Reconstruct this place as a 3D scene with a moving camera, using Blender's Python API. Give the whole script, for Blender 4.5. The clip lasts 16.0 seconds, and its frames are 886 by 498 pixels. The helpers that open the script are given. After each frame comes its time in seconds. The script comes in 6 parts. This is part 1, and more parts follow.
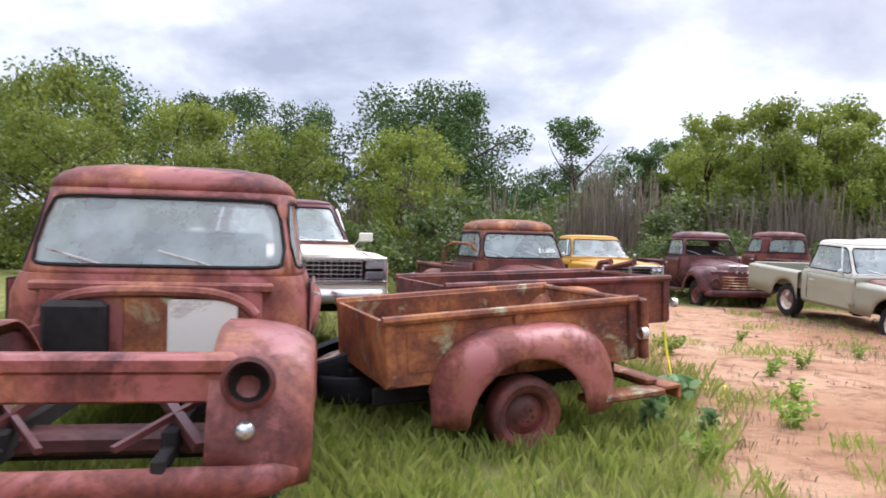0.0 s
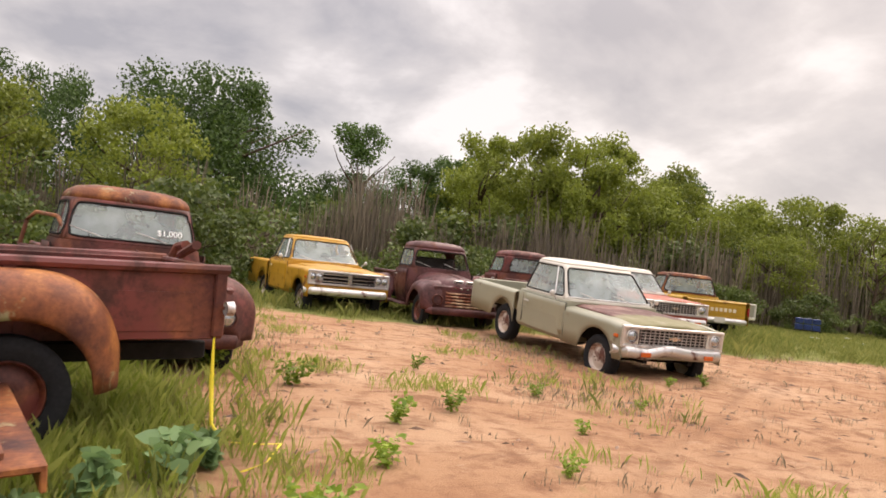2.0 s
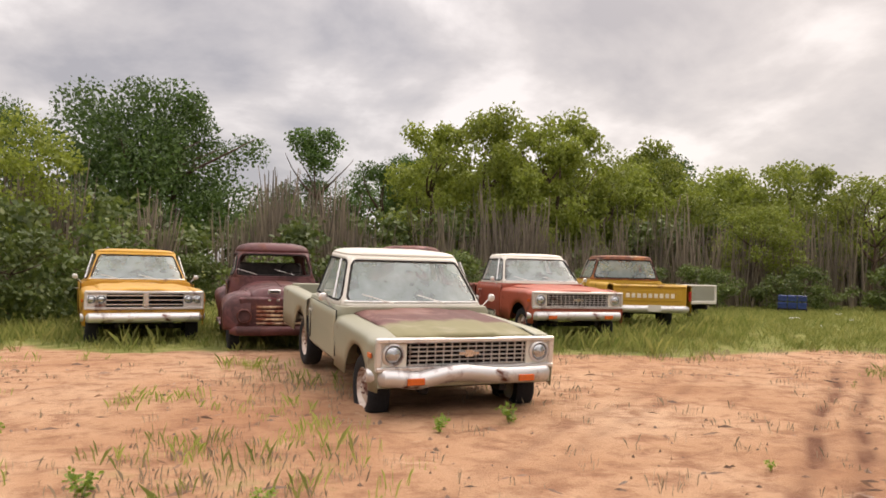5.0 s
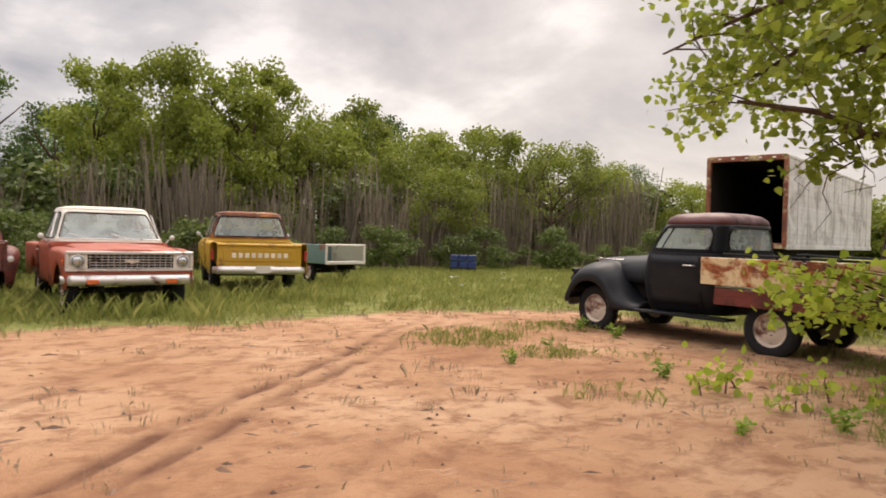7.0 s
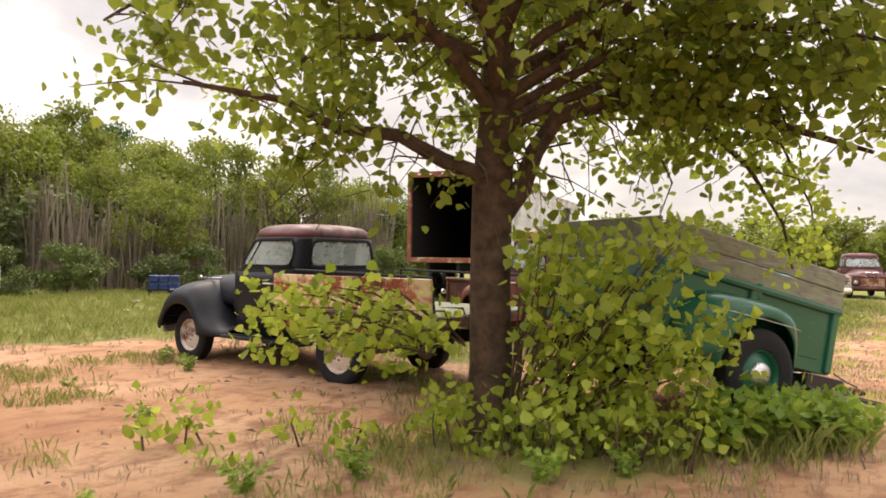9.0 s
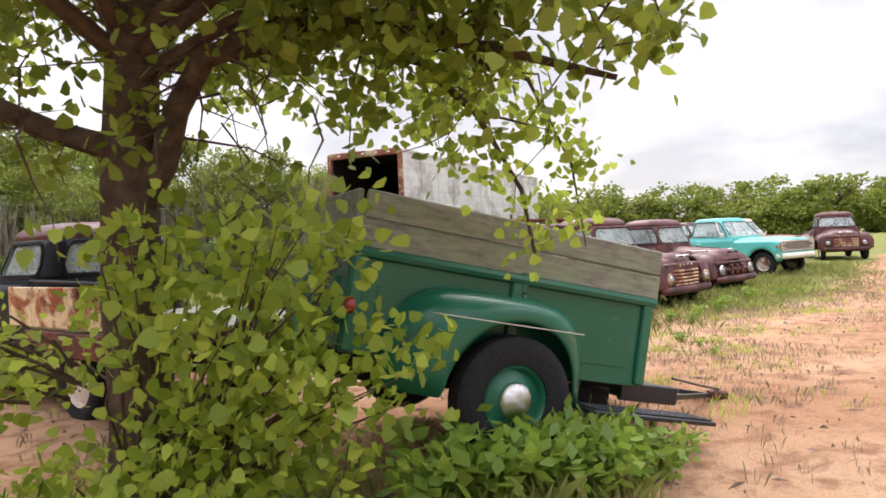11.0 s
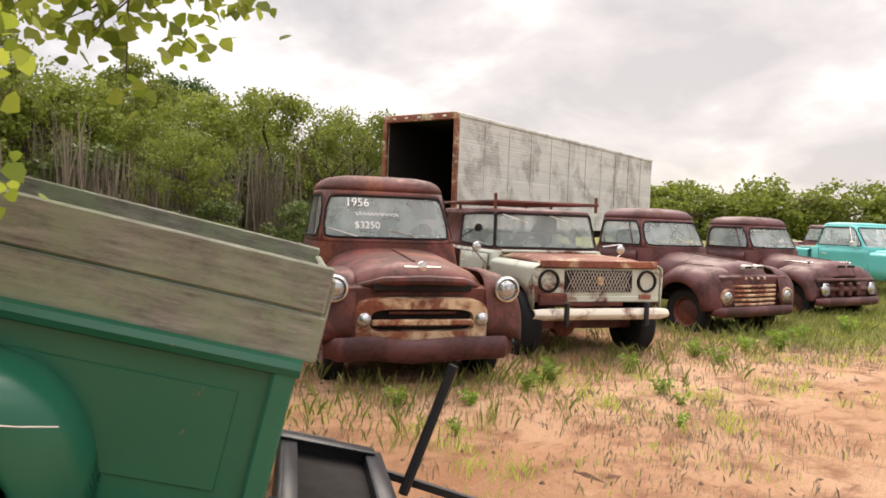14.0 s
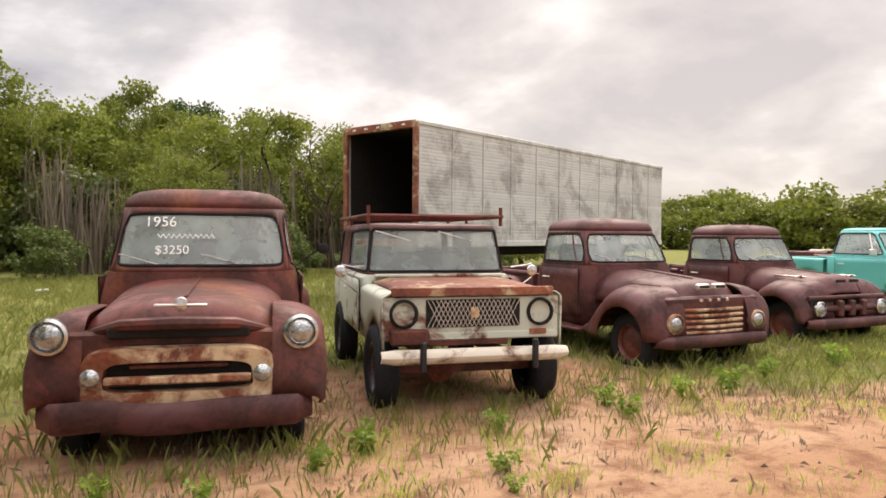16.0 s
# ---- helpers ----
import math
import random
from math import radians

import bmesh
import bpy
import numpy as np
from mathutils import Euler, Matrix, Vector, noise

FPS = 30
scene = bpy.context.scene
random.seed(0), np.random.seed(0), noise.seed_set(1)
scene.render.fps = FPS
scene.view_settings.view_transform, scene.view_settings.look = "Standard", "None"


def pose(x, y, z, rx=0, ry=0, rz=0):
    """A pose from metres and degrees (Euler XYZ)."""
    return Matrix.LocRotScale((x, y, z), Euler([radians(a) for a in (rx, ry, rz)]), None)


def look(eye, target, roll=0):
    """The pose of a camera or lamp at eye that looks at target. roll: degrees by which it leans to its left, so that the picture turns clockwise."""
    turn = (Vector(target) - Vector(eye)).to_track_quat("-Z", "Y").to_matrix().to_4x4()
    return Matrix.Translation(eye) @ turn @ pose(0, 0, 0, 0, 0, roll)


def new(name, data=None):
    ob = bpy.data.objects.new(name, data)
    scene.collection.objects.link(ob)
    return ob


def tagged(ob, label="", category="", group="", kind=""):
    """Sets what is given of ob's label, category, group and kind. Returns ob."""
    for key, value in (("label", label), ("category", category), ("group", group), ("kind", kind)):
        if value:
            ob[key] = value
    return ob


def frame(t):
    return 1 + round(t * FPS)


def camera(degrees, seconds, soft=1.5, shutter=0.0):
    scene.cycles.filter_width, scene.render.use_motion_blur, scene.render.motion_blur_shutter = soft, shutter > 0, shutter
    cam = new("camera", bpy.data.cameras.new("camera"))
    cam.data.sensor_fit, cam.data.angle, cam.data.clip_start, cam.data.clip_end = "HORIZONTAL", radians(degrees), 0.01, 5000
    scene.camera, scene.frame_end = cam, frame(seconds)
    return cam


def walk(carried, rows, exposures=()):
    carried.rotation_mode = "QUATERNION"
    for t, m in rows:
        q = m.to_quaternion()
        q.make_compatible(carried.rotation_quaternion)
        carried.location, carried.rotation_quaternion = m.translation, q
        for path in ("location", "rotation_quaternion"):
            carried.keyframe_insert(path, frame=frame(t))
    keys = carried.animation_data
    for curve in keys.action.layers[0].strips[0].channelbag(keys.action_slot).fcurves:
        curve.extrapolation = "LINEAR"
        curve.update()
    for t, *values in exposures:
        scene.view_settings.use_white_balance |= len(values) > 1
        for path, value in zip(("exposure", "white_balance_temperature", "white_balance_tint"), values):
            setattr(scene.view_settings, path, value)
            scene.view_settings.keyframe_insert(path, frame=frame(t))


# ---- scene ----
cam = camera(64.1, 16.0, soft=1.7, shutter=0.12)
PATH = [
    (0, (-0.784, -0.905, 1.467), (-0.622, 1.088, 1.433), 1.6),
    (0.5, (-0.034, -0.315, 1.464), (0.402, 1.636, 1.413), 2.0),
    (1, (0.687, 0.311, 1.456), (1.298, 2.215, 1.405), 3.8),
    (1.5, (1.266, 0.843, 1.34), (1.931, 2.73, 1.332), 6.1),
    (2, (1.839, 1.31, 1.308), (2.532, 3.186, 1.349), 6.3),
    (2.5, (2.496, 1.877, 1.282), (3.23, 3.735, 1.369), 4.8),
    (3, (3.187, 2.249, 1.385), (3.955, 4.094, 1.465), 2.7),
    (3.2, (3.458, 2.387, 1.373), (4.247, 4.223, 1.459), 2.4),
    (5.3, (6.766, 3.459, 1.412), (7.348, 5.372, 1.45), 1.2),
    (5.5, (7.145, 3.493, 1.425), (7.694, 5.416, 1.417), 1.3),
    (6, (8.094, 3.473, 1.445), (8.804, 5.342, 1.384), 1.6),
    (6.5, (9.054, 3.451, 1.422), (10.044, 5.188, 1.36), 1.8),
    (7, (9.956, 3.324, 1.37), (11.186, 4.902, 1.335), 1.5),
    (7.5, (10.791, 3.116, 1.361), (12.196, 4.539, 1.359), 1.2),
    (8, (11.53, 2.891, 1.4), (13.043, 4.197, 1.409), 1.0),
    (8.5, (12.221, 2.56, 1.401), (13.808, 3.777, 1.427), 0.9),
    (9, (12.834, 2.234, 1.39), (14.467, 3.388, 1.418), 0.8),
    (9.5, (13.344, 1.976, 1.433), (15.005, 3.089, 1.457), 0.1),
    (10, (14.069, 1.75, 1.413), (15.74, 2.849, 1.446), -2.2),
    (12.3, (16.96, 0.964, 1.479), (18.479, 2.262, 1.39), 0.1),
    (12.5, (17.205, 0.929, 1.464), (18.699, 2.255, 1.375), 0.7),
    (13, (17.824, 0.904, 1.46), (19.252, 2.302, 1.369), 1.7),
    (13.5, (18.362, 0.871, 1.476), (19.734, 2.324, 1.383), 2.1),
    (14, (18.939, 0.917, 1.476), (20.278, 2.4, 1.39), 2.1),
    (14.5, (19.575, 0.919, 1.505), (20.908, 2.409, 1.428), 1.6),
    (15, (20.173, 0.916, 1.52), (21.497, 2.414, 1.461), 1.1),
    (15.5, (20.813, 0.908, 1.509), (22.122, 2.419, 1.465), 0.5),
    (16, (21.473, 0.89, 1.515), (22.709, 2.461, 1.477), 0.4),
]
walk(cam, [(t, look(eye, target, roll)) for t, eye, target, roll in PATH],
     [(0, 0.55, 5800, 15), (0.6, 0.45, 6400, 16), (1.3, 0.32, 7200, 16), (5.5, 0.25, 7200, 15), (8.0, 0.35, 7300, 15), (9.0, 0.65, 7300, 15),
      (10.2, 0.72, 6700, 14), (12.3, 0.58, 6300, 14), (13.5, 0.52, 6900, 14), (16, 0.36, 7200, 15)])

# ---------------- world and light ----------------
world = bpy.data.worlds.new("overcast_sky")
scene.world = world
world.use_nodes = True
wn, wl = world.node_tree.nodes, world.node_tree.links
wn.clear()
SUN_AZ, SUN_EL = 58.0, 52.0      # clockwise from +y, degrees


def wnode(kind, **kw):
    n = wn.new(kind)
    for k, v in kw.items():
        n.inputs[k.replace("_", " ")].default_value = v
    return n


sky = wn.new("ShaderNodeTexSky")
sky.sky_type, sky.sun_disc = "NISHITA", False
sky.sun_elevation, sky.sun_rotation = radians(SUN_EL), radians(SUN_AZ)
sky_bg = wnode("ShaderNodeBackground", Strength=0.10)
wl.new(sky.outputs[0], sky_bg.inputs[0])
wtc = wn.new("ShaderNodeTexCoord")
# cloud deck: directions laid onto a flat layer, stretched towards the horizon
sep = wn.new("ShaderNodeSeparateXYZ")
wl.new(wtc.outputs["Generated"], sep.inputs[0])
zup = wn.new("ShaderNodeMath")
zup.operation = "ADD"
zup.inputs[1].default_value = 0.36
wl.new(sep.outputs[2], zup.inputs[0])
deck = wn.new("ShaderNodeVectorMath")
deck.operation = "DIVIDE"
comb = wn.new("ShaderNodeCombineXYZ")
for i in range(3):
    wl.new(zup.outputs[0], comb.inputs[i])
wl.new(wtc.outputs["Generated"], deck.inputs[0])
wl.new(comb.outputs[0], deck.inputs[1])
big = wnode("ShaderNodeTexNoise", Scale=1.9, Detail=8.0, Roughness=0.54, Distortion=0.2)
wl.new(deck.outputs[0], big.inputs["Vector"])
clouds = wn.new("ShaderNodeValToRGB")
cr = clouds.color_ramp
cr.elements[0].position, cr.elements[0].color = 0.37, (0.42, 0.43, 0.48, 1)
cr.elements[1].position, cr.elements[1].color = 0.60, (0.93, 0.93, 0.96, 1)
e = cr.elements.new(0.5)
e.color = (0.64, 0.64, 0.67, 1)
wl.new(big.outputs[0], clouds.inputs[0])
# the cloud is thin and warm towards the low sun
sdir = Vector((math.sin(radians(SUN_AZ)), math.cos(radians(SUN_AZ)), 0.16)).normalized()
dotn = wn.new("ShaderNodeVectorMath")
dotn.operation = "DOT_PRODUCT"
dotn.inputs[1].default_value = sdir
wl.new(wtc.outputs["Generated"], dotn.inputs[0])
glow = wn.new("ShaderNodeMapRange")
glow.inputs[1].default_value, glow.inputs[2].default_value = 0.72, 1.0
glow.inputs[3].default_value, glow.inputs[4].default_value = 0.0, 0.26
wl.new(dotn.outputs["Value"], glow.inputs[0])
mixg = wn.new("ShaderNodeMix")
mixg.data_type = "RGBA"
mixg.inputs["B"].default_value = (1.0, 0.90, 0.78, 1)
wl.new(glow.outputs[0], mixg.inputs["Factor"])
wl.new(clouds.outputs[0], mixg.inputs["A"])
cloud_bg = wnode("ShaderNodeBackground", Strength=0.95)
wl.new(mixg.outputs["Result"], cloud_bg.inputs[0])
# an overcast sky is about three times brighter overhead than low down
zen = wn.new("ShaderNodeMapRange")
zen.inputs[1].default_value, zen.inputs[2].default_value = 0.32, 0.85
zen.inputs[3].default_value, zen.inputs[4].default_value = 0.92, 3.6
zen.interpolation_type = "SMOOTHSTEP"
wl.new(sep.outputs[2], zen.inputs[0])
wl.new(zen.outputs[0], cloud_bg.inputs[1])
mixw = wnode("ShaderNodeMixShader", Fac=0.88)
wl.new(sky_bg.outputs[0], mixw.inputs[1])
wl.new(cloud_bg.outputs[0], mixw.inputs[2])
wout = wn.new("ShaderNodeOutputWorld")
wl.new(mixw.outputs[0], wout.inputs[0])

sun = new("sun", bpy.data.lights.new("sun", "SUN"))
sun.data.energy, sun.data.angle, sun.data.color = 1.6, radians(40), (1.0, 0.90, 0.77)
sun.matrix_world = look((40 * math.sin(radians(SUN_AZ)), 40 * math.cos(radians(SUN_AZ)), 40 * math.tan(radians(SUN_EL))), (0, 0, 0))


# ---------------- materials ----------------
def material(name):
    m = bpy.data.materials.new(name)
    m.use_nodes = True
    nt = m.node_tree
    return m, nt, nt.nodes["Principled BSDF"]


def noise_tex(nt, scale, detail=5.0, rough=0.6, coord="Object", stretch=(1, 1, 1)):
    tc = nt.nodes.new("ShaderNodeTexCoord")
    mp = nt.nodes.new("ShaderNodeMapping")
    mp.inputs["Scale"].default_value = stretch
    n = nt.nodes.new("ShaderNodeTexNoise")
    n.inputs["Scale"].default_value, n.inputs["Detail"].default_value, n.inputs["Roughness"].default_value = scale, detail, rough
    nt.links.new(tc.outputs[coord], mp.inputs[0])
    nt.links.new(mp.outputs[0], n.inputs["Vector"])
    return n


def ramp(nt, src, stops):
    r = nt.nodes.new("ShaderNodeValToRGB")
    el = r.color_ramp.elements
    while len(el) < len(stops):
        el.new(0.5)
    for s, (p, c) in zip(el, stops):
        s.position, s.color = p, (*c, 1) if len(c) == 3 else c
    nt.links.new(src, r.inputs[0])
    return r


def mix(nt, fac, a, b):
    m = nt.nodes.new("ShaderNodeMix")
    m.data_type = "RGBA"
    nt.links.new(fac, m.inputs["Factor"])
    for key, v in (("A", a), ("B", b)):
        if isinstance(v, tuple):
            m.inputs[key].default_value = (*v, 1)
        else:
            nt.links.new(v, m.inputs[key])
    return m.outputs["Result"]


def bump(nt, bsdf, src, strength, dist=0.01):
    b = nt.nodes.new("ShaderNodeBump")
    b.inputs["Strength"].default_value, b.inputs["Distance"].default_value = strength, dist
    nt.links.new(src, b.inputs["Height"])
    nt.links.new(b.outputs[0], bsdf.inputs["Normal"])


def vary(nt, col, lo=0.8, hi=1.15):
    """A different shade for every object."""
    oi = nt.nodes.new("ShaderNodeObjectInfo")
    mr = nt.nodes.new("ShaderNodeMapRange")
    mr.inputs[3].default_value, mr.inputs[4].default_value = lo, hi
    nt.links.new(oi.outputs["Random"], mr.inputs[0])
    h = nt.nodes.new("ShaderNodeHueSaturation")
    nt.links.new(mr.outputs[0], h.inputs["Value"])
    nt.links.new(col, h.inputs["Color"])
    return h.outputs[0]


def painted(name, base, rust=0.4, rough=0.5, dark=(0.075, 0.027, 0.02), mid=(0.16, 0.055, 0.032), light=(0.33, 0.13, 0.055), gloss=0.4, metal=0.0, patch=1.6):
    """Old paint worn through to rust. rust: how much of it is gone (0 to 1)."""
    m, nt, b = material(name)
    fine = noise_tex(nt, 26, 6, 0.7)
    patchy = noise_tex(nt, patch, 8, 0.62)
    big_n = noise_tex(nt, 0.9, 3, 0.5, stretch=(1, 1, 1.8))
    tone = ramp(nt, patchy.outputs[0], [(0.3, dark), (0.5, mid), (0.72, light)])
    speck = ramp(nt, fine.outputs[0], [(0.3, (0.55, 0.5, 0.5)), (0.6, (1, 1, 1)), (0.8, (1.35, 1.2, 1.1))])
    mul = nt.nodes.new("ShaderNodeMix")
    mul.data_type, mul.blend_type = "RGBA", "MULTIPLY"
    mul.inputs["Factor"].default_value = 1.0
    nt.links.new(tone.outputs[0], mul.inputs["A"])
    nt.links.new(speck.outputs[0], mul.inputs["B"])
    # paint with dust and fading
    fade = mix(nt, ramp(nt, big_n.outputs[0], [(0.35, (0, 0, 0)), (0.75, (0.6, 0.6, 0.6))]).outputs[0], tuple(base), tuple(min(1, c * 1.15 + 0.03) for c in base))
    wear = noise_tex(nt, patch * 1.35, 10, 0.68)
    wear.inputs["Distortion"].default_value = 0.4
    edge = 0.28 + 0.5 * rust
    mask = ramp(nt, wear.outputs[0], [(max(0, edge - 0.05), (1, 1, 1)), (edge + 0.05, (0, 0, 0))])
    nt.links.new(vary(nt, mix(nt, mask.outputs[0], fade, mul.outputs["Result"]), 0.9, 1.1), b.inputs["Base Color"])
    rg = ramp(nt, mask.outputs[0], [(0.0, (gloss,) * 3), (1.0, (0.64,) * 3)])
    nt.links.new(rg.outputs[0], b.inputs["Roughness"])
    b.inputs["Metallic"].default_value = metal
    b.inputs["Specular IOR Level"].default_value = 0.38
    bump(nt, b, fine.outputs[0], 0.25, 0.004)
    return m


def plain(name, col, rough=0.6, metal=0.0, scale=18, amount=0.25, bumpy=0.15):
    m, nt, b = material(name)
    n = noise_tex(nt, scale, 6, 0.65)
    lo, hi = tuple(c * (1 - amount) for c in col), tuple(min(1, c * (1 + amount)) for c in col)
    nt.links.new(ramp(nt, n.outputs[0], [(0.3, lo), (0.7, hi)]).outputs[0], b.inputs["Base Color"])
    b.inputs["Roughness"].default_value, b.inputs["Metallic"].default_value = rough, metal
    if bumpy:
        bump(nt, b, n.outputs[0], bumpy, 0.004)
    b.inputs["Specular IOR Level"].default_value = 0.3 if rough > 0.8 else 0.5
    return m


RUST = painted("rusted_steel", (0.15, 0.030, 0.024), 0.52, gloss=0.42, dark=(0.045, 0.016, 0.014), mid=(0.105, 0.031, 0.022), light=(0.27, 0.085, 0.038))
RUST_PURPLE = painted("rusted_maroon_steel", (0.095, 0.026, 0.026), 0.40, dark=(0.038, 0.014, 0.014), mid=(0.08, 0.026, 0.023), light=(0.17, 0.055, 0.034))
RUST_ORANGE = painted("patchy_orange_rust", (0.30, 0.30, 0.16), 0.68, dark=(0.055, 0.018, 0.018), mid=(0.23, 0.075, 0.03), light=(0.52, 0.21, 0.06), patch=2.6)
ADV = painted("faded_rust_red_body", (0.27, 0.085, 0.075), 0.5, dark=(0.055, 0.02, 0.026), mid=(0.19, 0.055, 0.038), light=(0.46, 0.20, 0.10), gloss=0.32)
SAGE = painted("sage_green_paint", (0.30, 0.29, 0.21), 0.14, gloss=0.38)
SAGE_HOOD = painted("worn_olive_and_maroon_hood", (0.17, 0.07, 0.055), 0.5, dark=(0.10, 0.04, 0.035), mid=(0.13, 0.05, 0.042), light=(0.16, 0.07, 0.05), patch=0.7)


def two_tone(m, col, edge):
    """Repaints what lies forward of edge (in the thing's own y) with another worn colour."""
    nt = m.node_tree
    b = nt.nodes["Principled BSDF"]
    old = b.inputs["Base Color"].links[0].from_socket
    tc = nt.nodes.new("ShaderNodeTexCoord")
    sp = nt.nodes.new("ShaderNodeSeparateXYZ")
    nt.links.new(tc.outputs["Object"], sp.inputs[0])
    n = noise_tex(nt, 2.2, 6, 0.6)
    wob = nt.nodes.new("ShaderNodeMath")
    wob.operation, wob.inputs[1].default_value = "MULTIPLY_ADD", 0.5
    nt.links.new(n.outputs[0], wob.inputs[0])
    nt.links.new(sp.outputs[1], wob.inputs[2])
    k = ramp(nt, wob.outputs[0], [(0.0, (0, 0, 0)), (1.0, (0.85, 0.85, 0.85))])
    mr = nt.nodes.new("ShaderNodeMapRange")
    mr.inputs[1].default_value, mr.inputs[2].default_value = edge, edge + 0.12
    nt.links.new(wob.outputs[0], mr.inputs[0])
    nt.links.new(mr.outputs[0], k.inputs[0])
    nt.links.new(mix(nt, k.outputs[0], old, col), b.inputs["Base Color"])


two_tone(SAGE_HOOD, (0.20, 0.19, 0.085), -0.28)
WHITE = painted("weathered_white_paint", (0.62, 0.58, 0.50), 0.10, gloss=0.4)
CREAM = painted("cream_white_paint", (0.66, 0.57, 0.44), 0.06, gloss=0.4)
YELLOW = painted("ochre_yellow_paint", (0.48, 0.25, 0.022), 0.24, gloss=0.42)
MUSTARD = painted("mustard_paint", (0.42, 0.24, 0.02), 0.16, gloss=0.45)
RED = painted("faded_red_paint", (0.33, 0.075, 0.04), 0.2, gloss=0.4)
TEAL = painted("turquoise_paint", (0.10, 0.44, 0.42), 0.13, gloss=0.4)
BLACK = painted("black_paint", (0.006, 0.007, 0.010), 0.05, gloss=0.42)
BLACK.node_tree.nodes["Principled BSDF"].inputs["Specular IOR Level"].default_value = 0.2
GREEN = painted("dark_green_paint", (0.012, 0.112, 0.062), 0.0, gloss=0.2)
SCOUT = painted("chipped_pale_green_white_paint", (0.52, 0.55, 0.46), 0.31, light=(0.38, 0.15, 0.07))
SCOUT_HOOD = painted("rusty_red_and_cream_hood", (0.45, 0.36, 0.22), 0.6, mid=(0.24, 0.075, 0.045), light=(0.36, 0.15, 0.07))
SCOUT_BUMPER = painted("cream_bumper_paint", (0.56, 0.51, 0.42), 0.22, gloss=0.45)
GRILLE_TAN = painted("tan_and_rust_grille_paint", (0.58, 0.42, 0.26), 0.38, mid=(0.26, 0.08, 0.04))
SIGN = painted("rusty_cream_sign_paint", (0.60, 0.47, 0.28), 0.42, mid=(0.32, 0.09, 0.03), light=(0.45, 0.17, 0.05), patch=2.2)
CHROME = plain("dull_chrome", (0.62, 0.61, 0.60), 0.24, 1.0, 30, 0.15, 0.08)
CRUMPLED = plain("dented_chrome", (0.66, 0.65, 0.64), 0.16, 1.0, 14, 0.12, 0.9)
CRUMPLED.node_tree.nodes["Bump"].inputs["Distance"].default_value = 0.02
CHROME_OLD = painted("pitted_chrome", (0.60, 0.58, 0.56), 0.22, gloss=0.3, metal=0.6)
TYRE = plain("perished_tyre_rubber", (0.014, 0.014, 0.016), 0.85, 0, 40, 0.4, 0.4)
# Near-black for dark parts; also paints the shade in bays, slots and hollows.
DARK = plain("dark_parts_and_shade", (0.016, 0.013, 0.012), 0.9, 0, 12, 0.4)
VINYL = plain("dark_seat_vinyl", (0.05, 0.042, 0.038), 0.7, 0, 14, 0.3)
WOOD = None
LAMP = plain("clouded_lamp_glass", (0.42, 0.43, 0.43), 0.14, 0.75, 60, 0.45, 0.3)
AMBER = plain("amber_lens", (0.55, 0.11, 0.02), 0.25, 0, 30, 0.15, 0.0)
REDLENS = plain("red_lens", (0.30, 0.02, 0.015), 0.25, 0, 30, 0.15, 0.0)
PALE_RIM = painted("pale_wheel_paint", (0.55, 0.47, 0.40), 0.4)
BRUSHED = plain("dark_bare_steel", (0.018, 0.019, 0.023), 0.38, 0.2, 20, 0.3)
CHALK = plain("white_chalk_writing", (0.85, 0.85, 0.83), 0.9, 0, 60, 0.1, 0.0)
YELLOW_TAPE = plain("yellow_barrier_tape", (0.75, 0.60, 0.03), 0.5, 0, 20, 0.15, 0.0)
BLUE = plain("blue_plastic", (0.012, 0.032, 0.13), 0.5, 0, 8, 0.4)
LITTER = plain("white_litter", (0.7, 0.7, 0.7), 0.7, 0, 8, 0.2)


def wood_mat():
    m, nt, b = material("weathered_boards")
    grain = noise_tex(nt, 5, 9, 0.7, stretch=(7, 1.0, 7))
    moss = noise_tex(nt, 4.5, 9, 0.72)
    c = ramp(nt, grain.outputs[0], [(0.28, (0.06, 0.052, 0.044)), (0.5, (0.20, 0.185, 0.155)), (0.75, (0.38, 0.36, 0.31))])
    g = mix(nt, ramp(nt, moss.outputs[0], [(0.40, (0, 0, 0)), (0.60, (0.85, 0.85, 0.85))]).outputs[0], c.outputs[0], (0.22, 0.26, 0.16))
    nt.links.new(g, b.inputs["Base Color"])
    b.inputs["Roughness"].default_value = 0.9
    bump(nt, b, grain.outputs[0], 0.6, 0.008)
    return m


WOOD = wood_mat()


def glass_mat(name, tint, alpha):
    m, nt, b = material(name)
    n = noise_tex(nt, 3, 6, 0.6)
    b.inputs["Base Color"].default_value = (*tint, 1)
    b.inputs["Roughness"].default_value = 0.06
    a = ramp(nt, n.outputs[0], [(0.3, (alpha * 0.7,) * 3), (0.75, (min(1, alpha * 1.4),) * 3)])
    nt.links.new(a.outputs[0], b.inputs["Alpha"])
    b.inputs["Specular IOR Level"].default_value = 0.9
    return m


# Pale base colour stands in for the reflected sky; patchy alpha is dust.
GLASS = glass_mat("sky_tinted_dusty_glass", (0.50, 0.58, 0.56), 0.42)
BARK = plain("furrowed_bark", (0.085, 0.055, 0.038), 0.95, 0, 9, 0.55, 0.9)


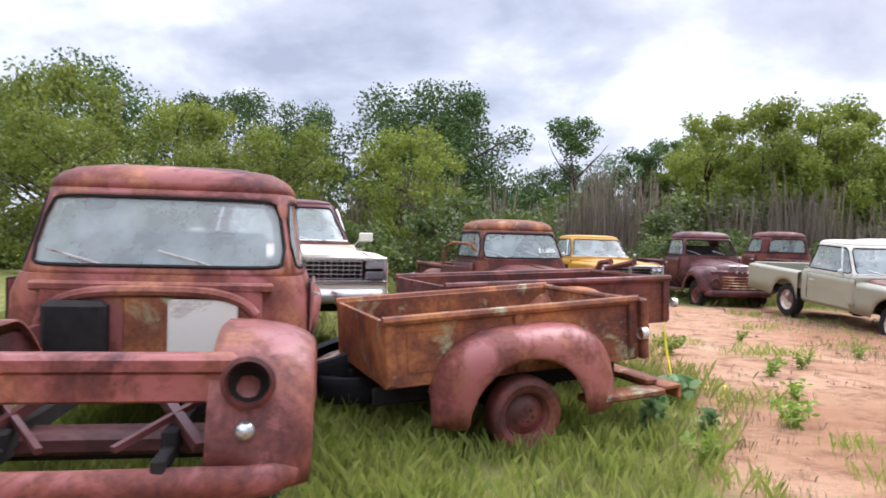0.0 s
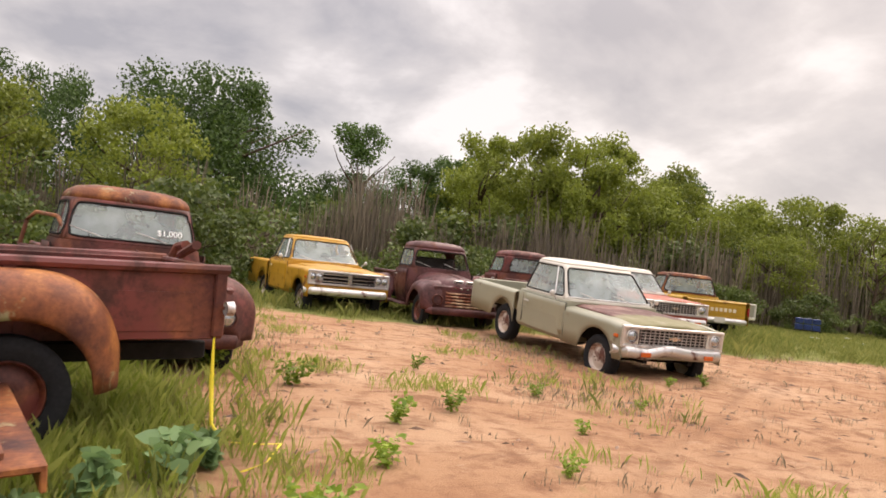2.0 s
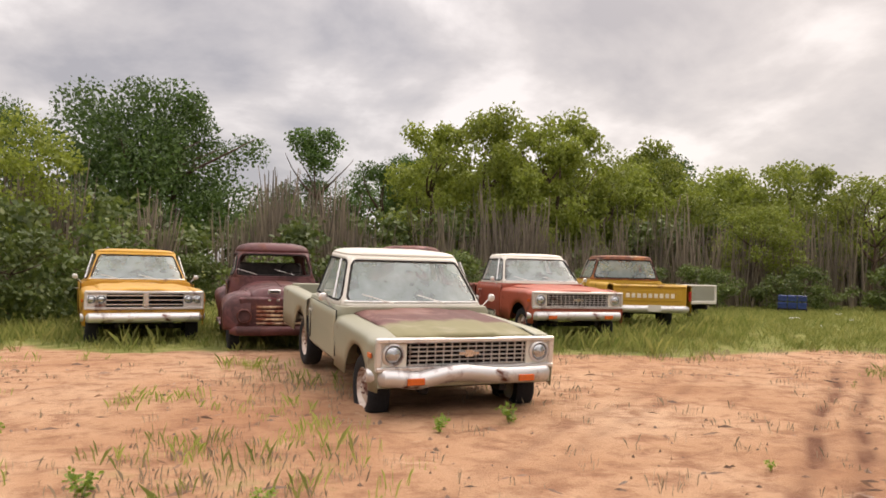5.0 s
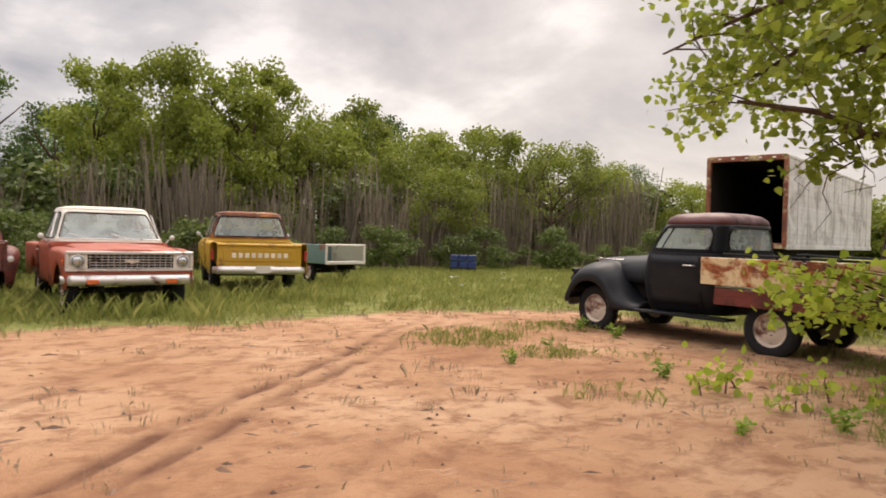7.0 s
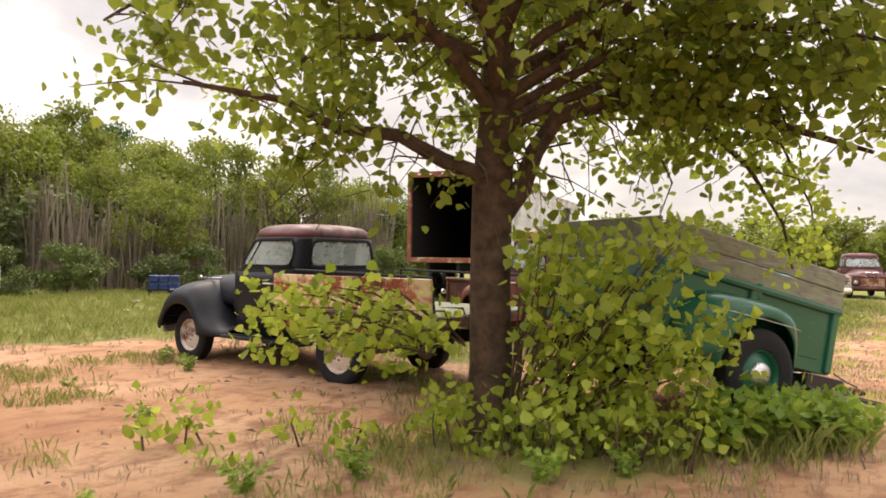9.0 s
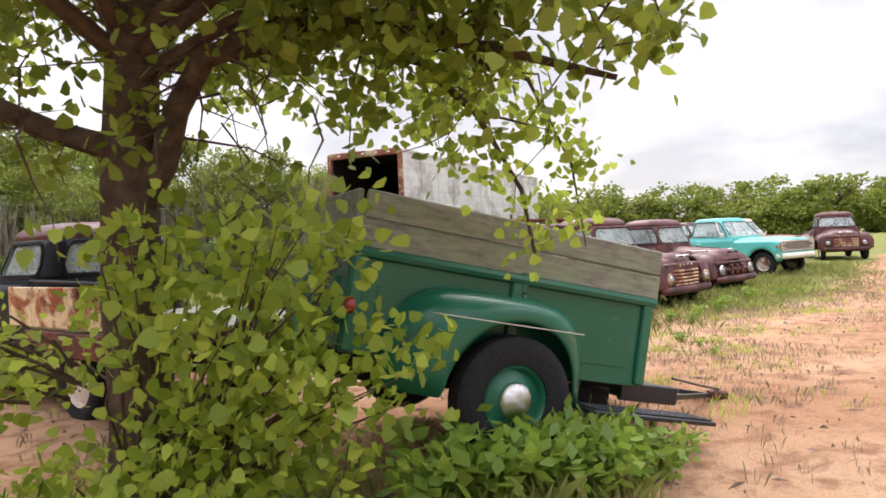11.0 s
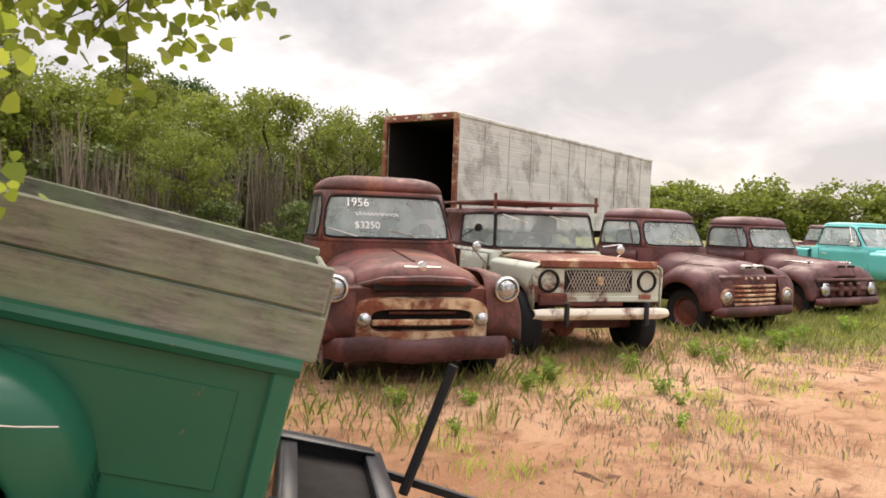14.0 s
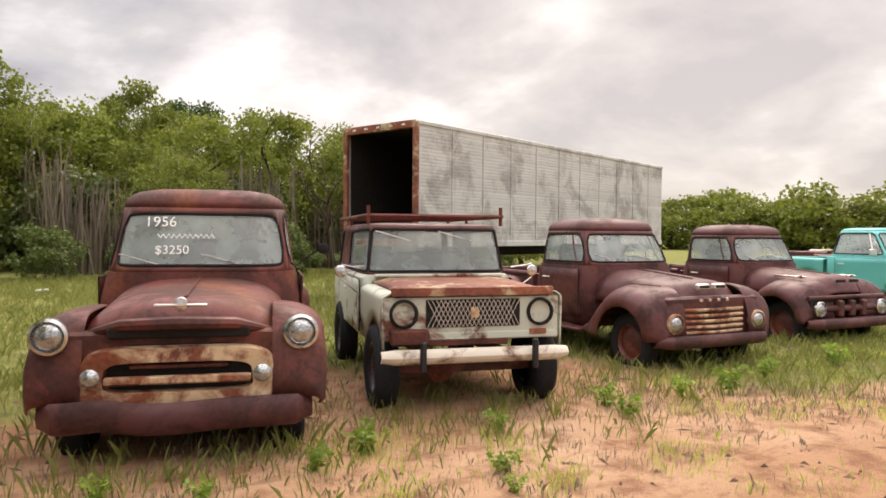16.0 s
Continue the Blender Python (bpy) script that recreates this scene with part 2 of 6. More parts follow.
def leaf_mat(name, a, b_col, trans=0.35):
    m, nt, b = material(name)
    geo = nt.nodes.new("ShaderNodeNewGeometry")
    c = ramp(nt, geo.outputs["Random Per Island"], [(0.0, a), (1.0, b_col)])
    col = vary(nt, c.outputs[0], 0.8, 1.25)
    nt.links.new(col, b.inputs["Base Color"])
    b.inputs["Roughness"].default_value = 0.55
    tr = nt.nodes.new("ShaderNodeBsdfTranslucent")
    nt.links.new(col, tr.inputs[0])
    ms = nt.nodes.new("ShaderNodeMixShader")
    ms.inputs[0].default_value = trans
    nt.links.new(b.outputs[0], ms.inputs[1])
    nt.links.new(tr.outputs[0], ms.inputs[2])
    nt.links.new(ms.outputs[0], nt.nodes["Material Output"].inputs[0])
    return m


LEAF_OAK = leaf_mat("dark_green_leaves", (0.04, 0.08, 0.016), (0.09, 0.15, 0.03))
LEAF_WILLOW = leaf_mat("light_willow_leaves", (0.13, 0.165, 0.02), (0.25, 0.29, 0.045), 0.45)
LEAF_THICKET = leaf_mat("thicket_leaves", (0.05, 0.08, 0.016), (0.13, 0.165, 0.036))
LEAF_COTTON = leaf_mat("bright_cottonwood_leaves", (0.18, 0.25, 0.024), (0.42, 0.49, 0.075), 0.62)
LEAF_WEED = leaf_mat("green_weed_leaves", (0.15, 0.25, 0.03), (0.30, 0.40, 0.06), 0.45)
LEAF_PALE = leaf_mat("pale_green_vine_leaves", (0.14, 0.24, 0.09), (0.22, 0.33, 0.14))
GRASS = leaf_mat("grass_blades", (0.12, 0.16, 0.03), (0.32, 0.31, 0.095), 0.45)
GRASS_FRESH = leaf_mat("fresh_grass_blades", (0.25, 0.32, 0.045), (0.48, 0.50, 0.14), 0.5)
REED = leaf_mat("grey_reed_stalks", (0.10, 0.08, 0.058), (0.28, 0.225, 0.16), 0.25)
DRY = leaf_mat("dry_reed_stalks", (0.17, 0.13, 0.085), (0.42, 0.34, 0.23), 0.25)


# ---------------- mesh tools ----------------
class Geo:
    """Gathers vertices and faces for one mesh."""

    def __init__(self):
        self.v, self.f = [], []

    def add(self, vs, fs):
        o = len(self.v)
        self.v += [tuple(p) for p in vs]
        self.f += [tuple(i + o for i in q) for q in fs]
        return self

    def loft(self, rings, closed=True, caps=True):
        n = len(rings[0])
        vs = [p for r in rings for p in r]
        fs = []
        for k in range(len(rings) - 1):
            for i in range(n if closed else n - 1):
                j = (i + 1) % n
                fs.append((k * n + i, k * n + j, (k + 1) * n + j, (k + 1) * n + i))
        if caps and closed:
            fs.append(tuple(reversed(range(n))))
            fs.append(tuple((len(rings) - 1) * n + i for i in range(n)))
        return self.add(vs, fs)

    def box(self, c, s, b=0.008, m=None):
        """A box with worn, chamfered edges; c its middle, s its size."""
        hx, hy, hz = s[0] / 2, s[1] / 2, s[2] / 2
        b = min(b, hx * 0.45, hy * 0.45, hz * 0.45)

        def ring(z, ins):
            x, y = hx - ins, hy - ins
            return [(x - b, -y, z), (x, -y + b, z), (x, y - b, z), (x - b, y, z), (-x + b, y, z), (-x, y - b, z), (-x, -y + b, z), (-x + b, -y, z)]
        rings = [ring(-hz, b), ring(-hz + b, 0), ring(hz - b, 0), ring(hz, b)]
        rings = [[Vector(p) for p in r] for r in rings]
        if m is not None:
            rings = [[m @ p for p in r] for r in rings]
        return self.loft([[p + Vector(c) for p in r] for r in rings])

    def beam(self, a, b, w, h=None, up=(0, 0, 1)):
        """A bar from a to b."""
        a, b = Vector(a), Vector(b)
        d = (b - a).normalized()
        s = d.cross(Vector(up)).normalized()
        u = s.cross(d)
        h = h or w
        r = [[p + s * (w / 2 * i) + u * (h / 2 * j) for i, j in ((-1, -1), (1, -1), (1, 1), (-1, 1))] for p in (a, b)]
        return self.loft(r)

    def tube(self, pts, r, n=8):
        pts = [Vector(p) for p in pts]
        rs = r if isinstance(r, (list, tuple)) else [r] * len(pts)
        rings = []
        for i, p in enumerate(pts):
            d = (pts[min(i + 1, len(pts) - 1)] - pts[max(i - 1, 0)]).normalized()
            ref = Vector((0, 0, 1)) if abs(d.z) < 0.9 else Vector((1, 0, 0))
            s = d.cross(ref).normalized()
            u = s.cross(d)
            rings.append([p + (s * math.cos(a) + u * math.sin(a)) * rs[i] for a in [2 * math.pi * k / n for k in range(n)]])
        return self.loft(rings)

    def lathe(self, prof, c, axis="x", n=24, sign=1):
        """Turns (radius, along) pairs about an axis through c."""
        rings = []
        for r, h in prof:
            ring = []
            for k in range(n):
                a = 2 * math.pi * k / n
                u, w = r * math.cos(a), r * math.sin(a)
                p = {"x": (h * sign, u, w), "y": (u, h * sign, w), "z": (u, w, h * sign)}[axis]
                ring.append(Vector(c) + Vector(p))
            rings.append(ring)
        return self.loft(rings, caps=False)


def part(name, geo, mat, parent=None, label="", thick=0.0, smooth=38, kind=""):
    me = bpy.data.meshes.new(name)
    me.from_pydata(geo.v, [], geo.f)
    bm = bmesh.new()
    bm.from_mesh(me)
    bmesh.ops.recalc_face_normals(bm, faces=bm.faces)
    bm.to_mesh(me)
    bm.free()
    if mat:
        me.materials.append(mat)
    if smooth:
        me.shade_smooth()
        me.set_sharp_from_angle(angle=radians(smooth))
    ob = new(name, me)
    if parent:
        ob.parent = parent
    if thick:
        s = ob.modifiers.new("thickness", "SOLIDIFY")
        s.thickness, s.offset = thick, -1
    if label or kind:
        tagged(ob, label, kind=kind)
    return ob


def thing(name, label, category, m, group=""):
    ob = new(name)
    ob.matrix_world = m
    ob.empty_display_size = 0.3
    return tagged(ob, label, category, group)


def heading(x, y, fx, fy, z=0.0, pitch=0.0, lean=0.0):
    """Stands a vehicle at (x, y), its front towards (fx, fy); pitch: nose up, lean: to its right, degrees."""
    return pose(x, y, z, 0, 0, math.degrees(math.atan2(-fx, fy))) @ pose(0, 0, 0, pitch, lean, 0)


def sring(cx, cy, z, hx, hy, n=5.0, count=72):
    """A rounded rectangle at height z; it starts on +x and runs towards the front."""
    out = []
    for k in range(count):
        a = 2 * math.pi * k / count
        c, s = math.cos(a), math.sin(a)
        out.append(Vector((cx + hx * math.copysign(abs(c) ** (2 / n), c), cy + hy * math.copysign(abs(s) ** (2 / n), s), z)))
    return out


def blend(a, b, t):
    return [p.lerp(q, t) for p, q in zip(a, b)]


def text_on(name, words, size, m, mat, parent, label=""):
    cu = bpy.data.curves.new(name, "FONT")
    cu.body, cu.size, cu.align_x, cu.extrude = words, size, "CENTER", 0.001
    ob = new(name, cu)
    me = bpy.data.meshes.new_from_object(ob.evaluated_get(bpy.context.evaluated_depsgraph_get()))
    bpy.data.objects.remove(ob)
    me.materials.clear()
    me.materials.append(mat)
    ob = new(name, me)
    ob.parent = parent
    ob.matrix_local = m
    if label:
        tagged(ob, label)
    return ob


# ---------------- parts of vehicles ----------------
NUTS = {}


def nut_mesh(w, s):
    if (w, s) in NUTS:
        return NUTS[w, s]
    g = Geo().lathe([(0.011, -w * 0.14), (0.011, -w * 0.06), (0.004, -w * 0.05)], (0, 0, 0), "x", 6, s)
    me = bpy.data.meshes.new("wheel_nut")
    me.from_pydata(g.v, [], g.f)
    me.materials.append(RUST)
    NUTS[w, s] = me
    return me


def wheel(parent, x, y, z, r, w, rim_mat, cap_mat=None, tyre_mat=None, steer=0, rim_share=0.62):
    """Tyre with rim and cap; x is the outer face, positive on the driver's far side."""
    s = 1 if x > 0 else -1
    g = Geo()
    q = r * rim_share
    g.lathe([(q, -w * 0.05), (r * 0.80, 0.012), (r * 0.93, 0.0), (r * 0.99, -w * 0.12), (r, -w * 0.3), (r, -w * 0.7), (r * 0.99, -w * 0.88), (r * 0.93, -w), (q, -w * 0.95)], (0, 0, 0), "x", 32, s)
    t = part("wheel", Geo().lathe([(0.02, -w * 0.5), (q, -w * 0.6), (q, -w * 0.12), (q * 0.96, -w * 0.05), (q * 0.90, -w * 0.10), (q * 0.84, -w * 0.32), (q * 0.6, -w * 0.22), (q * 0.52, -w * 0.14), (q * 0.40, -w * 0.12), (0.001, -w * 0.12)], (0, 0, 0), "x", 28, s), rim_mat, parent)
    t.location = (x, y, z)
    t.rotation_euler = (0.3 * (y % 1), 0, radians(steer))
    ty = part("tyre", g, tyre_mat or TYRE, t)
    if cap_mat:
        part("hub_cap", Geo().lathe([(q * 0.52, -w * 0.16), (q * 0.50, -w * 0.04), (q * 0.43, w * 0.04), (q * 0.26, w * 0.10), (0.001, w * 0.12)], (0, 0, 0), "x", 24, s), cap_mat, t)
    else:
        me = nut_mesh(round(w, 3), s)
        for k in range(6):
            a = math.pi * k / 3
            nut = new("wheel_nut", me)
            nut.parent = t
            nut.location = (0, q * 0.28 * math.cos(a), q * 0.28 * math.sin(a))
    return t


def fender_geo(ys, xi, xo, zt, zb, n=9, exp=2.6, side=1, round_down=0.3):
    """A shell: from the inner top edge over a rounded shoulder down to its lower edge. xo, zt, zb are functions of y."""
    rings = []
    for y in ys:
        X, T, B = xo(y), zt(y), zb(y)
        rr = min(round_down, max(0.02, (T - B) * 0.8))
        ring = [(side * xi, y, T)]
        for k in range(n + 1):
            a = math.pi / 2 * k / n
            c, s = math.cos(a) ** (2 / exp), math.sin(a) ** (2 / exp)
            ring.append((side * (xi + (X - xi) * s), y, T - rr + rr * c))
        ring.append((side * (X - 0.004), y, (T - rr + B) / 2))
        ring.append((side * (X - 0.012), y, B))
        rings.append(ring)
    return Geo().loft(rings, closed=False)


def arch(yc, zc, r, base):
    """Lower edge of a panel with a round wheel opening."""
    def f(y):
        d = abs(y - yc)
        return max(base(y) if callable(base) else base, zc + math.sqrt(r * r - d * d)) if d < r else (base(y) if callable(base) else base)
    return f


def spaced(a, b, n):
    return [a + (b - a) * k / n for k in range(n + 1)]


def smoothstep(a, b, x):
    t = max(0.0, min(1.0, (x - a) / (b - a)))
    return t * t * (3 - 2 * t)


def headlight(parent, x, y, z, r, ring_mat, lens=True):
    g = Geo().lathe([(r * 1.0, -0.09), (r * 1.28, -0.01), (r * 1.25, 0.018), (r * 1.05, 0.028), (r * 1.0, 0.008), (r * 0.9, -0.04)], (x, y, z), "y", 28)
    h = part("headlight_ring", g, ring_mat, parent)
    if lens:
        part("headlight_lens", Geo().lathe([(r, 0.0), (r * 0.85, 0.025), (r * 0.5, 0.042), (0.004, 0.048)], (x, y, z), "y", 24), LAMP, h)
    else:
        part("headlight_bowl", Geo().lathe([(r, 0.0), (r * 0.8, -0.06), (r * 0.4, -0.10), (0.004, -0.11)], (x, y, z), "y", 24), DARK, h, "empty headlight bowl")
    return h


def greenhouse(parent, mat, belt, roof, spans, glass=GLASS, sill=0.10, head=0.90, dome=0.13, no_glass=(), roof_mat=None, corner=0.09):
    """Pillars, roof and panes between two rings. spans: (name, first index, last index) of the openings."""
    n = len(belt)
    inset = [0.0] * n
    for _, a, b in spans:       # rounded corners of the openings
        for k in range(a, b + 1):
            u = abs(2 * (k - a) / (b - a) - 1)
            inset[k % n] = corner * (1 - max(0.0, 1 - u ** 5) ** 0.2)
    lo = [p.lerp(q, sill + i) for p, q, i in zip(belt, roof, inset)]
    hi = [p.lerp(q, head - i) for p, q, i in zip(belt, roof, inset)]
    openi = [False] * n
    for _, a, b in spans:
        for k in range(a, b):
            openi[k % n] = True
    g = Geo()
    vs = belt + lo + hi + roof
    fs = []
    for i in range(n):
        j = (i + 1) % n
        fs.append((i, j, n + j, n + i))
        if not openi[i]:
            fs.append((n + i, n + j, 2 * n + j, 2 * n + i))
        fs.append((2 * n + i, 2 * n + j, 3 * n + j, 3 * n + i))
    g.add(vs, fs)
    part("cab_frame", g, mat, parent, thick=0.035)
    cen = sum(roof, Vector()) / n
    rings = [[p + Vector((0, 0, -0.004)) for p in roof]]
    for s, h in ((0.985, 0.28), (0.93, 0.55), (0.82, 0.78), (0.6, 0.93), (0.3, 0.99), (0.02, 1.0)):
        rings.append([cen + (p - cen) * s + Vector((0, 0, dome * h)) for p in roof])
    part("roof", Geo().loft(rings, caps=False), roof_mat or mat, parent, thick=0.03)
    for name, a, b in spans:
        rim = Geo()
        idx = [k % n for k in range(a, b + 1)]
        path = [lo[k] for k in idx] + [hi[k] for k in reversed(idx)]
        path.append(path[0])
        seal = part("window_seal", rim.tube(path, 0.013, 5), DARK, parent)
        if name in no_glass:
            continue
        c2 = sum((lo[k] for k in idx), Vector()) / len(idx)
        rows = []
        for t in (0.0, 0.5, 1.0):
            rows.append([lo[k].lerp(hi[k], t).lerp(Vector((cen.x, cen.y, lo[k].lerp(hi[k], t).z)), 0.012) for k in idx])
        pane = part(name, Geo().loft(rows, closed=False), glass, parent)
        pane.visible_shadow = False


def bumper(parent, y, z, half, h, mat, bow=0.06, depth=0.07, dent=0.0, name="front_bumper", face=1, end=0.10, label=""):
    """A pressed bar across the vehicle that curves back at its ends."""
    rings = []
    for k in range(33):
        u = -1 + 2 * k / 32
        x = half * u
        yy = y - face * (bow * u * u + end * smoothstep(0.86, 1.0, abs(u)) ** 1)
        zz = z + dent * math.exp(-((u - 0.1) / 0.28) ** 2) - dent * 0.8 * math.exp(-((u - 0.55) / 0.16) ** 2)
        hh = h * (1 - 0.25 * smoothstep(0.85, 1, abs(u)))
        sec = [(-0.5, 0.0), (-0.42, 0.5), (-0.2, 0.85), (0.0, 1.0), (0.2, 0.85), (0.42, 0.5), (0.5, 0.0)]
        ring = [(x, yy + face * depth * d, zz + hh * s) for s, d in sec]
        ring += [(x, yy + face * (depth * d - 0.022), zz + hh * s * 0.94) for s, d in reversed(sec)]
        rings.append(ring)
    return part(name, Geo().loft(rings), mat, parent, label)


def seat_and_wheel(t, y, z, half=0.6, driver=1):
    g = Geo().box((0, y - 0.62, z + 0.02), (half * 2, 0.45, 0.16), 0.04)
    g.box((0, y - 0.86, z + 0.25), (half * 2, 0.14, 0.45), 0.05)
    part("bench_seat", g, VINYL, t)
    ring = [(-driver * 0.33 + 0.2 * math.cos(a), y - 0.28 - 0.05 * math.sin(a), z + 0.30 + 0.18 * math.sin(a)) for a in [2 * math.pi * k / 20 for k in range(21)]]
    g = Geo().tube(ring, 0.012, 6)
    g.beam((-driver * 0.33 - 0.2, y - 0.28, z + 0.30), (-driver * 0.33 + 0.2, y - 0.28, z + 0.30), 0.02)
    g.tube([(-driver * 0.33, y - 0.28, z + 0.30), (-driver * 0.33, y + 0.1, z + 0.1)], 0.02, 6)
    part("steering_wheel", g, DARK, t)
    part("dashboard", Geo().box((0, y - 0.02, z + 0.13), (half * 2.1, 0.18, 0.16), 0.04), DARK, t)


def wipers(t, y, z, dy, slant, mat):
    for x in (-0.36, 0.30):
        part("wiper", Geo().tube([(x, y, z), (x + 0.10, y - slant * 0.02, z + 0.03), (x + 0.36, y - slant * 0.09 + 0.01, z + 0.10)], 0.006, 5), mat, t)


def door_panel(t, mat, x, y0, y1, z0, z1, curve=0.0, gap=True):
    """Both doors: proud panels with a shut line and a handle."""
    for s in (1, -1):
        rows = []
        for z in spaced(z0, z1, 6):
            u = (z - z0) / (z1 - z0)
            xx = s * (x + 0.006 - curve * (1 - u) ** 2)
            rows.append([(xx, y, z) for y in spaced(y0, y1, 8)])
        d = part("door", Geo().loft(rows, closed=False), mat, t, thick=0.012 if s > 0 else -0.012)
        part("door_handle", Geo().tube([(s * (x + 0.01), y0 + 0.10, z1 - 0.13), (s * (x + 0.05), y0 + 0.11, z1 - 0.13), (s * (x + 0.05), y0 + 0.26, z1 - 0.13)], 0.011, 6), CHROME_OLD, d)
        if gap:
            e = 0.008
            part("shut_line", Geo().tube([(s * (x - 0.002), y0 - e, z0), (s * (x - 0.002), y0 - e, z1), (s * (x - 0.002), y1 + e, z1), (s * (x - 0.002), y1 + e, z0)], 0.007, 4), DARK, d)


def mirror(t, x, y, z, mat, arm=0.18, round_head=True):
    s = 1 if x > 0 else -1
    a = part("mirror_arm", Geo().tube([(x, y, z - 0.12), (x + s * arm * 0.7, y + 0.03, z - 0.02), (x + s * arm, y + 0.03, z)], 0.008, 6), mat, t)
    if round_head:
        part("mirror_head", Geo().lathe([(0.004, 0.02), (0.04, 0.012), (0.048, 0.0), (0.042, -0.02), (0.004, -0.022)], (x + s * arm, y + 0.04, z), "y", 18), mat, a)
    else:
        part("mirror_head", Geo().box((x + s * (arm + 0.06), y + 0.03, z + 0.02), (0.19, 0.06, 0.13), 0.02), mat, a)


# ---------------- square pickup of the sixties to eighties ----------------
def square_pickup(label, m, body, roof_mat, hood_mat, front="grid", rim=PALE_RIM, cap=None, bumper_mat=CHROME_OLD, dent=0.0, wheel_r=0.34, bed_mat=None, tail=None, chalk=None, mirrors=CHROME_OLD, bumper_back=CHROME_OLD, hood_z=1.06, badge=True, raked=True):
    t = thing("pickup_truck", label, "pickup truck", m, "parked trucks")
    hw, ax, rax, end = 0.98, -0.52, -3.45, -4.75
    cowl, cabr = -1.42, -2.98
    bed_mat = bed_mat or body
    belt = hood_z + 0.06
    # front wings
    for s in (1, -1):
        zt = lambda y: hood_z - 0.015 - 0.03 * smoothstep(-0.3, 0.06, y)
        zb = arch(ax, wheel_r, 0.44, lambda y: 0.42 if y > -0.6 else 0.40)
        ys = sorted(set(spaced(cowl, 0.06, 36) + [ax - 0.439, ax + 0.439]))
        part("front_wing", fender_geo(ys, 0.74, lambda y: hw - 0.05 * smoothstep(-0.1, 0.1, y), zt, zb, side=s, round_down=0.10), body, t, thick=0.012 * s)
        part("side_marker", Geo().box((s * (hw - 0.006), -0.04, hood_z - 0.22), (0.02, 0.09, 0.05), 0.006), AMBER, t)
    # bonnet with a raised middle and a lip over the grille
    rows = []
    for y in spaced(cowl, 0.08, 22):
        dip = 0.05 * smoothstep(-0.75, 0.1, y) + 0.05 * smoothstep(-0.02, 0.1, y)
        rows.append([(x, y - 0.03 * (abs(x) / 0.75) ** 2 * smoothstep(-0.4, 0, y), hood_z + 0.035 - dip + 0.018 * (1 - smoothstep(0.28, 0.36, abs(x))) - 0.035 * smoothstep(0.62, 0.76, abs(x))) for x in spaced(-0.76, 0.76, 28)])
    part("hood", Geo().loft(rows, closed=False), hood_mat, t, thick=0.02)
    part("engine_bay", Geo().box((0, -0.75, 0.72), (1.46, 1.25, 0.42), 0.03), DARK, t)
    # nose
    g = Geo()
    top, low = hood_z - 0.065, hood_z - 0.345
    mid = (top + low) / 2
    nose = part("grille_surround", Geo().box((0, 0.055, top - 0.01), (1.88, 0.07, 0.05), 0.015).box((0, 0.055, low), (1.88, 0.07, 0.045), 0.015).box((-0.915, 0.05, mid), (0.06, 0.06, 0.27), 0.015).box((0.915, 0.05, mid), (0.06, 0.06, 0.27), 0.015), CHROME_OLD if front != "square" else CHROME, t)
    part("grille_backing", Geo().box((0, -0.005, mid), (1.84, 0.04, 0.27), 0.01), DARK, t)
    part("lower_valance", Geo().box((0, 0.03, low - 0.10), (1.86, 0.05, 0.16), 0.02), body, t)
    if front == "grid":
        for k in range(6):
            part("grille_bar", Geo().box((0, 0.045, low + 0.035 + 0.042 * k), (1.24, 0.03, 0.011), 0.004), CHROME_OLD, nose)
        for k in range(15):
            part("grille_bar", Geo().box((-0.60 + 0.0857 * k, 0.038, mid), (0.009, 0.02, 0.25), 0.003), CHROME_OLD, nose)
        if badge:
            part("badge", Geo().box((0, 0.07, mid), (0.22, 0.02, 0.035), 0.008).box((0, 0.07, mid), (0.09, 0.022, 0.075), 0.008), CHROME, nose)
        for s in (1, -1):
            part("headlight_panel", Geo().box((s * 0.765, 0.035, mid), (0.26, 0.03, 0.25), 0.012), WHITE if body in (SAGE, RED) else body, nose)
            headlight(t, s * 0.775, 0.055, mid, 0.085, CHROME_OLD)
    elif front == "quad":
        for k in (-1, 0, 1):
            part("grille_bar", Geo().box((0, 0.06, mid + 0.075 * k), (1.22, 0.05, 0.03), 0.01), CHROME, nose)
        part("grille_post", Geo().box((0, 0.07, mid), (0.10, 0.05, 0.25), 0.012), CHROME, nose)
        for s in (1, -1):
            part("headlight_panel", Geo().box((s * 0.76, 0.035, mid), (0.30, 0.03, 0.25), 0.012), CHROME_OLD, nose)
            for q in (0, 1):
                headlight(t, s * (0.69 + 0.15 * q), 0.055, mid + 0.01, 0.062, CHROME)
    else:
        for k in range(5):
            part("grille_bar", Geo().box((0, 0.05, low + 0.04 + 0.05 * k), (1.30, 0.03, 0.016), 0.005), CHROME, nose)
        for k in range(19):
            part("grille_bar", Geo().box((-0.63 + 0.07 * k, 0.042, mid), (0.010, 0.02, 0.25), 0.003), CHROME, nose)
        for s in (1, -1):
            for q in (-1, 1):
                lamp = part("headlight", Geo().box((s * 0.79, 0.05, mid + 0.062 * q), (0.22, 0.04, 0.105), 0.012), CHROME, t)
                part("headlight_lens", Geo().box((s * 0.79, 0.072, mid + 0.062 * q), (0.18, 0.02, 0.08), 0.012), LAMP, lamp)
            part("indicator", Geo().box((s * 0.93, 0.02, mid), (0.03, 0.1, 0.2), 0.01), AMBER, t)
    bz = 0.56
    b = bumper(t, 0.12, bz, hw + 0.01, 0.17, bumper_mat, dent=dent, end=0.16)
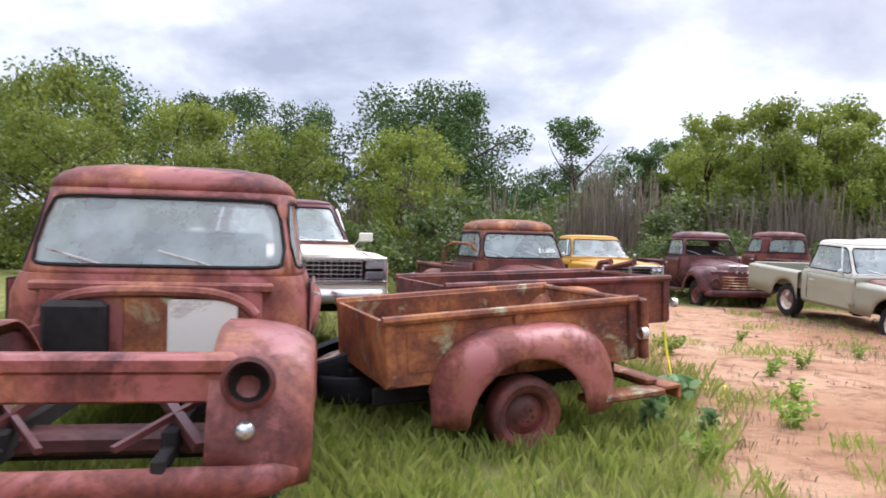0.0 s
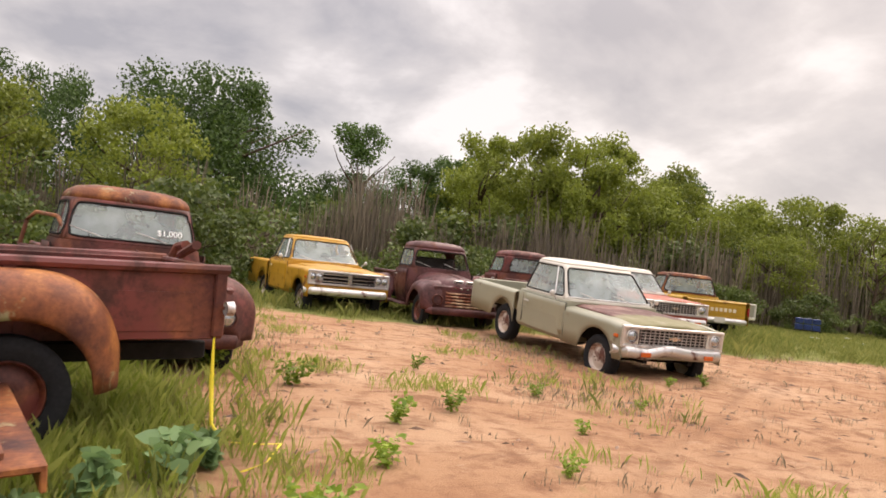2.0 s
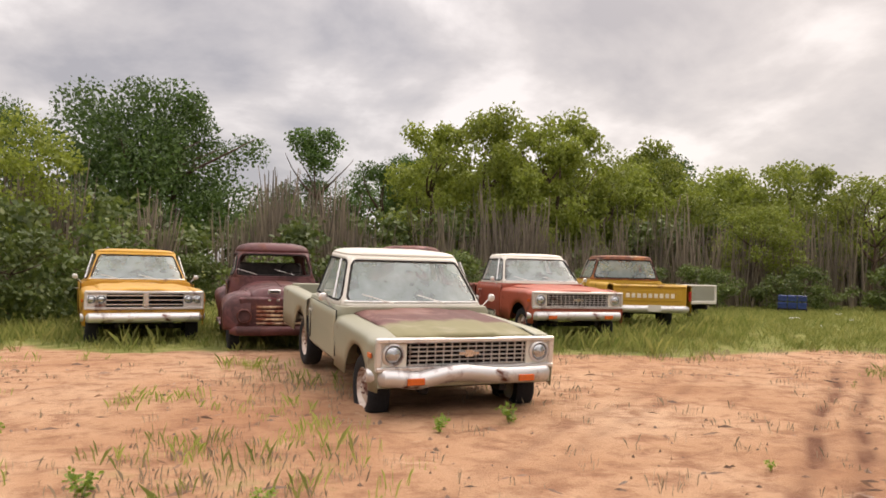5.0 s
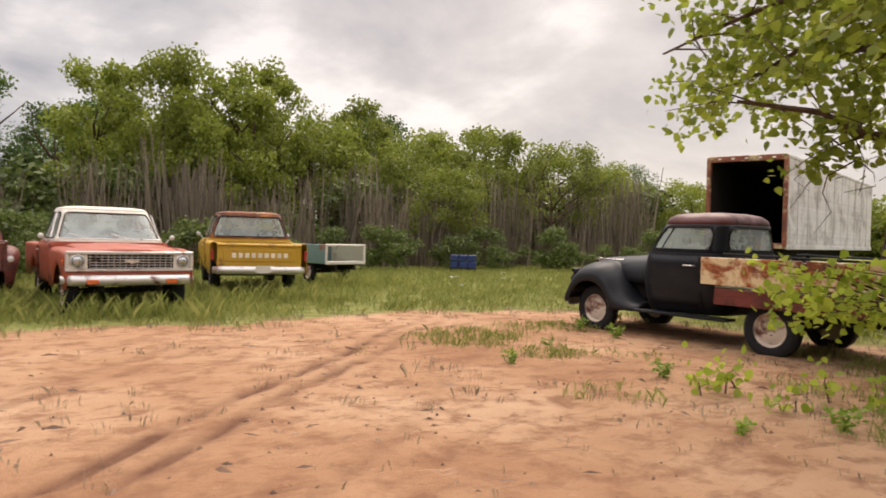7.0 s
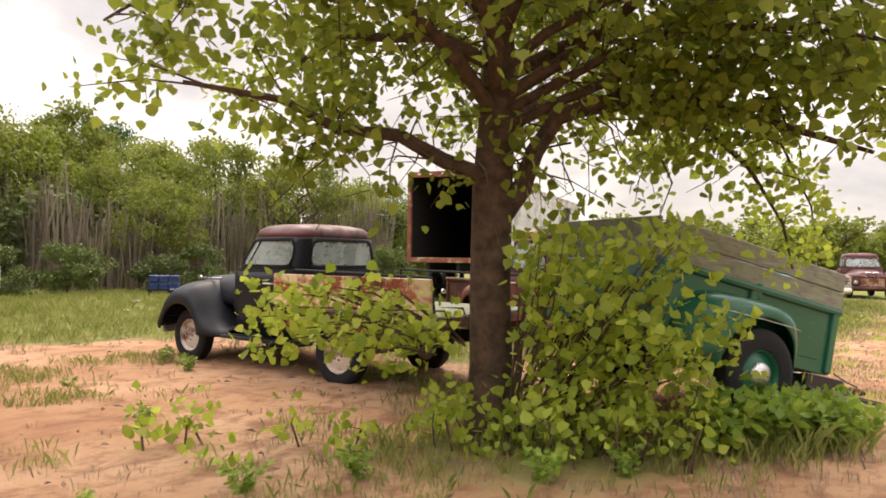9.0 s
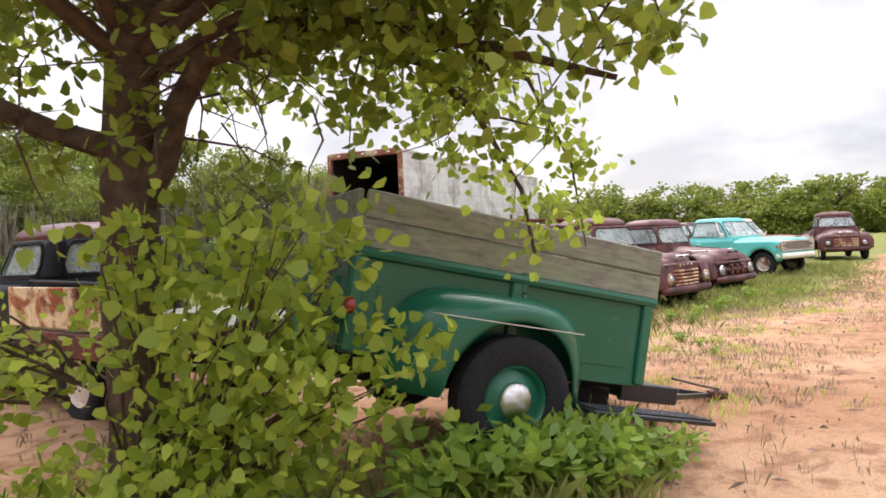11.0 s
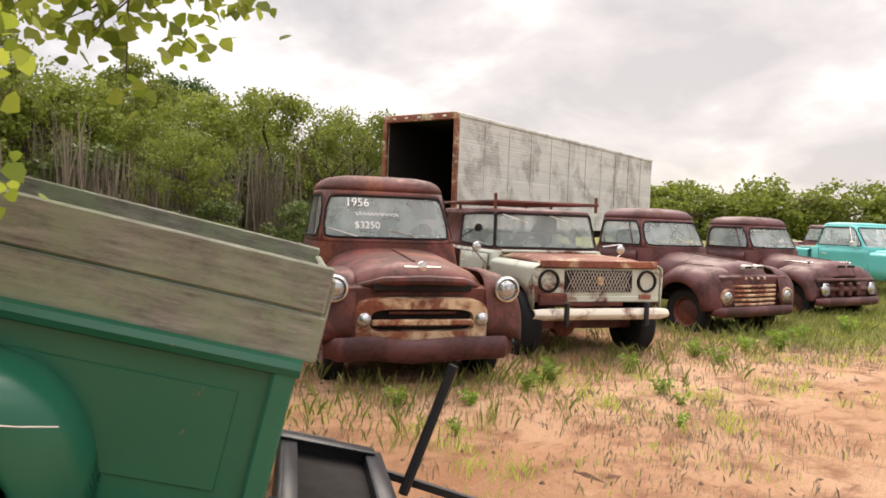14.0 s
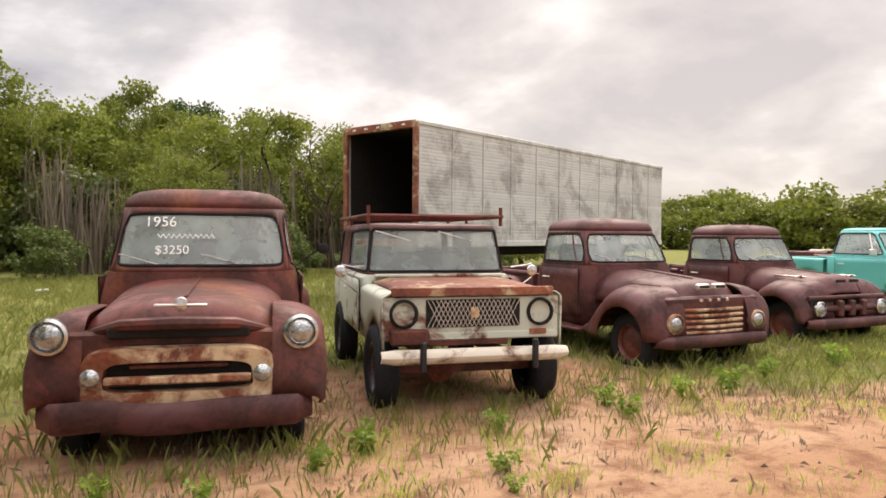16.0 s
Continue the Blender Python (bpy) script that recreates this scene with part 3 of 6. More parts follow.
    if front == "grid":
        for s in (1, -1):
            part("indicator", Geo().box((s * 0.58, 0.187, bz - 0.02), (0.17, 0.02, 0.065), 0.01), AMBER, b)
    part("bumper_bracket", Geo().box((-0.4, -0.02, bz), (0.06, 0.3, 0.06)).box((0.4, -0.02, bz), (0.06, 0.3, 0.06)), DARK, t)
    # cab
    low_r = [sring(0, (cowl + cabr) / 2, z, hx, (cowl - cabr) / 2 + 0.01, 14) for z, hx in ((0.40, 0.90), (0.46, 0.955), (0.75, hw - 0.005), (belt - 0.06, hw - 0.012), (belt, 0.93))]
    part("cab_body", Geo().loft(low_r), body, t)
    door_panel(t, body, hw - 0.004, cabr + 0.28, cowl + 0.04, 0.50, belt - 0.03, 0.03)
    cyb, cyr = (cowl + cabr) / 2 - 0.01, (cowl - 0.50 + cabr + 0.10) / 2
    beltr = sring(0, cyb, belt - 0.002, 0.92, (cowl - cabr) / 2 - 0.01, 7)
    roofr = sring(0, cyr, belt + 0.56, 0.73, (cowl - 0.50 - cabr - 0.10) / 2, 6)
    greenhouse(t, roof_mat, beltr, roofr, [("windshield", 9, 27), ("rear_window", 45, 63), ("side_window", 66, 78), ("side_window", 30, 42)], dome=0.075)
    for s in (1, -1):
        part("vent_post", Geo().beam((s * 0.90, cowl - 0.42, belt + 0.05), (s * 0.775, cowl - 0.62, belt + 0.51), 0.02), CHROME_OLD, t)
    part("windshield_trim", Geo().tube([blend(beltr, roofr, 0.10)[k] + Vector((0, 0.008, 0)) for k in range(8, 29)], 0.012, 5), CHROME_OLD, t)
    wipers(t, cowl + 0.02, belt + 0.04, 0, 0.9, CHROME_OLD)
    seat_and_wheel(t, cowl - 0.08, belt - 0.25, 0.72)
    if mirrors:
        for s in (1, -1):
            mirror(t, s * 0.95, cowl - 0.28, belt + 0.09, mirrors, 0.12, front != "square")
    # bed
    bt = belt - 0.06
    for s in (1, -1):
        zb = arch(rax, wheel_r, 0.43, 0.42)
        ys = sorted(set(spaced(end, cabr - 0.04, 44) + [rax - 0.429, rax + 0.429]))
        part("bed_side", fender_geo(ys, 0.86, lambda y: hw, lambda y: bt, zb, side=s, round_down=0.07), bed_mat, t, thick=0.015 * s)
        part("inner_bed_side", Geo().box((s * 0.80, (end + cabr) / 2, 0.80), (0.03, abs(end - cabr) - 0.1, bt - 0.62), 0.006), bed_mat, t)
        part("rail", Geo().box((s * 0.83, (end + cabr) / 2 - 0.02, bt - 0.018), (0.10, abs(end - cabr) - 0.06, 0.03), 0.01), bed_mat, t)
        part("tail_light", Geo().box((s * 0.935, end - 0.012, 0.80), (0.06, 0.03, 0.22), 0.012), REDLENS, t)
    part("bed_floor", Geo().box((0, (end + cabr) / 2, 0.60), (1.6, abs(end - cabr) - 0.08, 0.05), 0.008), DARK, t)
    part("bed_front", Geo().box((0, cabr - 0.06, 0.83), (1.62, 0.03, 0.5), 0.008), bed_mat, t)
    tg = part("tailgate", Geo().box((0, end - 0.005, 0.80), (1.70, 0.05, bt - 0.56), 0.014).box((0, end - 0.035, 0.80), (1.45, 0.02, 0.24), 0.01).box((0, end - 0.02, bt - 0.05), (1.70, 0.06, 0.05), 0.016), tail or bed_mat, t)
    if tail:
        for k in range(9):
            part("letter_block", Geo().box((-0.52 + 0.13 * k, end - 0.048, 0.80), (0.085, 0.012, 0.10), 0.004).box((-0.52 + 0.13 * k, end - 0.052, 0.80), (0.045, 0.012, 0.04), 0.004), CREAM, tg, "pale raised letter shape")
    bumper(t, end - 0.10, 0.50, hw - 0.05, 0.17, bumper_back, name="rear_bumper", face=-1)
    if tail:
        part("number_plate", Geo().box((0.05, end - 0.19, 0.52), (0.30, 0.012, 0.15), 0.004), WHITE, t)
    part("chassis", Geo().box((-0.42, -2.3, 0.44), (0.08, 4.6, 0.13)).box((0.42, -2.3, 0.44), (0.08, 4.6, 0.13)).box((0, ax, 0.36), (1.5, 0.1, 0.08)).box((0, rax, 0.36), (1.5, 0.1, 0.1)), DARK, t)
    for s in (1, -1):
        wheel(t, s * 0.90, ax, wheel_r, wheel_r, 0.20, rim, cap)
        wheel(t, s * 0.90, rax, wheel_r, wheel_r, 0.20, rim, cap)
    if chalk:
        lo_, hi_ = beltr[18], roofr[18]
        for row, words, dx in chalk:
            p = lo_.lerp(hi_, row)
            text_on("windshield_writing", words, 0.10, pose(dx, p.y + 0.012, p.z, 50, 0, 180), CHALK, t, "white writing on the windshield")
    return t



# ---------------- rounded pickup of the forties and fifties ----------------
def step_bed(t, y0, y1, mat, rax, wheel_r, fender_mat, z0=0.62, z1=1.08, hw=0.68, board=True, tailgate=True, reach=(0.62, 0.60), drop=0.05, boxy=3.2):
    """A narrow bed with outside wings, from y0 (front) back to y1."""
    L = y0 - y1
    for s in (1, -1):
        side = part("bed_side", Geo().box((s * hw, (y0 + y1) / 2, (z0 + z1) / 2), (0.03, L, z1 - z0), 0.008), mat, t)
        part("rail", Geo().tube([(s * (hw + 0.03), y0 + 0.01, z1), (s * (hw + 0.03), y1 - 0.01, z1)], 0.034, 8), mat, side)
        for yy in (y0 - 0.04, (y0 + y1) / 2, y1 + 0.04):
            part("stake_pocket", Geo().box((s * (hw + 0.022), yy, (z0 + z1) / 2), (0.05, 0.08, z1 - z0 - 0.03), 0.01), mat, side)
        part("pressed_panel", Geo().box((s * (hw + 0.016), (y0 + y1) / 2 + L * 0.24, (z0 + z1) / 2), (0.012, L * 0.36, (z1 - z0) * 0.6), 0.005), mat, side)
        part("pressed_panel", Geo().box((s * (hw + 0.016), (y0 + y1) / 2 - L * 0.25, (z0 + z1) / 2 - 0.05), (0.012, L * 0.34, (z1 - z0) * 0.55), 0.005), mat, side)
        part("tail_light", Geo().lathe([(0.045, 0), (0.05, -0.05), (0.004, -0.06)], (s * (hw + 0.09), y1 + 0.02, (z0 + z1) / 2 - 0.02), "y", 14), REDLENS if mat is GREEN else CHROME_OLD, side)
        a, b = rax + reach[0], rax - reach[1]
        yc, half = (a + b) / 2, (a - b) / 2 + 0.045
        zt = lambda y: 0.30 + (z1 - drop - 0.30) * max(0.0, 1 - abs((y - yc) / half) ** boxy) ** 0.55
        zb = arch(rax, wheel_r, wheel_r + 0.10, lambda y: 0.34)
        ys = sorted(set(spaced(b, a, 40) + [rax - wheel_r - 0.099, rax + wheel_r + 0.099]))
        fen = part("rear_wing", fender_geo(ys, hw, lambda y: hw + 0.31 * max(0.05, 1 - abs((y - yc) / (half - 0.01)) ** 4), zt, lambda y: min(zb(y), zt(y) - 0.03), side=s, round_down=0.26), fender_mat, t, thick=0.012 * s)
        if board == "rear":
            part("rear_step", Geo().box((s * (hw + 0.13), (rax - 0.5 + y1) / 2 - 0.05, 0.40), (0.20, abs(rax - 0.5 - y1) + 0.10, 0.05), 0.015), mat, t)
        elif board:
            part("running_board", Geo().box((s * (hw + 0.14), (y0 + rax + 0.55) / 2, 0.42), (0.26, max(0.2, y0 - rax - 0.5), 0.035), 0.01).box((s * (hw + 0.265), (y0 + rax + 0.55) / 2, 0.40), (0.02, max(0.2, y0 - rax - 0.5), 0.07), 0.008), fender_mat, t)
    part("bed_floor", Geo().box((0, (y0 + y1) / 2, z0 + 0.03), (hw * 2 - 0.04, L - 0.02, 0.04), 0.006), WOOD if mat is GREEN else RUST, t)
    part("bed_front", Geo().box((0, y0 - 0.015, (z0 + z1) / 2), (hw * 2 - 0.03, 0.03, z1 - z0), 0.008), mat, t)
    if tailgate:
        part("tailgate", Geo().box((0, y1 + 0.01, (z0 + z1) / 2), (hw * 2 - 0.04, 0.035, z1 - z0 - 0.02), 0.01).tube([(-hw, y1 + 0.01, z1 - 0.01), (hw, y1 + 0.01, z1 - 0.01)], 0.026, 8).box((0, y1 - 0.012, (z0 + z1) / 2), (hw * 1.5, 0.02, (z1 - z0) * 0.5), 0.008), mat, t)
    part("chassis", Geo().box((-0.36, (y0 + y1) / 2, z0 - 0.12), (0.08, L, 0.12)).box((0.36, (y0 + y1) / 2, z0 - 0.12), (0.08, L, 0.12)).box((0, rax, wheel_r), (1.3, 0.09, 0.09)), DARK, t)


def round_pickup(label, m, body, style="ford", rim=RUST, cap=None, hl_lens=True, hl_mat=RUST, hl=0.62, hlz=0.66, hood_w=0.60, hood_z=1.15, wheel_r=0.36, roof_mat=None, fender_mat=None, hood_mat=None, bed="step", no_glass=(), chalk=None, wheels=True, hood=True, cab_w=0.80, tall=0.0, grille=True, front_mirror=False, door=True, bumper_mat=None):
    t = thing("pickup_truck", label, "pickup truck", m, "parked trucks")
    fm, hm, rm = fender_mat or body, hood_mat or body, roof_mat or body
    ax, rax = -0.45, -3.35
    cowl, cabr = -1.28, -2.62
    belt = hood_z + 0.10
    # bonnet: arched sections that narrow and fall towards the nose
    if hood:
        rings = []
        for y in [cowl] + spaced(cowl + 0.12, -0.12, 12) + [-0.05, 0.0, 0.03]:
            u = (y - cowl) / (0.03 - cowl)
            w = hood_w * (1.12 - (0.12 if style == 'inter' else 0.22) * u - (0.05 if style == 'inter' else 0.10) * smoothstep(0.86, 1.0, u))
            top = hood_z + 0.05 - 0.10 * u - 0.13 * smoothstep(0.84, 1.0, u) - 0.10 * smoothstep(0.93, 1.0, u)
            bot = 0.80
            ring = []
            for k in range(25):
                a = math.pi * k / 24
                c, s = math.cos(a), math.sin(a)
                ring.append((w * math.copysign(abs(c) ** 0.62, c), y, bot + (top - bot) * abs(s) ** 0.72))
            rings.append(ring)
        part("hood", Geo().loft(rings, closed=False), hm, t, thick=0.02)
        part("hood_ridge", Geo().tube([(0, y, hood_z + 0.055 - 0.10 * ((y - cowl) / 1.31)) for y in spaced(cowl + 0.05, -0.25, 8)], 0.012, 6), hm, t)
        part("engine_bay", Geo().box((0, -0.68, 0.75), (hood_w * 1.7, 1.1, 0.4), 0.03), DARK, t)
    else:
        open_engine_bay(t, body, cowl, hood_w, hood_z)
    # front wings
    for s in (1, -1):
        top = 0.30 + hood_z - 0.40
        nose = {'inter': 0.13, 'ford51': 0.07}.get(style, 0.165)
        xi = {'inter': 0.60, 'ford': 0.50, 'plain': 0.54}.get(style, hood_w * 0.55)
        def zt(y):
            u = (y + 0.45) / (0.455 + nose)
            front = 0.34 + (top - 0.34) * max(0.0, 1 - max(0, u) ** (3.0 if style == 'plain' or bed != 'step' else 6.0)) ** 0.5
            back = top - (top - 0.52) * smoothstep(0.25, 1.5, -u)
            return front if u > 0 else back
        xo = lambda y: hl + {"inter": 0.17, "plain": 0.27}.get(style, 0.33) - (0.06 if style == "inter" else 0.16) * smoothstep(-0.9, -1.4, y) - (0.05 if style == 'inter' else 0.20) * smoothstep(0.0, 0.17, y) ** 1.5
        ra = wheel_r + (0.06 if style in ("ford", "ford51") else 0.10)
        zb = arch(ax, wheel_r + 0.02, ra, lambda y: (0.32 if style == 'plain' else 0.44) if y > ax else 0.40)
        ys = sorted(set(spaced(cowl - 0.05, 0.0, 34) + spaced(0.0, nose, 12) + [ax - ra + 0.001, ax + ra - 0.001]))
        part("front_wing", fender_geo(ys, xi, xo, zt, lambda y: min(zb(y), zt(y) - 0.03), side=s, round_down=0.30, exp=2.3, n=12), fm, t, thick=0.014 * s)
        headlight(t, s * hl, 0.14 if style == 'plain' else 0.15 if style == 'ford' else 0.10, hlz, 0.095, hl_mat, hl_lens)
        if style == "plain":
            part("parking_lamp", Geo().lathe([(0.045, 0.0), (0.042, 0.02), (0.03, 0.035), (0.001, 0.045)], (s * (hl - 0.01), 0.155, hlz - 0.21), "y", 16), LAMP, t)
        part("running_board", Geo().box((s * 0.82, (cowl + cabr) / 2 - 0.1, 0.42), (0.24, 1.5, 0.04), 0.012), fm, t)
    # nose
    if grille:
        if style == "ford":
            pan = part("grille_surround", Geo().box((0, 0.03, hlz + 0.05), (hl * 2 + 0.16, 0.12, 0.50), 0.05), body, t)
            for k in range(5):
                part("grille_bar", Geo().tube([(-hl + 0.19, 0.085, hlz - 0.12 + 0.066 * k), (0, 0.13, hlz - 0.12 + 0.066 * k), (hl - 0.19, 0.085, hlz - 0.12 + 0.066 * k)], 0.02, 8), GRILLE_TAN, pan)
            for s in (1, -1):
                part("nose_vent", Geo().box((s * 0.13, 0.03, hood_z - 0.10), (0.20, 0.07, 0.075), 0.03), CHROME_OLD, t)
                part("nose_vent_slot", Geo().box((s * 0.13, 0.066, hood_z - 0.10), (0.15, 0.012, 0.03), 0.008), DARK, t)
            for k in range(4):
                part("letter_block", Geo().box((-0.21 + 0.14 * k, 0.093, hlz + 0.255), (0.05, 0.012, 0.035), 0.006), CHROME, t, "chrome letter shape")
            for s in (1, -1):
                part("hood_side_trim", Geo().box((s * (hood_w * 0.93), -0.45, hood_z - 0.10), (0.03, 0.5, 0.03), 0.01), CHROME_OLD if chalk else body, t)
        elif style == "ford51":
            pan = part("grille_opening", Geo().box((0, 0.02, hlz - 0.0), (hl * 2 + 0.30, 0.05, 0.30), 0.05), DARK, t)
            part("grille_bar", Geo().tube([(-hl - 0.10, 0.05, hlz), (0, 0.10, hlz), (hl + 0.10, 0.05, hlz)], 0.05, 10), body, pan)
            for k in (-1, 0, 1):
                part("grille_tooth", Geo().box((0.26 * k, 0.10, hlz), (0.11, 0.10, 0.25), 0.03), body, pan)
            part("grille_frame", Geo().tube([(-hl - 0.17, 0.03, hlz - 0.16), (0, 0.09, hlz - 0.17), (hl + 0.17, 0.03, hlz - 0.16)], 0.03, 8).tube([(-hl - 0.17, 0.03, hlz + 0.16), (0, 0.09, hlz + 0.17), (hl + 0.17, 0.03, hlz + 0.16)], 0.03, 8), body, t)
            for s in (1, -1):
                part("hood_side_trim", Geo().box((s * hood_w * 0.97, -0.5, hood_z - 0.06), (0.03, 0.55, 0.02), 0.008).lathe([(0.03, 0), (0.03, 0.02), (0.004, 0.025)], (s * hood_w * 0.97, -0.3, hood_z - 0.06), "x", 12, s), CHROME, t)
                part("nose_vent_slot", Geo().box((s * 0.15, 0.03, hood_z - 0.11), (0.2, 0.03, 0.045), 0.012), DARK, t)
        elif style == "inter":
            pan = part("nose_panel", Geo().box((0, 0.0, 0.67), (hl * 2 - 0.10, 0.11, 0.56), 0.06), body, t)
            g = Geo()
            oval = lambda hw2, hh, y: [(hw2 * math.copysign(abs(math.cos(a)) ** 0.38, math.cos(a)) * (1 - 0.07 * math.sin(a)), y - 0.03 * abs(math.cos(a)) ** 2, 0.655 + hh * math.copysign(abs(math.sin(a)) ** 0.42, math.sin(a))) for a in [2 * math.pi * k / 48 for k in range(48)]]
            g.loft([oval(0.625, 0.20, 0.06), oval(0.61, 0.19, 0.15), oval(0.47, 0.10, 0.155), oval(0.46, 0.095, 0.055)], caps=False)
            part("grille_surround", g, GRILLE_TAN, pan, "tan painted oval grille surround")
            part("grille_backing", Geo().box((0, 0.052, 0.655), (0.95, 0.02, 0.22), 0.01), DARK, pan)
            part("grille_bar", Geo().box((0, 0.13, 0.635), (0.92, 0.05, 0.055), 0.02), GRILLE_TAN, pan)
            part("grille_bar", Geo().box((0, 0.10, 0.72), (0.62, 0.03, 0.03), 0.012), RUST, pan)
            part("slot", Geo().box((0, 0.056, 0.845), (0.66, 0.02, 0.035), 0.012), DARK, pan)
            part("hood_scoop", Geo().tube([(-0.60, -0.02, 0.93), (-0.36, 0.10, 0.995), (0, 0.15, 1.01), (0.36, 0.10, 0.995), (0.60, -0.02, 0.93)], [0.02, 0.04, 0.045, 0.04, 0.02], 8), hm, t)
            # Solid near-black bar puts the shaded gap under the hood lip into colour.
            part("scoop_gap_shade", Geo().box((0, 0.085, 0.94), (0.90, 0.06, 0.075), 0.014), DARK, t)
            part("hood_badge", Geo().box((0, 0.03, hood_z - 0.055), (0.34, 0.05, 0.02), 0.006).lathe([(0.05, 0), (0.045, 0.02), (0.004, 0.025)], (0, 0.03, hood_z - 0.05), "y", 16), CHROME, t)
            for s in (1, -1):
                part("parking_lamp", Geo().lathe([(0.058, 0), (0.06, 0.02), (0.045, 0.035), (0.004, 0.045)], (s * 0.535, 0.15, 0.665), "y", 18), LAMP, pan)
    bumper(t, 0.20, {'inter': 0.41, 'plain': 0.37}.get(style, 0.43), hl + (0.08 if style == "inter" else 0.22), 0.21 if style == 'inter' else 0.15, bumper_mat or body, dent=-0.02 if style == "inter" else 0, bow=0.05, depth=0.05)
    part("bumper_bracket", Geo().box((-0.36, 0.05, 0.45), (0.06, 0.34, 0.07)).box((0.36, 0.05, 0.45), (0.06, 0.34, 0.07)), DARK, t)
    # cab
    mid = (cowl + cabr) / 2
    low_r = [sring(0, mid, z, hx, hy, 5.5) for z, hx, hy in ((0.44, cab_w * 0.86, 0.62), (0.50, cab_w * 0.93, 0.66), (0.8, cab_w + 0.02, 0.69), (1.05, cab_w + 0.01, 0.69), (belt, cab_w - 0.04, 0.67))]
    part("cab_body", Geo().loft(low_r), body, t)
    if door:
        door_panel(t, body, cab_w + 0.008, cabr + 0.28, cowl - 0.20, 0.55, belt - 0.05, 0.05)
    beltr = sring(0, mid, belt - 0.002, cab_w - 0.045, 0.665, 5.0)
    roofr = sring(0, mid - 0.10, belt + 0.465 + tall, cab_w - 0.13, 0.55, 4.2)
    greenhouse(t, body, beltr, roofr, [("windshield", 8, 28), ("rear_window", 48, 60), ("side_window", 67, 78), ("side_window", 30, 41)], dome=0.185, no_glass=no_glass, roof_mat=rm, corner=0.24)
    for s in (1, -1):
        p, q = blend(beltr, roofr, 0.10)[4 if s > 0 else 32], blend(beltr, roofr, 0.9)[3 if s > 0 else 33]
        part("vent_post", Geo().beam(p + Vector((0, -0.09, 0)), q + Vector((0, -0.06, 0)), 0.018), body, t)
    wipers(t, cowl - 0.03, belt + 0.05, 0, 0.3, CHROME_OLD)
    seat_and_wheel(t, cowl - 0.10, belt - 0.20, 0.58)
    if front_mirror:
        mirror(t, -cab_w, cowl - 0.15, belt + 0.20, DARK, 0.20)
    if bed == "step":
        step_bed(t, cabr - 0.06, cabr - 2.05, body, rax, wheel_r, fm, z1=1.08)
    else:
        part("chassis", Geo().box((-0.38, -3.1, 0.55), (0.08, 3.0, 0.14)).box((0.38, -3.1, 0.55), (0.08, 3.0, 0.14)).box((0, rax, wheel_r), (1.4, 0.1, 0.1)), DARK, t)
    part("front_axle", Geo().box((0, ax, wheel_r - 0.02), (1.4, 0.08, 0.08)).box((-0.36, -0.7, 0.5), (0.07, 1.4, 0.1)).box((0.36, -0.7, 0.5), (0.07, 1.4, 0.1)), DARK, t)
    if wheels:
        for s in (1, -1):
            wheel(t, s * 0.82, ax, wheel_r, wheel_r, 0.17, rim, cap)
            wheel(t, s * 0.86, rax, wheel_r, wheel_r, 0.17, rim, cap)
    if style == "inter":
        pa, pb = beltr[18].lerp(roofr[18], 0.52), beltr[18].lerp(roofr[18], 0.58)
        part("windshield_writing", Geo().tube([(0.36 - 0.022 * k, (pa if k % 2 else pb).y + 0.022, (pa if k % 2 else pb).z) for k in range(22)], 0.005, 4), CHALK, t, "line of white handwriting")
    if chalk:
        lo_, hi_ = beltr[18], roofr[18]
        slope = math.degrees(math.atan2(hi_.z - lo_.z, lo_.y - hi_.y))
        for row, words, dx, size in chalk:
            p = lo_.lerp(hi_, row)
            text_on("windshield_writing", words, size, pose(dx, p.y + 0.02, p.z, slope, 0, 180), CHALK, t, "white writing on the windshield")
    return t


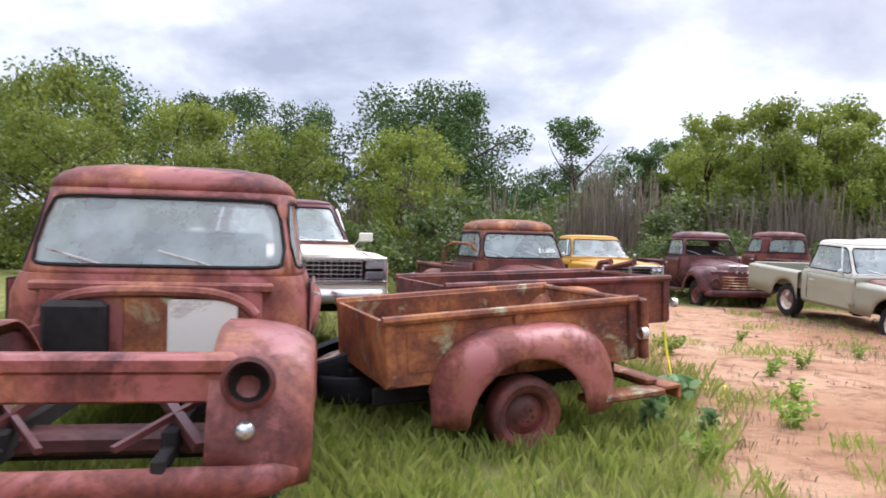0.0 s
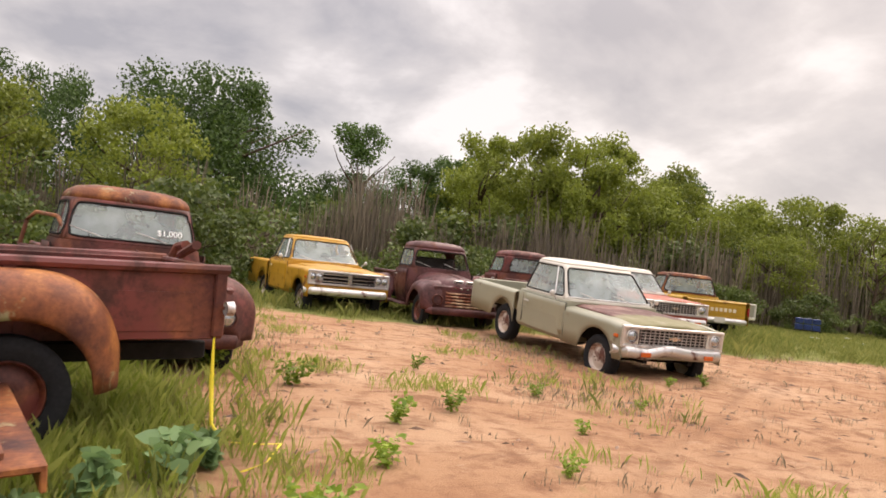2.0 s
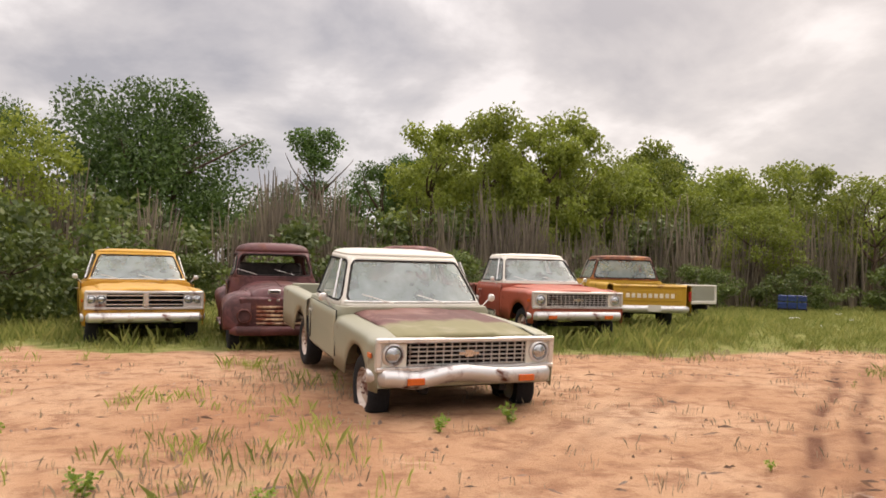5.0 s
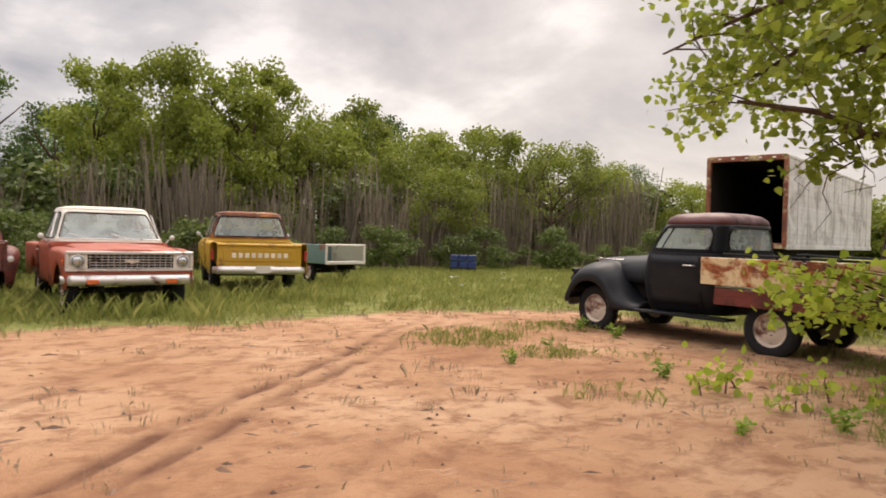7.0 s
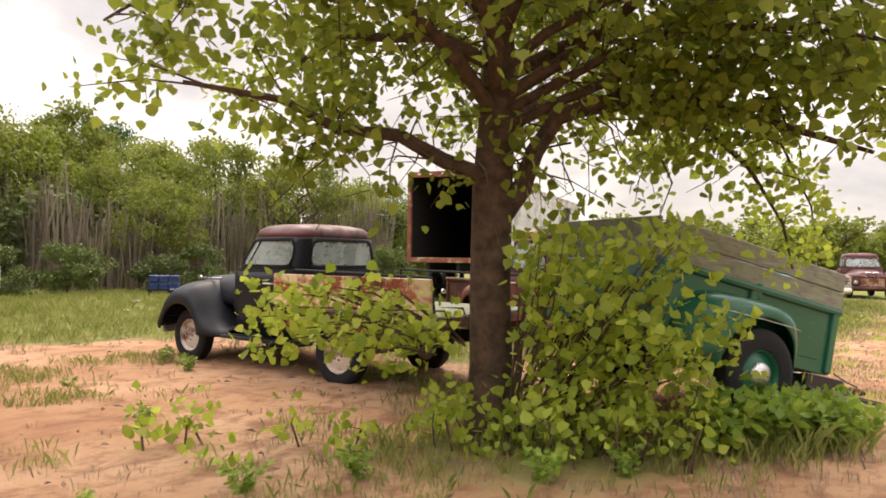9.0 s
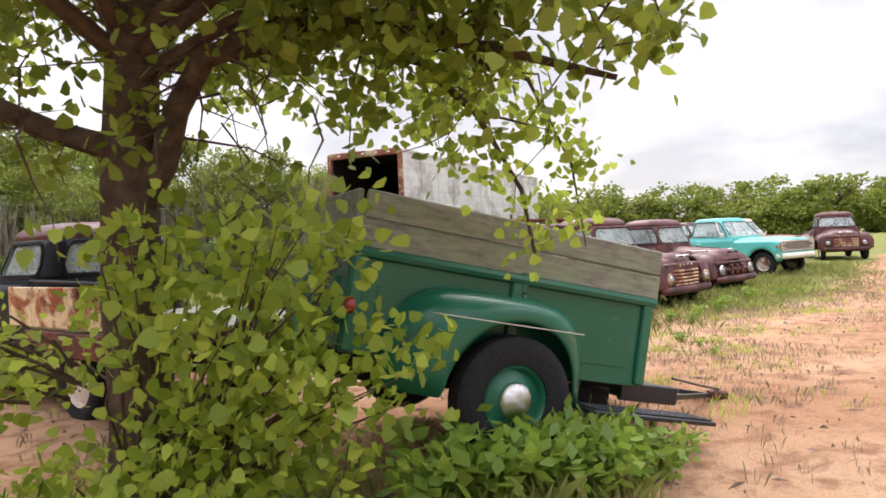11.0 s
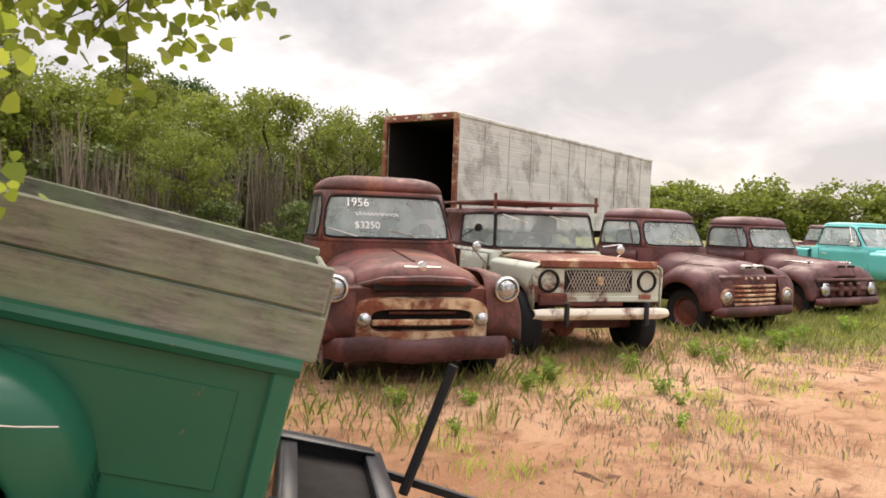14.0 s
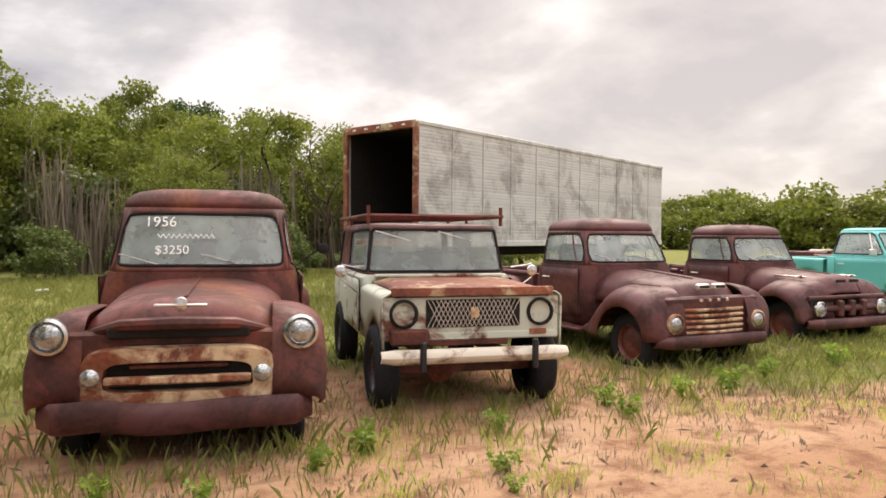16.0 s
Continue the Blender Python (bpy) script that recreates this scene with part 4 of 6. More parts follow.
def open_engine_bay(t, body, cowl, hood_w, hood_z):
    """Front end with the bonnet gone: firewall, inner wings, crossbars."""
    fw = part("firewall", Geo().box((0, cowl + 0.06, 0.82), (hood_w * 2.1, 0.05, 0.62), 0.02), body, t)
    part("firewall_panel", Geo().box((-0.30, cowl + 0.10, 0.86), (0.42, 0.03, 0.36), 0.02), WHITE, fw, "pale rusted cover plate")
    part("firewall_panel", Geo().box((0.02, cowl + 0.10, 0.88), (0.28, 0.03, 0.34), 0.02), RUST_ORANGE, fw)
    part("heater_box", Geo().box((0.42, cowl + 0.14, 0.86), (0.36, 0.14, 0.34), 0.04), DARK, fw)
    part("cowl_panel", Geo().box((0, cowl - 0.02, hood_z + 0.03), (hood_w * 2.3, 0.22, 0.06), 0.025), body, t)
    rings = []
    for k in range(17):
        a = math.pi * k / 16
        rings.append((hood_w * 1.04 * math.copysign(abs(math.cos(a)) ** 0.6, math.cos(a)), cowl + 0.10, 0.80 + (hood_z - 0.79) * math.sin(a) ** 0.7))
    part("cowl_lip", Geo().tube(rings, 0.035, 8), body, t)
    part("radiator_support", Geo().box((0, 0.0, 0.86), (hood_w * 2.1, 0.14, 0.09), 0.03).box((0, 0.03, 0.76), (hood_w * 2.0, 0.05, 0.14), 0.02), body, t)
    for s in (1, -1):
        part("inner_wing", Geo().box((s * hood_w * 0.95, -0.55, 0.72), (0.03, 1.0, 0.36), 0.01), RUST_PURPLE, t)
        part("brace", Geo().beam((s * 0.5, 0.02, 0.48), (s * 0.1, -0.5, 0.78), 0.05), RUST_PURPLE, t)
        part("brace", Geo().beam((s * 0.15, 0.10, 0.50), (s * 0.52, -0.35, 0.66), 0.03), RUST_PURPLE, t)
    part("crossmember", Geo().box((0, -0.25, 0.45), (1.1, 0.22, 0.10), 0.03), RUST_PURPLE, t)


# ---------------- short square off-roader ----------------
def scout(label, m):
    t = thing("off_road_truck", label, "off-road vehicle", m, "parked trucks")
    hw, ax, rax, r = 0.82, -0.40, -2.85, 0.38
    cowl, cabr, end = -1.15, -2.35, -3.6
    hz = 1.12
    for s in (1, -1):
        zb = arch(ax, r, 0.45, 0.58)
        ys = sorted(set(spaced(cowl, 0.03, 30) + [ax - 0.449, ax + 0.449]))
        part("front_wing", fender_geo(ys, 0.60, lambda y: hw, lambda y: hz - 0.03, lambda y: min(zb(y), hz - 0.1), side=s, round_down=0.08), SCOUT, t, thick=0.012 * s)
    rows = [[(x, y, hz + 0.03 - 0.02 * smoothstep(-0.5, 0.05, y) - 0.04 * smoothstep(0.55, 0.68, abs(x)) - 0.03 * smoothstep(-0.05, 0.05, y)) for x in spaced(-0.70, 0.70, 20)] for y in spaced(cowl, 0.06, 16)]
    part("hood", Geo().loft(rows, closed=False), SCOUT_HOOD, t, thick=0.022)
    part("hood_lip", Geo().box((0, 0.055, hz - 0.03), (1.48, 0.03, 0.08), 0.012), SCOUT_HOOD, t, "chipped cream hood edge")
    part("engine_bay", Geo().box((0, -0.6, 0.82), (1.18, 1.0, 0.36), 0.03), DARK, t)
    nose = part("nose_panel", Geo().box((0, 0.0, 0.885), (1.62, 0.06, 0.33), 0.02).box((0, 0.02, 0.70), (1.60, 0.05, 0.07), 0.015), SCOUT, t)
    part("grille_backing", Geo().box((0, 0.035, 0.90), (0.86, 0.014, 0.24), 0.01), DARK, nose)
    g = Geo()
    for k in range(22):
        g.beam((-0.42 + 0.04 * k - 0.0, 0.05, 0.785), (-0.42 + 0.04 * k + (0.12 if k < 19 else 0.0), 0.05, 1.015), 0.005)
        g.beam((-0.42 + 0.04 * k + (0.12 if k < 19 else 0.0), 0.054, 0.785), (-0.42 + 0.04 * k, 0.054, 1.015), 0.005)
    part("grille_mesh", g, CHROME_OLD, nose, "diamond wire mesh grille")
    part("badge", Geo().box((0, 0.065, 0.905), (0.075, 0.014, 0.09), 0.01), GRILLE_TAN, nose)
    for s in (1, -1):
        headlight(t, s * 0.625, 0.035, 0.90, 0.10, DARK, False)
        part("parking_lamp_bezel", Geo().box((s * 0.60, 0.045, 0.725), (0.16, 0.02, 0.05), 0.012), SCOUT_HOOD, nose)
    b = bumper(t, 0.16, 0.55, 0.84, 0.13, SCOUT_BUMPER, bow=0.0, depth=0.06, end=0.03, label="cream painted steel channel bumper")
    for s in (1, -1):
        part("bumper_guard", Geo().box((s * 0.50, 0.24, 0.56), (0.05, 0.05, 0.26), 0.015), BRUSHED, b)
    part("torn_lower_panel", Geo().box((0.12, 0.01, 0.66), (0.9, 0.04, 0.09), 0.015).box((0.58, 0.05, 0.70), (0.34, 0.08, 0.14), 0.04), RUST, t)
    low_r = [sring(0, (cowl + end) / 2, z, hx, (cowl - end) / 2, 16) for z, hx in ((0.52, 0.76), (0.58, hw - 0.01), (0.9, hw), (hz + 0.02, hw - 0.01), (hz + 0.05, hw - 0.04))]
    part("tub", Geo().loft(low_r), SCOUT, t)
    door_panel(t, SCOUT, hw + 0.003, cowl - 1.0, cowl - 0.08, 0.60, hz, 0.0)
    beltr = sring(0, (cowl + cabr) / 2 - 0.62, hz + 0.045, hw - 0.05, (cowl - cabr) / 2 + 0.60, 12)
    roofr = sring(0, (cowl + cabr) / 2 - 0.66, hz + 0.55, hw - 0.10, (cowl - cabr) / 2 + 0.52, 9)
    greenhouse(t, RUST_PURPLE, beltr, roofr, [("windshield", 9, 27), ("rear_window", 46, 62), ("side_window", 0, 8), ("side_window", 28, 36), ("side_window", 65, 71), ("side_window", 37, 43)], dome=0.045, sill=0.08, head=0.93, corner=0.05)
    part("hood_hinge_strip", Geo().box((0, cowl + 0.02, hz + 0.045), (1.36, 0.06, 0.03), 0.012), SCOUT, t)
    zt = hz + 0.66
    side_rail = None
    for s in (1, -1):
        side_rail = part("rack_rail", Geo().tube([(s * 0.72, cowl - 0.10, zt), (s * 0.72, end + 0.05, zt)], 0.022, 6), RUST, t)
        for yy in (cowl - 0.14, cabr - 0.2, end + 0.2):
            part("rack_post", Geo().tube([(s * 0.72, yy, hz + 0.56), (s * 0.72, yy, zt + (0.10 if yy > -1.5 else 0.02))], 0.02, 6), RUST, side_rail)
    for yy in spaced(cowl - 0.12, end + 0.1, 5):
        part("rack_bar", Geo().tube([(-0.72, yy, zt), (0.72, yy, zt)], 0.02, 6), RUST, t)
    wipers(t, cowl - 0.06, hz + 0.40, 0, -0.1, CHROME_OLD)
    seat_and_wheel(t, cowl - 0.10, hz - 0.20, 0.62)
    for s in (1, -1):
        g = Geo().tube([(s * hw, cowl - 0.05, hz - 0.15), (s * (hw + 0.20), cowl + 0.02, hz + 0.02), (s * (hw + 0.20), cowl + 0.02, hz + 0.16), (s * hw, cowl - 0.08, hz + 0.12)], 0.009, 6)
        a = part("mirror_arm", g, CHROME, t)
        part("mirror_head", Geo().lathe([(0.01, 0.02), (0.052, 0.012), (0.06, 0.0), (0.055, -0.02), (0.01, -0.03)], (s * (hw + 0.20), cowl + 0.03, hz + 0.09), "y", 18), CHROME, a)
        wheel(t, s * 0.84, ax, r, r, 0.20, BRUSHED, None)
        wheel(t, s * 0.84, rax, r, r, 0.20, BRUSHED, None)
    part("front_axle", Geo().box((0, ax, 0.36), (1.4, 0.10, 0.10)).box((-0.36, -1.6, 0.50), (0.07, 3.4, 0.10)).box((0.36, -1.6, 0.50), (0.07, 3.4, 0.10)).lathe([(0.01, -0.14), (0.14, -0.10), (0.14, 0.06), (0.01, 0.14)], (0.2, ax, 0.36), "y", 14), RUST, t)
    return t


# ---------------- box semi-trailer ----------------
def semi_trailer(label, m, L=13.2, W=2.35, H=2.75, z0=1.30):
    """Open end at y=0 towards -y; the box runs to +y."""
    t = thing("semi_trailer", label, "trailer", m)
    ALU = painted("weathered_aluminium_sheet", (0.56, 0.55, 0.53), 0.38, dark=(0.36, 0.34, 0.32), mid=(0.46, 0.445, 0.42), light=(0.66, 0.65, 0.62), gloss=0.5, patch=0.7)
    for s in (1, -1):
        rows = []
        side = part("side_wall", Geo().box((s * (W / 2 - 0.03), L / 2, z0 + H / 2), (0.04, L, H), 0.008), ALU, t)
        for k in range(34):     # horizontal ribs of the sheet
            part("sheet_rib", Geo().box((s * (W / 2 - 0.010), L / 2, z0 + 0.08 + k * (H - 0.16) / 33), (0.010, L - 0.06, 0.05), 0.006), ALU, side)
        for yy in spaced(1.2, L - 1.2, 9):
            part("panel_seam", Geo().box((s * (W / 2 + 0.006), yy, z0 + H / 2), (0.012, 0.03, H - 0.1), 0.003), ALU, side)
        part("side_rail", Geo().box((s * (W / 2), L / 2, z0 + 0.02), (0.05, L, 0.14), 0.012).box((s * (W / 2), L / 2, z0 + H - 0.03), (0.04, L, 0.09), 0.012), ALU, t)
        part("door_post", Geo().box((s * (W / 2 - 0.04), -0.02, z0 + H / 2), (0.13, 0.10, H), 0.015), SCOUT_HOOD, t)
    part("roof", Geo().box((0, L / 2, z0 + H), (W - 0.02, L, 0.05), 0.012), ALU, t)
    part("front_wall", Geo().box((0, L - 0.03, z0 + H / 2), (W - 0.08, 0.05, H - 0.03), 0.01), ALU, t)
    # Near-black floor and sheets put the dimness inside the box into colour.
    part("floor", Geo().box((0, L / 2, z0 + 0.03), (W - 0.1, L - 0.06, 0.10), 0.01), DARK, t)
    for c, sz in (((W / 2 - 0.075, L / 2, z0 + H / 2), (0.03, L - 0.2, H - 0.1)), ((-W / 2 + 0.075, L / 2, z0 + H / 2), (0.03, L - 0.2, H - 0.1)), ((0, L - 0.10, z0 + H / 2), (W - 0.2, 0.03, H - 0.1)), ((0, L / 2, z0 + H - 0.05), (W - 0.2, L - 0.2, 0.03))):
        part("inner_shade_sheet", Geo().box(c, sz, 0.005), DARK, t)
    head = part("door_header", Geo().box((0, -0.02, z0 + H - 0.06), (W - 0.02, 0.10, 0.18), 0.015), SCOUT_HOOD, t)
    part("door_sill", Geo().box((0, -0.02, z0 + 0.05), (W - 0.02, 0.10, 0.16), 0.015), SCOUT_HOOD, t)
    for k in range(5):
        part("marker_lamp", Geo().box((-0.8 + 0.4 * k, -0.08, z0 + H - 0.06), (0.10, 0.03, 0.05), 0.01), WHITE, head)
    part("chassis", Geo().box((-0.5, L / 2, z0 - 0.15), (0.1, L, 0.3), 0.01).box((0.5, L / 2, z0 - 0.15), (0.1, L, 0.3), 0.01), DARK, t)
    for yy in (1.6, 2.8):
        for s in (1, -1):
            wheel(t, s * 1.15, yy, 0.5, 0.5, 0.26, RUST)
        part("axle", Geo().box((0, yy, 0.5), (2.1, 0.14, 0.14)).box((-0.5, yy, 0.82), (0.1, 0.2, 0.5)).box((0.5, yy, 0.82), (0.1, 0.2, 0.5)), DARK, t)
    for s in (1, -1):
        part("landing_leg", Geo().box((s * 0.6, L - 3.0, 0.58), (0.14, 0.14, 1.16), 0.015).box((s * 0.6, L - 3.0, 0.03), (0.3, 0.3, 0.06), 0.01), DARK, t)
    return t


# ---------------- ground ----------------
def fbm(x, y, s):
    return noise.fractal(Vector((x * s, y * s, 3.7)), 1.0, 2.0, 4)


def grass_cover(x, y):
    """How much of the sand is grown over, 0 to 1."""
    n = fbm(x, y, 0.35)
    edge = 15.4 + (13.4 - 15.4) * smoothstep(8.5, 11.0, x) + (11.2 - 13.4) * smoothstep(17, 22, x)
    north = smoothstep(edge - 0.8, edge + 1.2, y + n * 1.2)
    west = smoothstep(2.9, 1.0, x - 0.10 * (y - 5) + n * 0.7) * smoothstep(1.2, 2.4, y + n * 0.5)
    oak = 0.75 * math.exp(-(((x - 17.8) / 2.0) ** 2 + ((y - 4.6) / 1.5) ** 2))
    row = 0.36 * smoothstep(20.6, 22.2, x + n * 0.6) * smoothstep(2.7, 5.2, y + n * 1.3)
    east = smoothstep(26.0, 30, x) * smoothstep(2.2, 4.4, y + n) * 0.9
    behind = smoothstep(19.5, 21.5, x) * smoothstep(6.0, 8.5, y + n)
    far = smoothstep(55, 75, math.hypot(x - 15, y - 5))
    south = 0.5 * smoothstep(-3, -8, y + n)
    patch = 0.40 * smoothstep(0.12, 0.5, fbm(x + 9, y, 0.55)) * smoothstep(11.5, 8.0, x) * smoothstep(2, 5, y)
    return max(north, west, oak, row, east, behind, far, south, patch)


def axis(lo, hi, step, reach):
    core = list(np.arange(lo, hi + 1e-6, step))
    out, d = [], step
    a, b = lo, hi
    left, right = [], []
    while a > lo - reach:
        d *= 1.35
        a -= d
        left.append(a)
    d = step
    while b < hi + reach:
        d *= 1.35
        b += d
        right.append(b)
    return left[::-1] + core + right


RUTS = ((0.0, 1.0), (0.34, 0.9), (-1.55, 0.35), (-1.9, 0.3), (1.5, 0.3))


def rut_distance(x, y, off):
    return ((x - 11.6) - 1.2 * (y - 8.4)) / 1.56 - off + 0.05 * math.sin(y * 2.3)


def rut_depth(x, y):
    """Tyre marks, broken where the sand has slumped, 0 to 1."""
    reach = smoothstep(4.0, 5.5, y) * smoothstep(13.0, 11.5, y)
    if reach == 0.0:
        return 0.0
    broken = 0.35 + 0.65 * smoothstep(-0.25, 0.3, fbm(x, y, 2.3))
    return reach * broken * max(w * math.exp(-(rut_distance(x, y, o) / 0.075) ** 2) for o, w in RUTS)


def ground_height(x, y):
    near = max(0.0, 1 - max(0.0, math.hypot(x - 15, y - 6) - 40) / 20)
    h = 0.028 * fbm(x, y, 0.5) + 0.014 * fbm(x, y, 2.1)
    # two wheel ruts
    h -= 0.03 * rut_depth(x, y)
    return h * near - 0.012 * near


def build_ground():
    xs, ys = axis(-4, 40, 0.1, 2500), axis(-1, 17, 0.1, 2500)
    vs = [(x, y, ground_height(x, y)) for y in ys for x in xs]
    n = len(xs)
    fs = [(j * n + i, j * n + i + 1, (j + 1) * n + i + 1, (j + 1) * n + i) for j in range(len(ys) - 1) for i in range(n - 1)]
    me = bpy.data.meshes.new("ground")
    me.from_pydata(vs, [], fs)
    at = me.attributes.new("cover", "FLOAT", "POINT")
    at.data.foreach_set("value", [grass_cover(x, y) for x, y, _ in vs])
    ar = me.attributes.new("rut", "FLOAT", "POINT")
    ar.data.foreach_set("value", [2.4 * rut_depth(x, y) for x, y, _ in vs])
    me.shade_smooth()
    m, nt, b = material("sandy_soil_and_grass")
    a = nt.nodes.new("ShaderNodeAttribute")
    a.attribute_name = "cover"
    broad, fine, grit = noise_tex(nt, 0.35, 6, 0.6), noise_tex(nt, 3.0, 8, 0.65), noise_tex(nt, 45, 4, 0.7)
    sand = ramp(nt, broad.outputs[0], [(0.32, (0.36, 0.185, 0.10)), (0.5, (0.47, 0.275, 0.16)), (0.68, (0.57, 0.375, 0.24))])
    soil_tone = mix(nt, ramp(nt, fine.outputs[0], [(0.36, (0.85, 0.85, 0.85)), (0.52, (0, 0, 0))]).outputs[0], sand.outputs[0], (0.26, 0.125, 0.07))
    ra = nt.nodes.new("ShaderNodeAttribute")
    ra.attribute_name = "rut"
    rm = nt.nodes.new("ShaderNodeMath")
    rm.operation, rm.use_clamp = "MULTIPLY", True
    nt.links.new(ra.outputs["Fac"], rm.inputs[0])
    nt.links.new(fine.outputs[0], rm.inputs[1])
    # Ruts are coloured darker than the sand beside them.
    soil_tone = mix(nt, rm.outputs[0], soil_tone, (0.16, 0.075, 0.045))
    # churned streaks left by tyres and feet
    churn = noise_tex(nt, 1.5, 9, 0.72, stretch=(1.0, 2.2, 1))
    churn.inputs["Distortion"].default_value = 0.6
    soil_tone = mix(nt, ramp(nt, churn.outputs[0], [(0.32, (0.9, 0.9, 0.9)), (0.46, (0, 0, 0))]).outputs[0], soil_tone, (0.25, 0.125, 0.075))
    soil_tone = mix(nt, ramp(nt, churn.outputs[0], [(0.60, (0, 0, 0)), (0.72, (0.7, 0.7, 0.7))]).outputs[0], soil_tone, (0.62, 0.42, 0.275))
    dirt = mix(nt, ramp(nt, grit.outputs[0], [(0.58, (0, 0, 0)), (0.72, (0.7, 0.7, 0.7))]).outputs[0], soil_tone, (0.20, 0.12, 0.075))
    green = ramp(nt, fine.outputs[0], [(0.3, (0.10, 0.125, 0.028)), (0.5, (0.19, 0.205, 0.055)), (0.72, (0.36, 0.29, 0.14))])
    add = nt.nodes.new("ShaderNodeMath")
    add.operation = "ADD"
    nt.links.new(a.outputs["Fac"], add.inputs[0])
    sub = nt.nodes.new("ShaderNodeMath")
    sub.operation, sub.inputs[1].default_value = "MULTIPLY_ADD", 0.9
    sub.inputs[2].default_value = -0.45
    nt.links.new(fine.outputs[0], sub.inputs[0])
    nt.links.new(sub.outputs[0], add.inputs[1])
    k = ramp(nt, add.outputs[0], [(0.42, (0, 0, 0)), (0.72, (1, 1, 1))])
    nt.links.new(mix(nt, k.outputs[0], dirt, green.outputs[0]), b.inputs["Base Color"])
    b.inputs["Roughness"].default_value = 0.95
    b.inputs["Specular IOR Level"].default_value = 0.15
    s2 = nt.nodes.new("ShaderNodeMath")
    s2.operation = "ADD"
    nt.links.new(fine.outputs[0], s2.inputs[0])
    nt.links.new(grit.outputs[0], s2.inputs[1])
    s3 = nt.nodes.new("ShaderNodeMath")
    s3.operation, s3.inputs[1].default_value = "MULTIPLY_ADD", 1.6
    nt.links.new(churn.outputs[0], s3.inputs[0])
    nt.links.new(s2.outputs[0], s3.inputs[2])
    bump(nt, b, s3.outputs[0], 0.75, 0.045)
    me.materials.append(m)
    tagged(new("ground", me), "pinkish sandy soil with wheel ruts and grass", "ground", kind="structure")


build_ground()


# ---------------- plants ----------------
def quads_mesh(name, verts, mat, k=4):
    me = bpy.data.meshes.new(name)
    n = len(verts) // k
    me.from_pydata(verts.tolist(), [], np.arange(n * k).reshape(n, k).tolist())
    me.materials.append(mat)
    return me


def leaf_quads(cen, size, rng, aspect=0.8, droop=0.4):
    """Pointed leaves, each bent along its middle, at the given places."""
    n = len(cen)
    d = rng.normal(size=(n, 3))
    d[:, 2] -= droop
    d /= np.linalg.norm(d, axis=1)[:, None]
    u = np.cross(d, rng.normal(size=(n, 3)))
    u /= np.linalg.norm(u, axis=1)[:, None]
    s = (size * rng.uniform(0.65, 1.25, n))[:, None]
    a = cen
    v = np.stack([a, a + d * s * 0.55 + u * s * aspect * 0.5, a + d * s, a + d * s * 0.55 - u * s * aspect * 0.5], 1)
    return v.reshape(-1, 3)


def heart_leaves(cen, size, rng, droop):
    """Broad pointed leaves of six corners."""
    n = len(cen)
    d = rng.normal(size=(n, 3))
    d[:, 2] -= droop
    d /= np.linalg.norm(d, axis=1)[:, None]
    u = np.cross(d, rng.normal(size=(n, 3)))
    u /= np.linalg.norm(u, axis=1)[:, None]
    s = (size * rng.uniform(0.6, 1.25, n))[:, None]
    at = lambda a, b: cen + d * s * a + u * s * b
    return np.stack([at(0, 0.08), at(0.22, 0.48), at(0.6, 0.40), at(1.05, 0), at(0.6, -0.40), at(0.22, -0.48)], 1).reshape(-1, 3)


def crown_mesh(name, mat, seed, h, w, leaves, size, lift=0.25, clumps=26, tight=0.34, droop=0.4):
    """A crown of many leaf clumps with gaps between them."""
    rng = np.random.default_rng(seed)
    cs = []
    for k in range(clumps):
        a, z = rng.uniform(0, 2 * math.pi), rng.uniform(lift, 0.97)
        prof = math.sin(math.pi * min(1, max(0.02, (z - lift * 0.55) / (1.04 - lift * 0.55)))) ** 0.55
        r = w / 2 * prof * math.sqrt(rng.uniform(0.12, 1.0))
        cs.append((r * math.cos(a), r * math.sin(a), z * h, rng.uniform(0.6, 1.2)))
    cs = np.array(cs)
    pick = rng.integers(0, clumps, leaves)
    off = rng.normal(size=(leaves, 3))
    off *= (rng.uniform(0, 1, leaves) ** 0.45 / np.linalg.norm(off, axis=1))[:, None]
    pts = cs[pick, :3] + off * (cs[pick, 3] * tight * w * 0.5)[:, None] * np.array([1, 1, 0.75])
    return quads_mesh(name, leaf_quads(pts, size, rng, 0.75, droop), mat)


def trunk_geo(seed, h, w, r, limbs=6, bare=False):
    rng = random.Random(seed)
    g = Geo()
    lean = rng.uniform(-0.06, 0.06) * h
    pts = [(lean * (k / 7) ** 2, 0.03 * h * math.sin(k * 1.1 + seed), h * 0.8 * k / 7) for k in range(8)]
    g.tube(pts, [r * (1.25 if k == 0 else 1 - 0.12 * k) for k in range(8)], 7)
    for k in range(limbs):
        a, z = rng.uniform(0, 6.28), rng.uniform(0.22, 0.7)
        i = int(z / 0.8 * 7)
        b = Vector(pts[i])
        L = w * rng.uniform(0.3, 0.5)
        path = [b + Vector((math.cos(a + 0.2 * q) * L * q / 4, math.sin(a + 0.2 * q) * L * q / 4, h * 0.26 * (q / 4) ** 1.2)) for q in range(5)]
        g.tube(path, [r * 0.5 * (1 - 0.2 * q) for q in range(5)], 5)
        if bare:
            for q in (2, 3, 4):
                for _ in range(3):
                    e2 = path[q] + Vector((rng.uniform(-1, 1), rng.uniform(-1, 1), rng.uniform(0.5, 1.6))) * 0.8
                    g.tube([path[q], path[q].lerp(e2, 0.5) + Vector((0.1, 0, 0)), e2], [r * 0.16, r * 0.1, r * 0.04], 4)
    return g


KINDS = {}
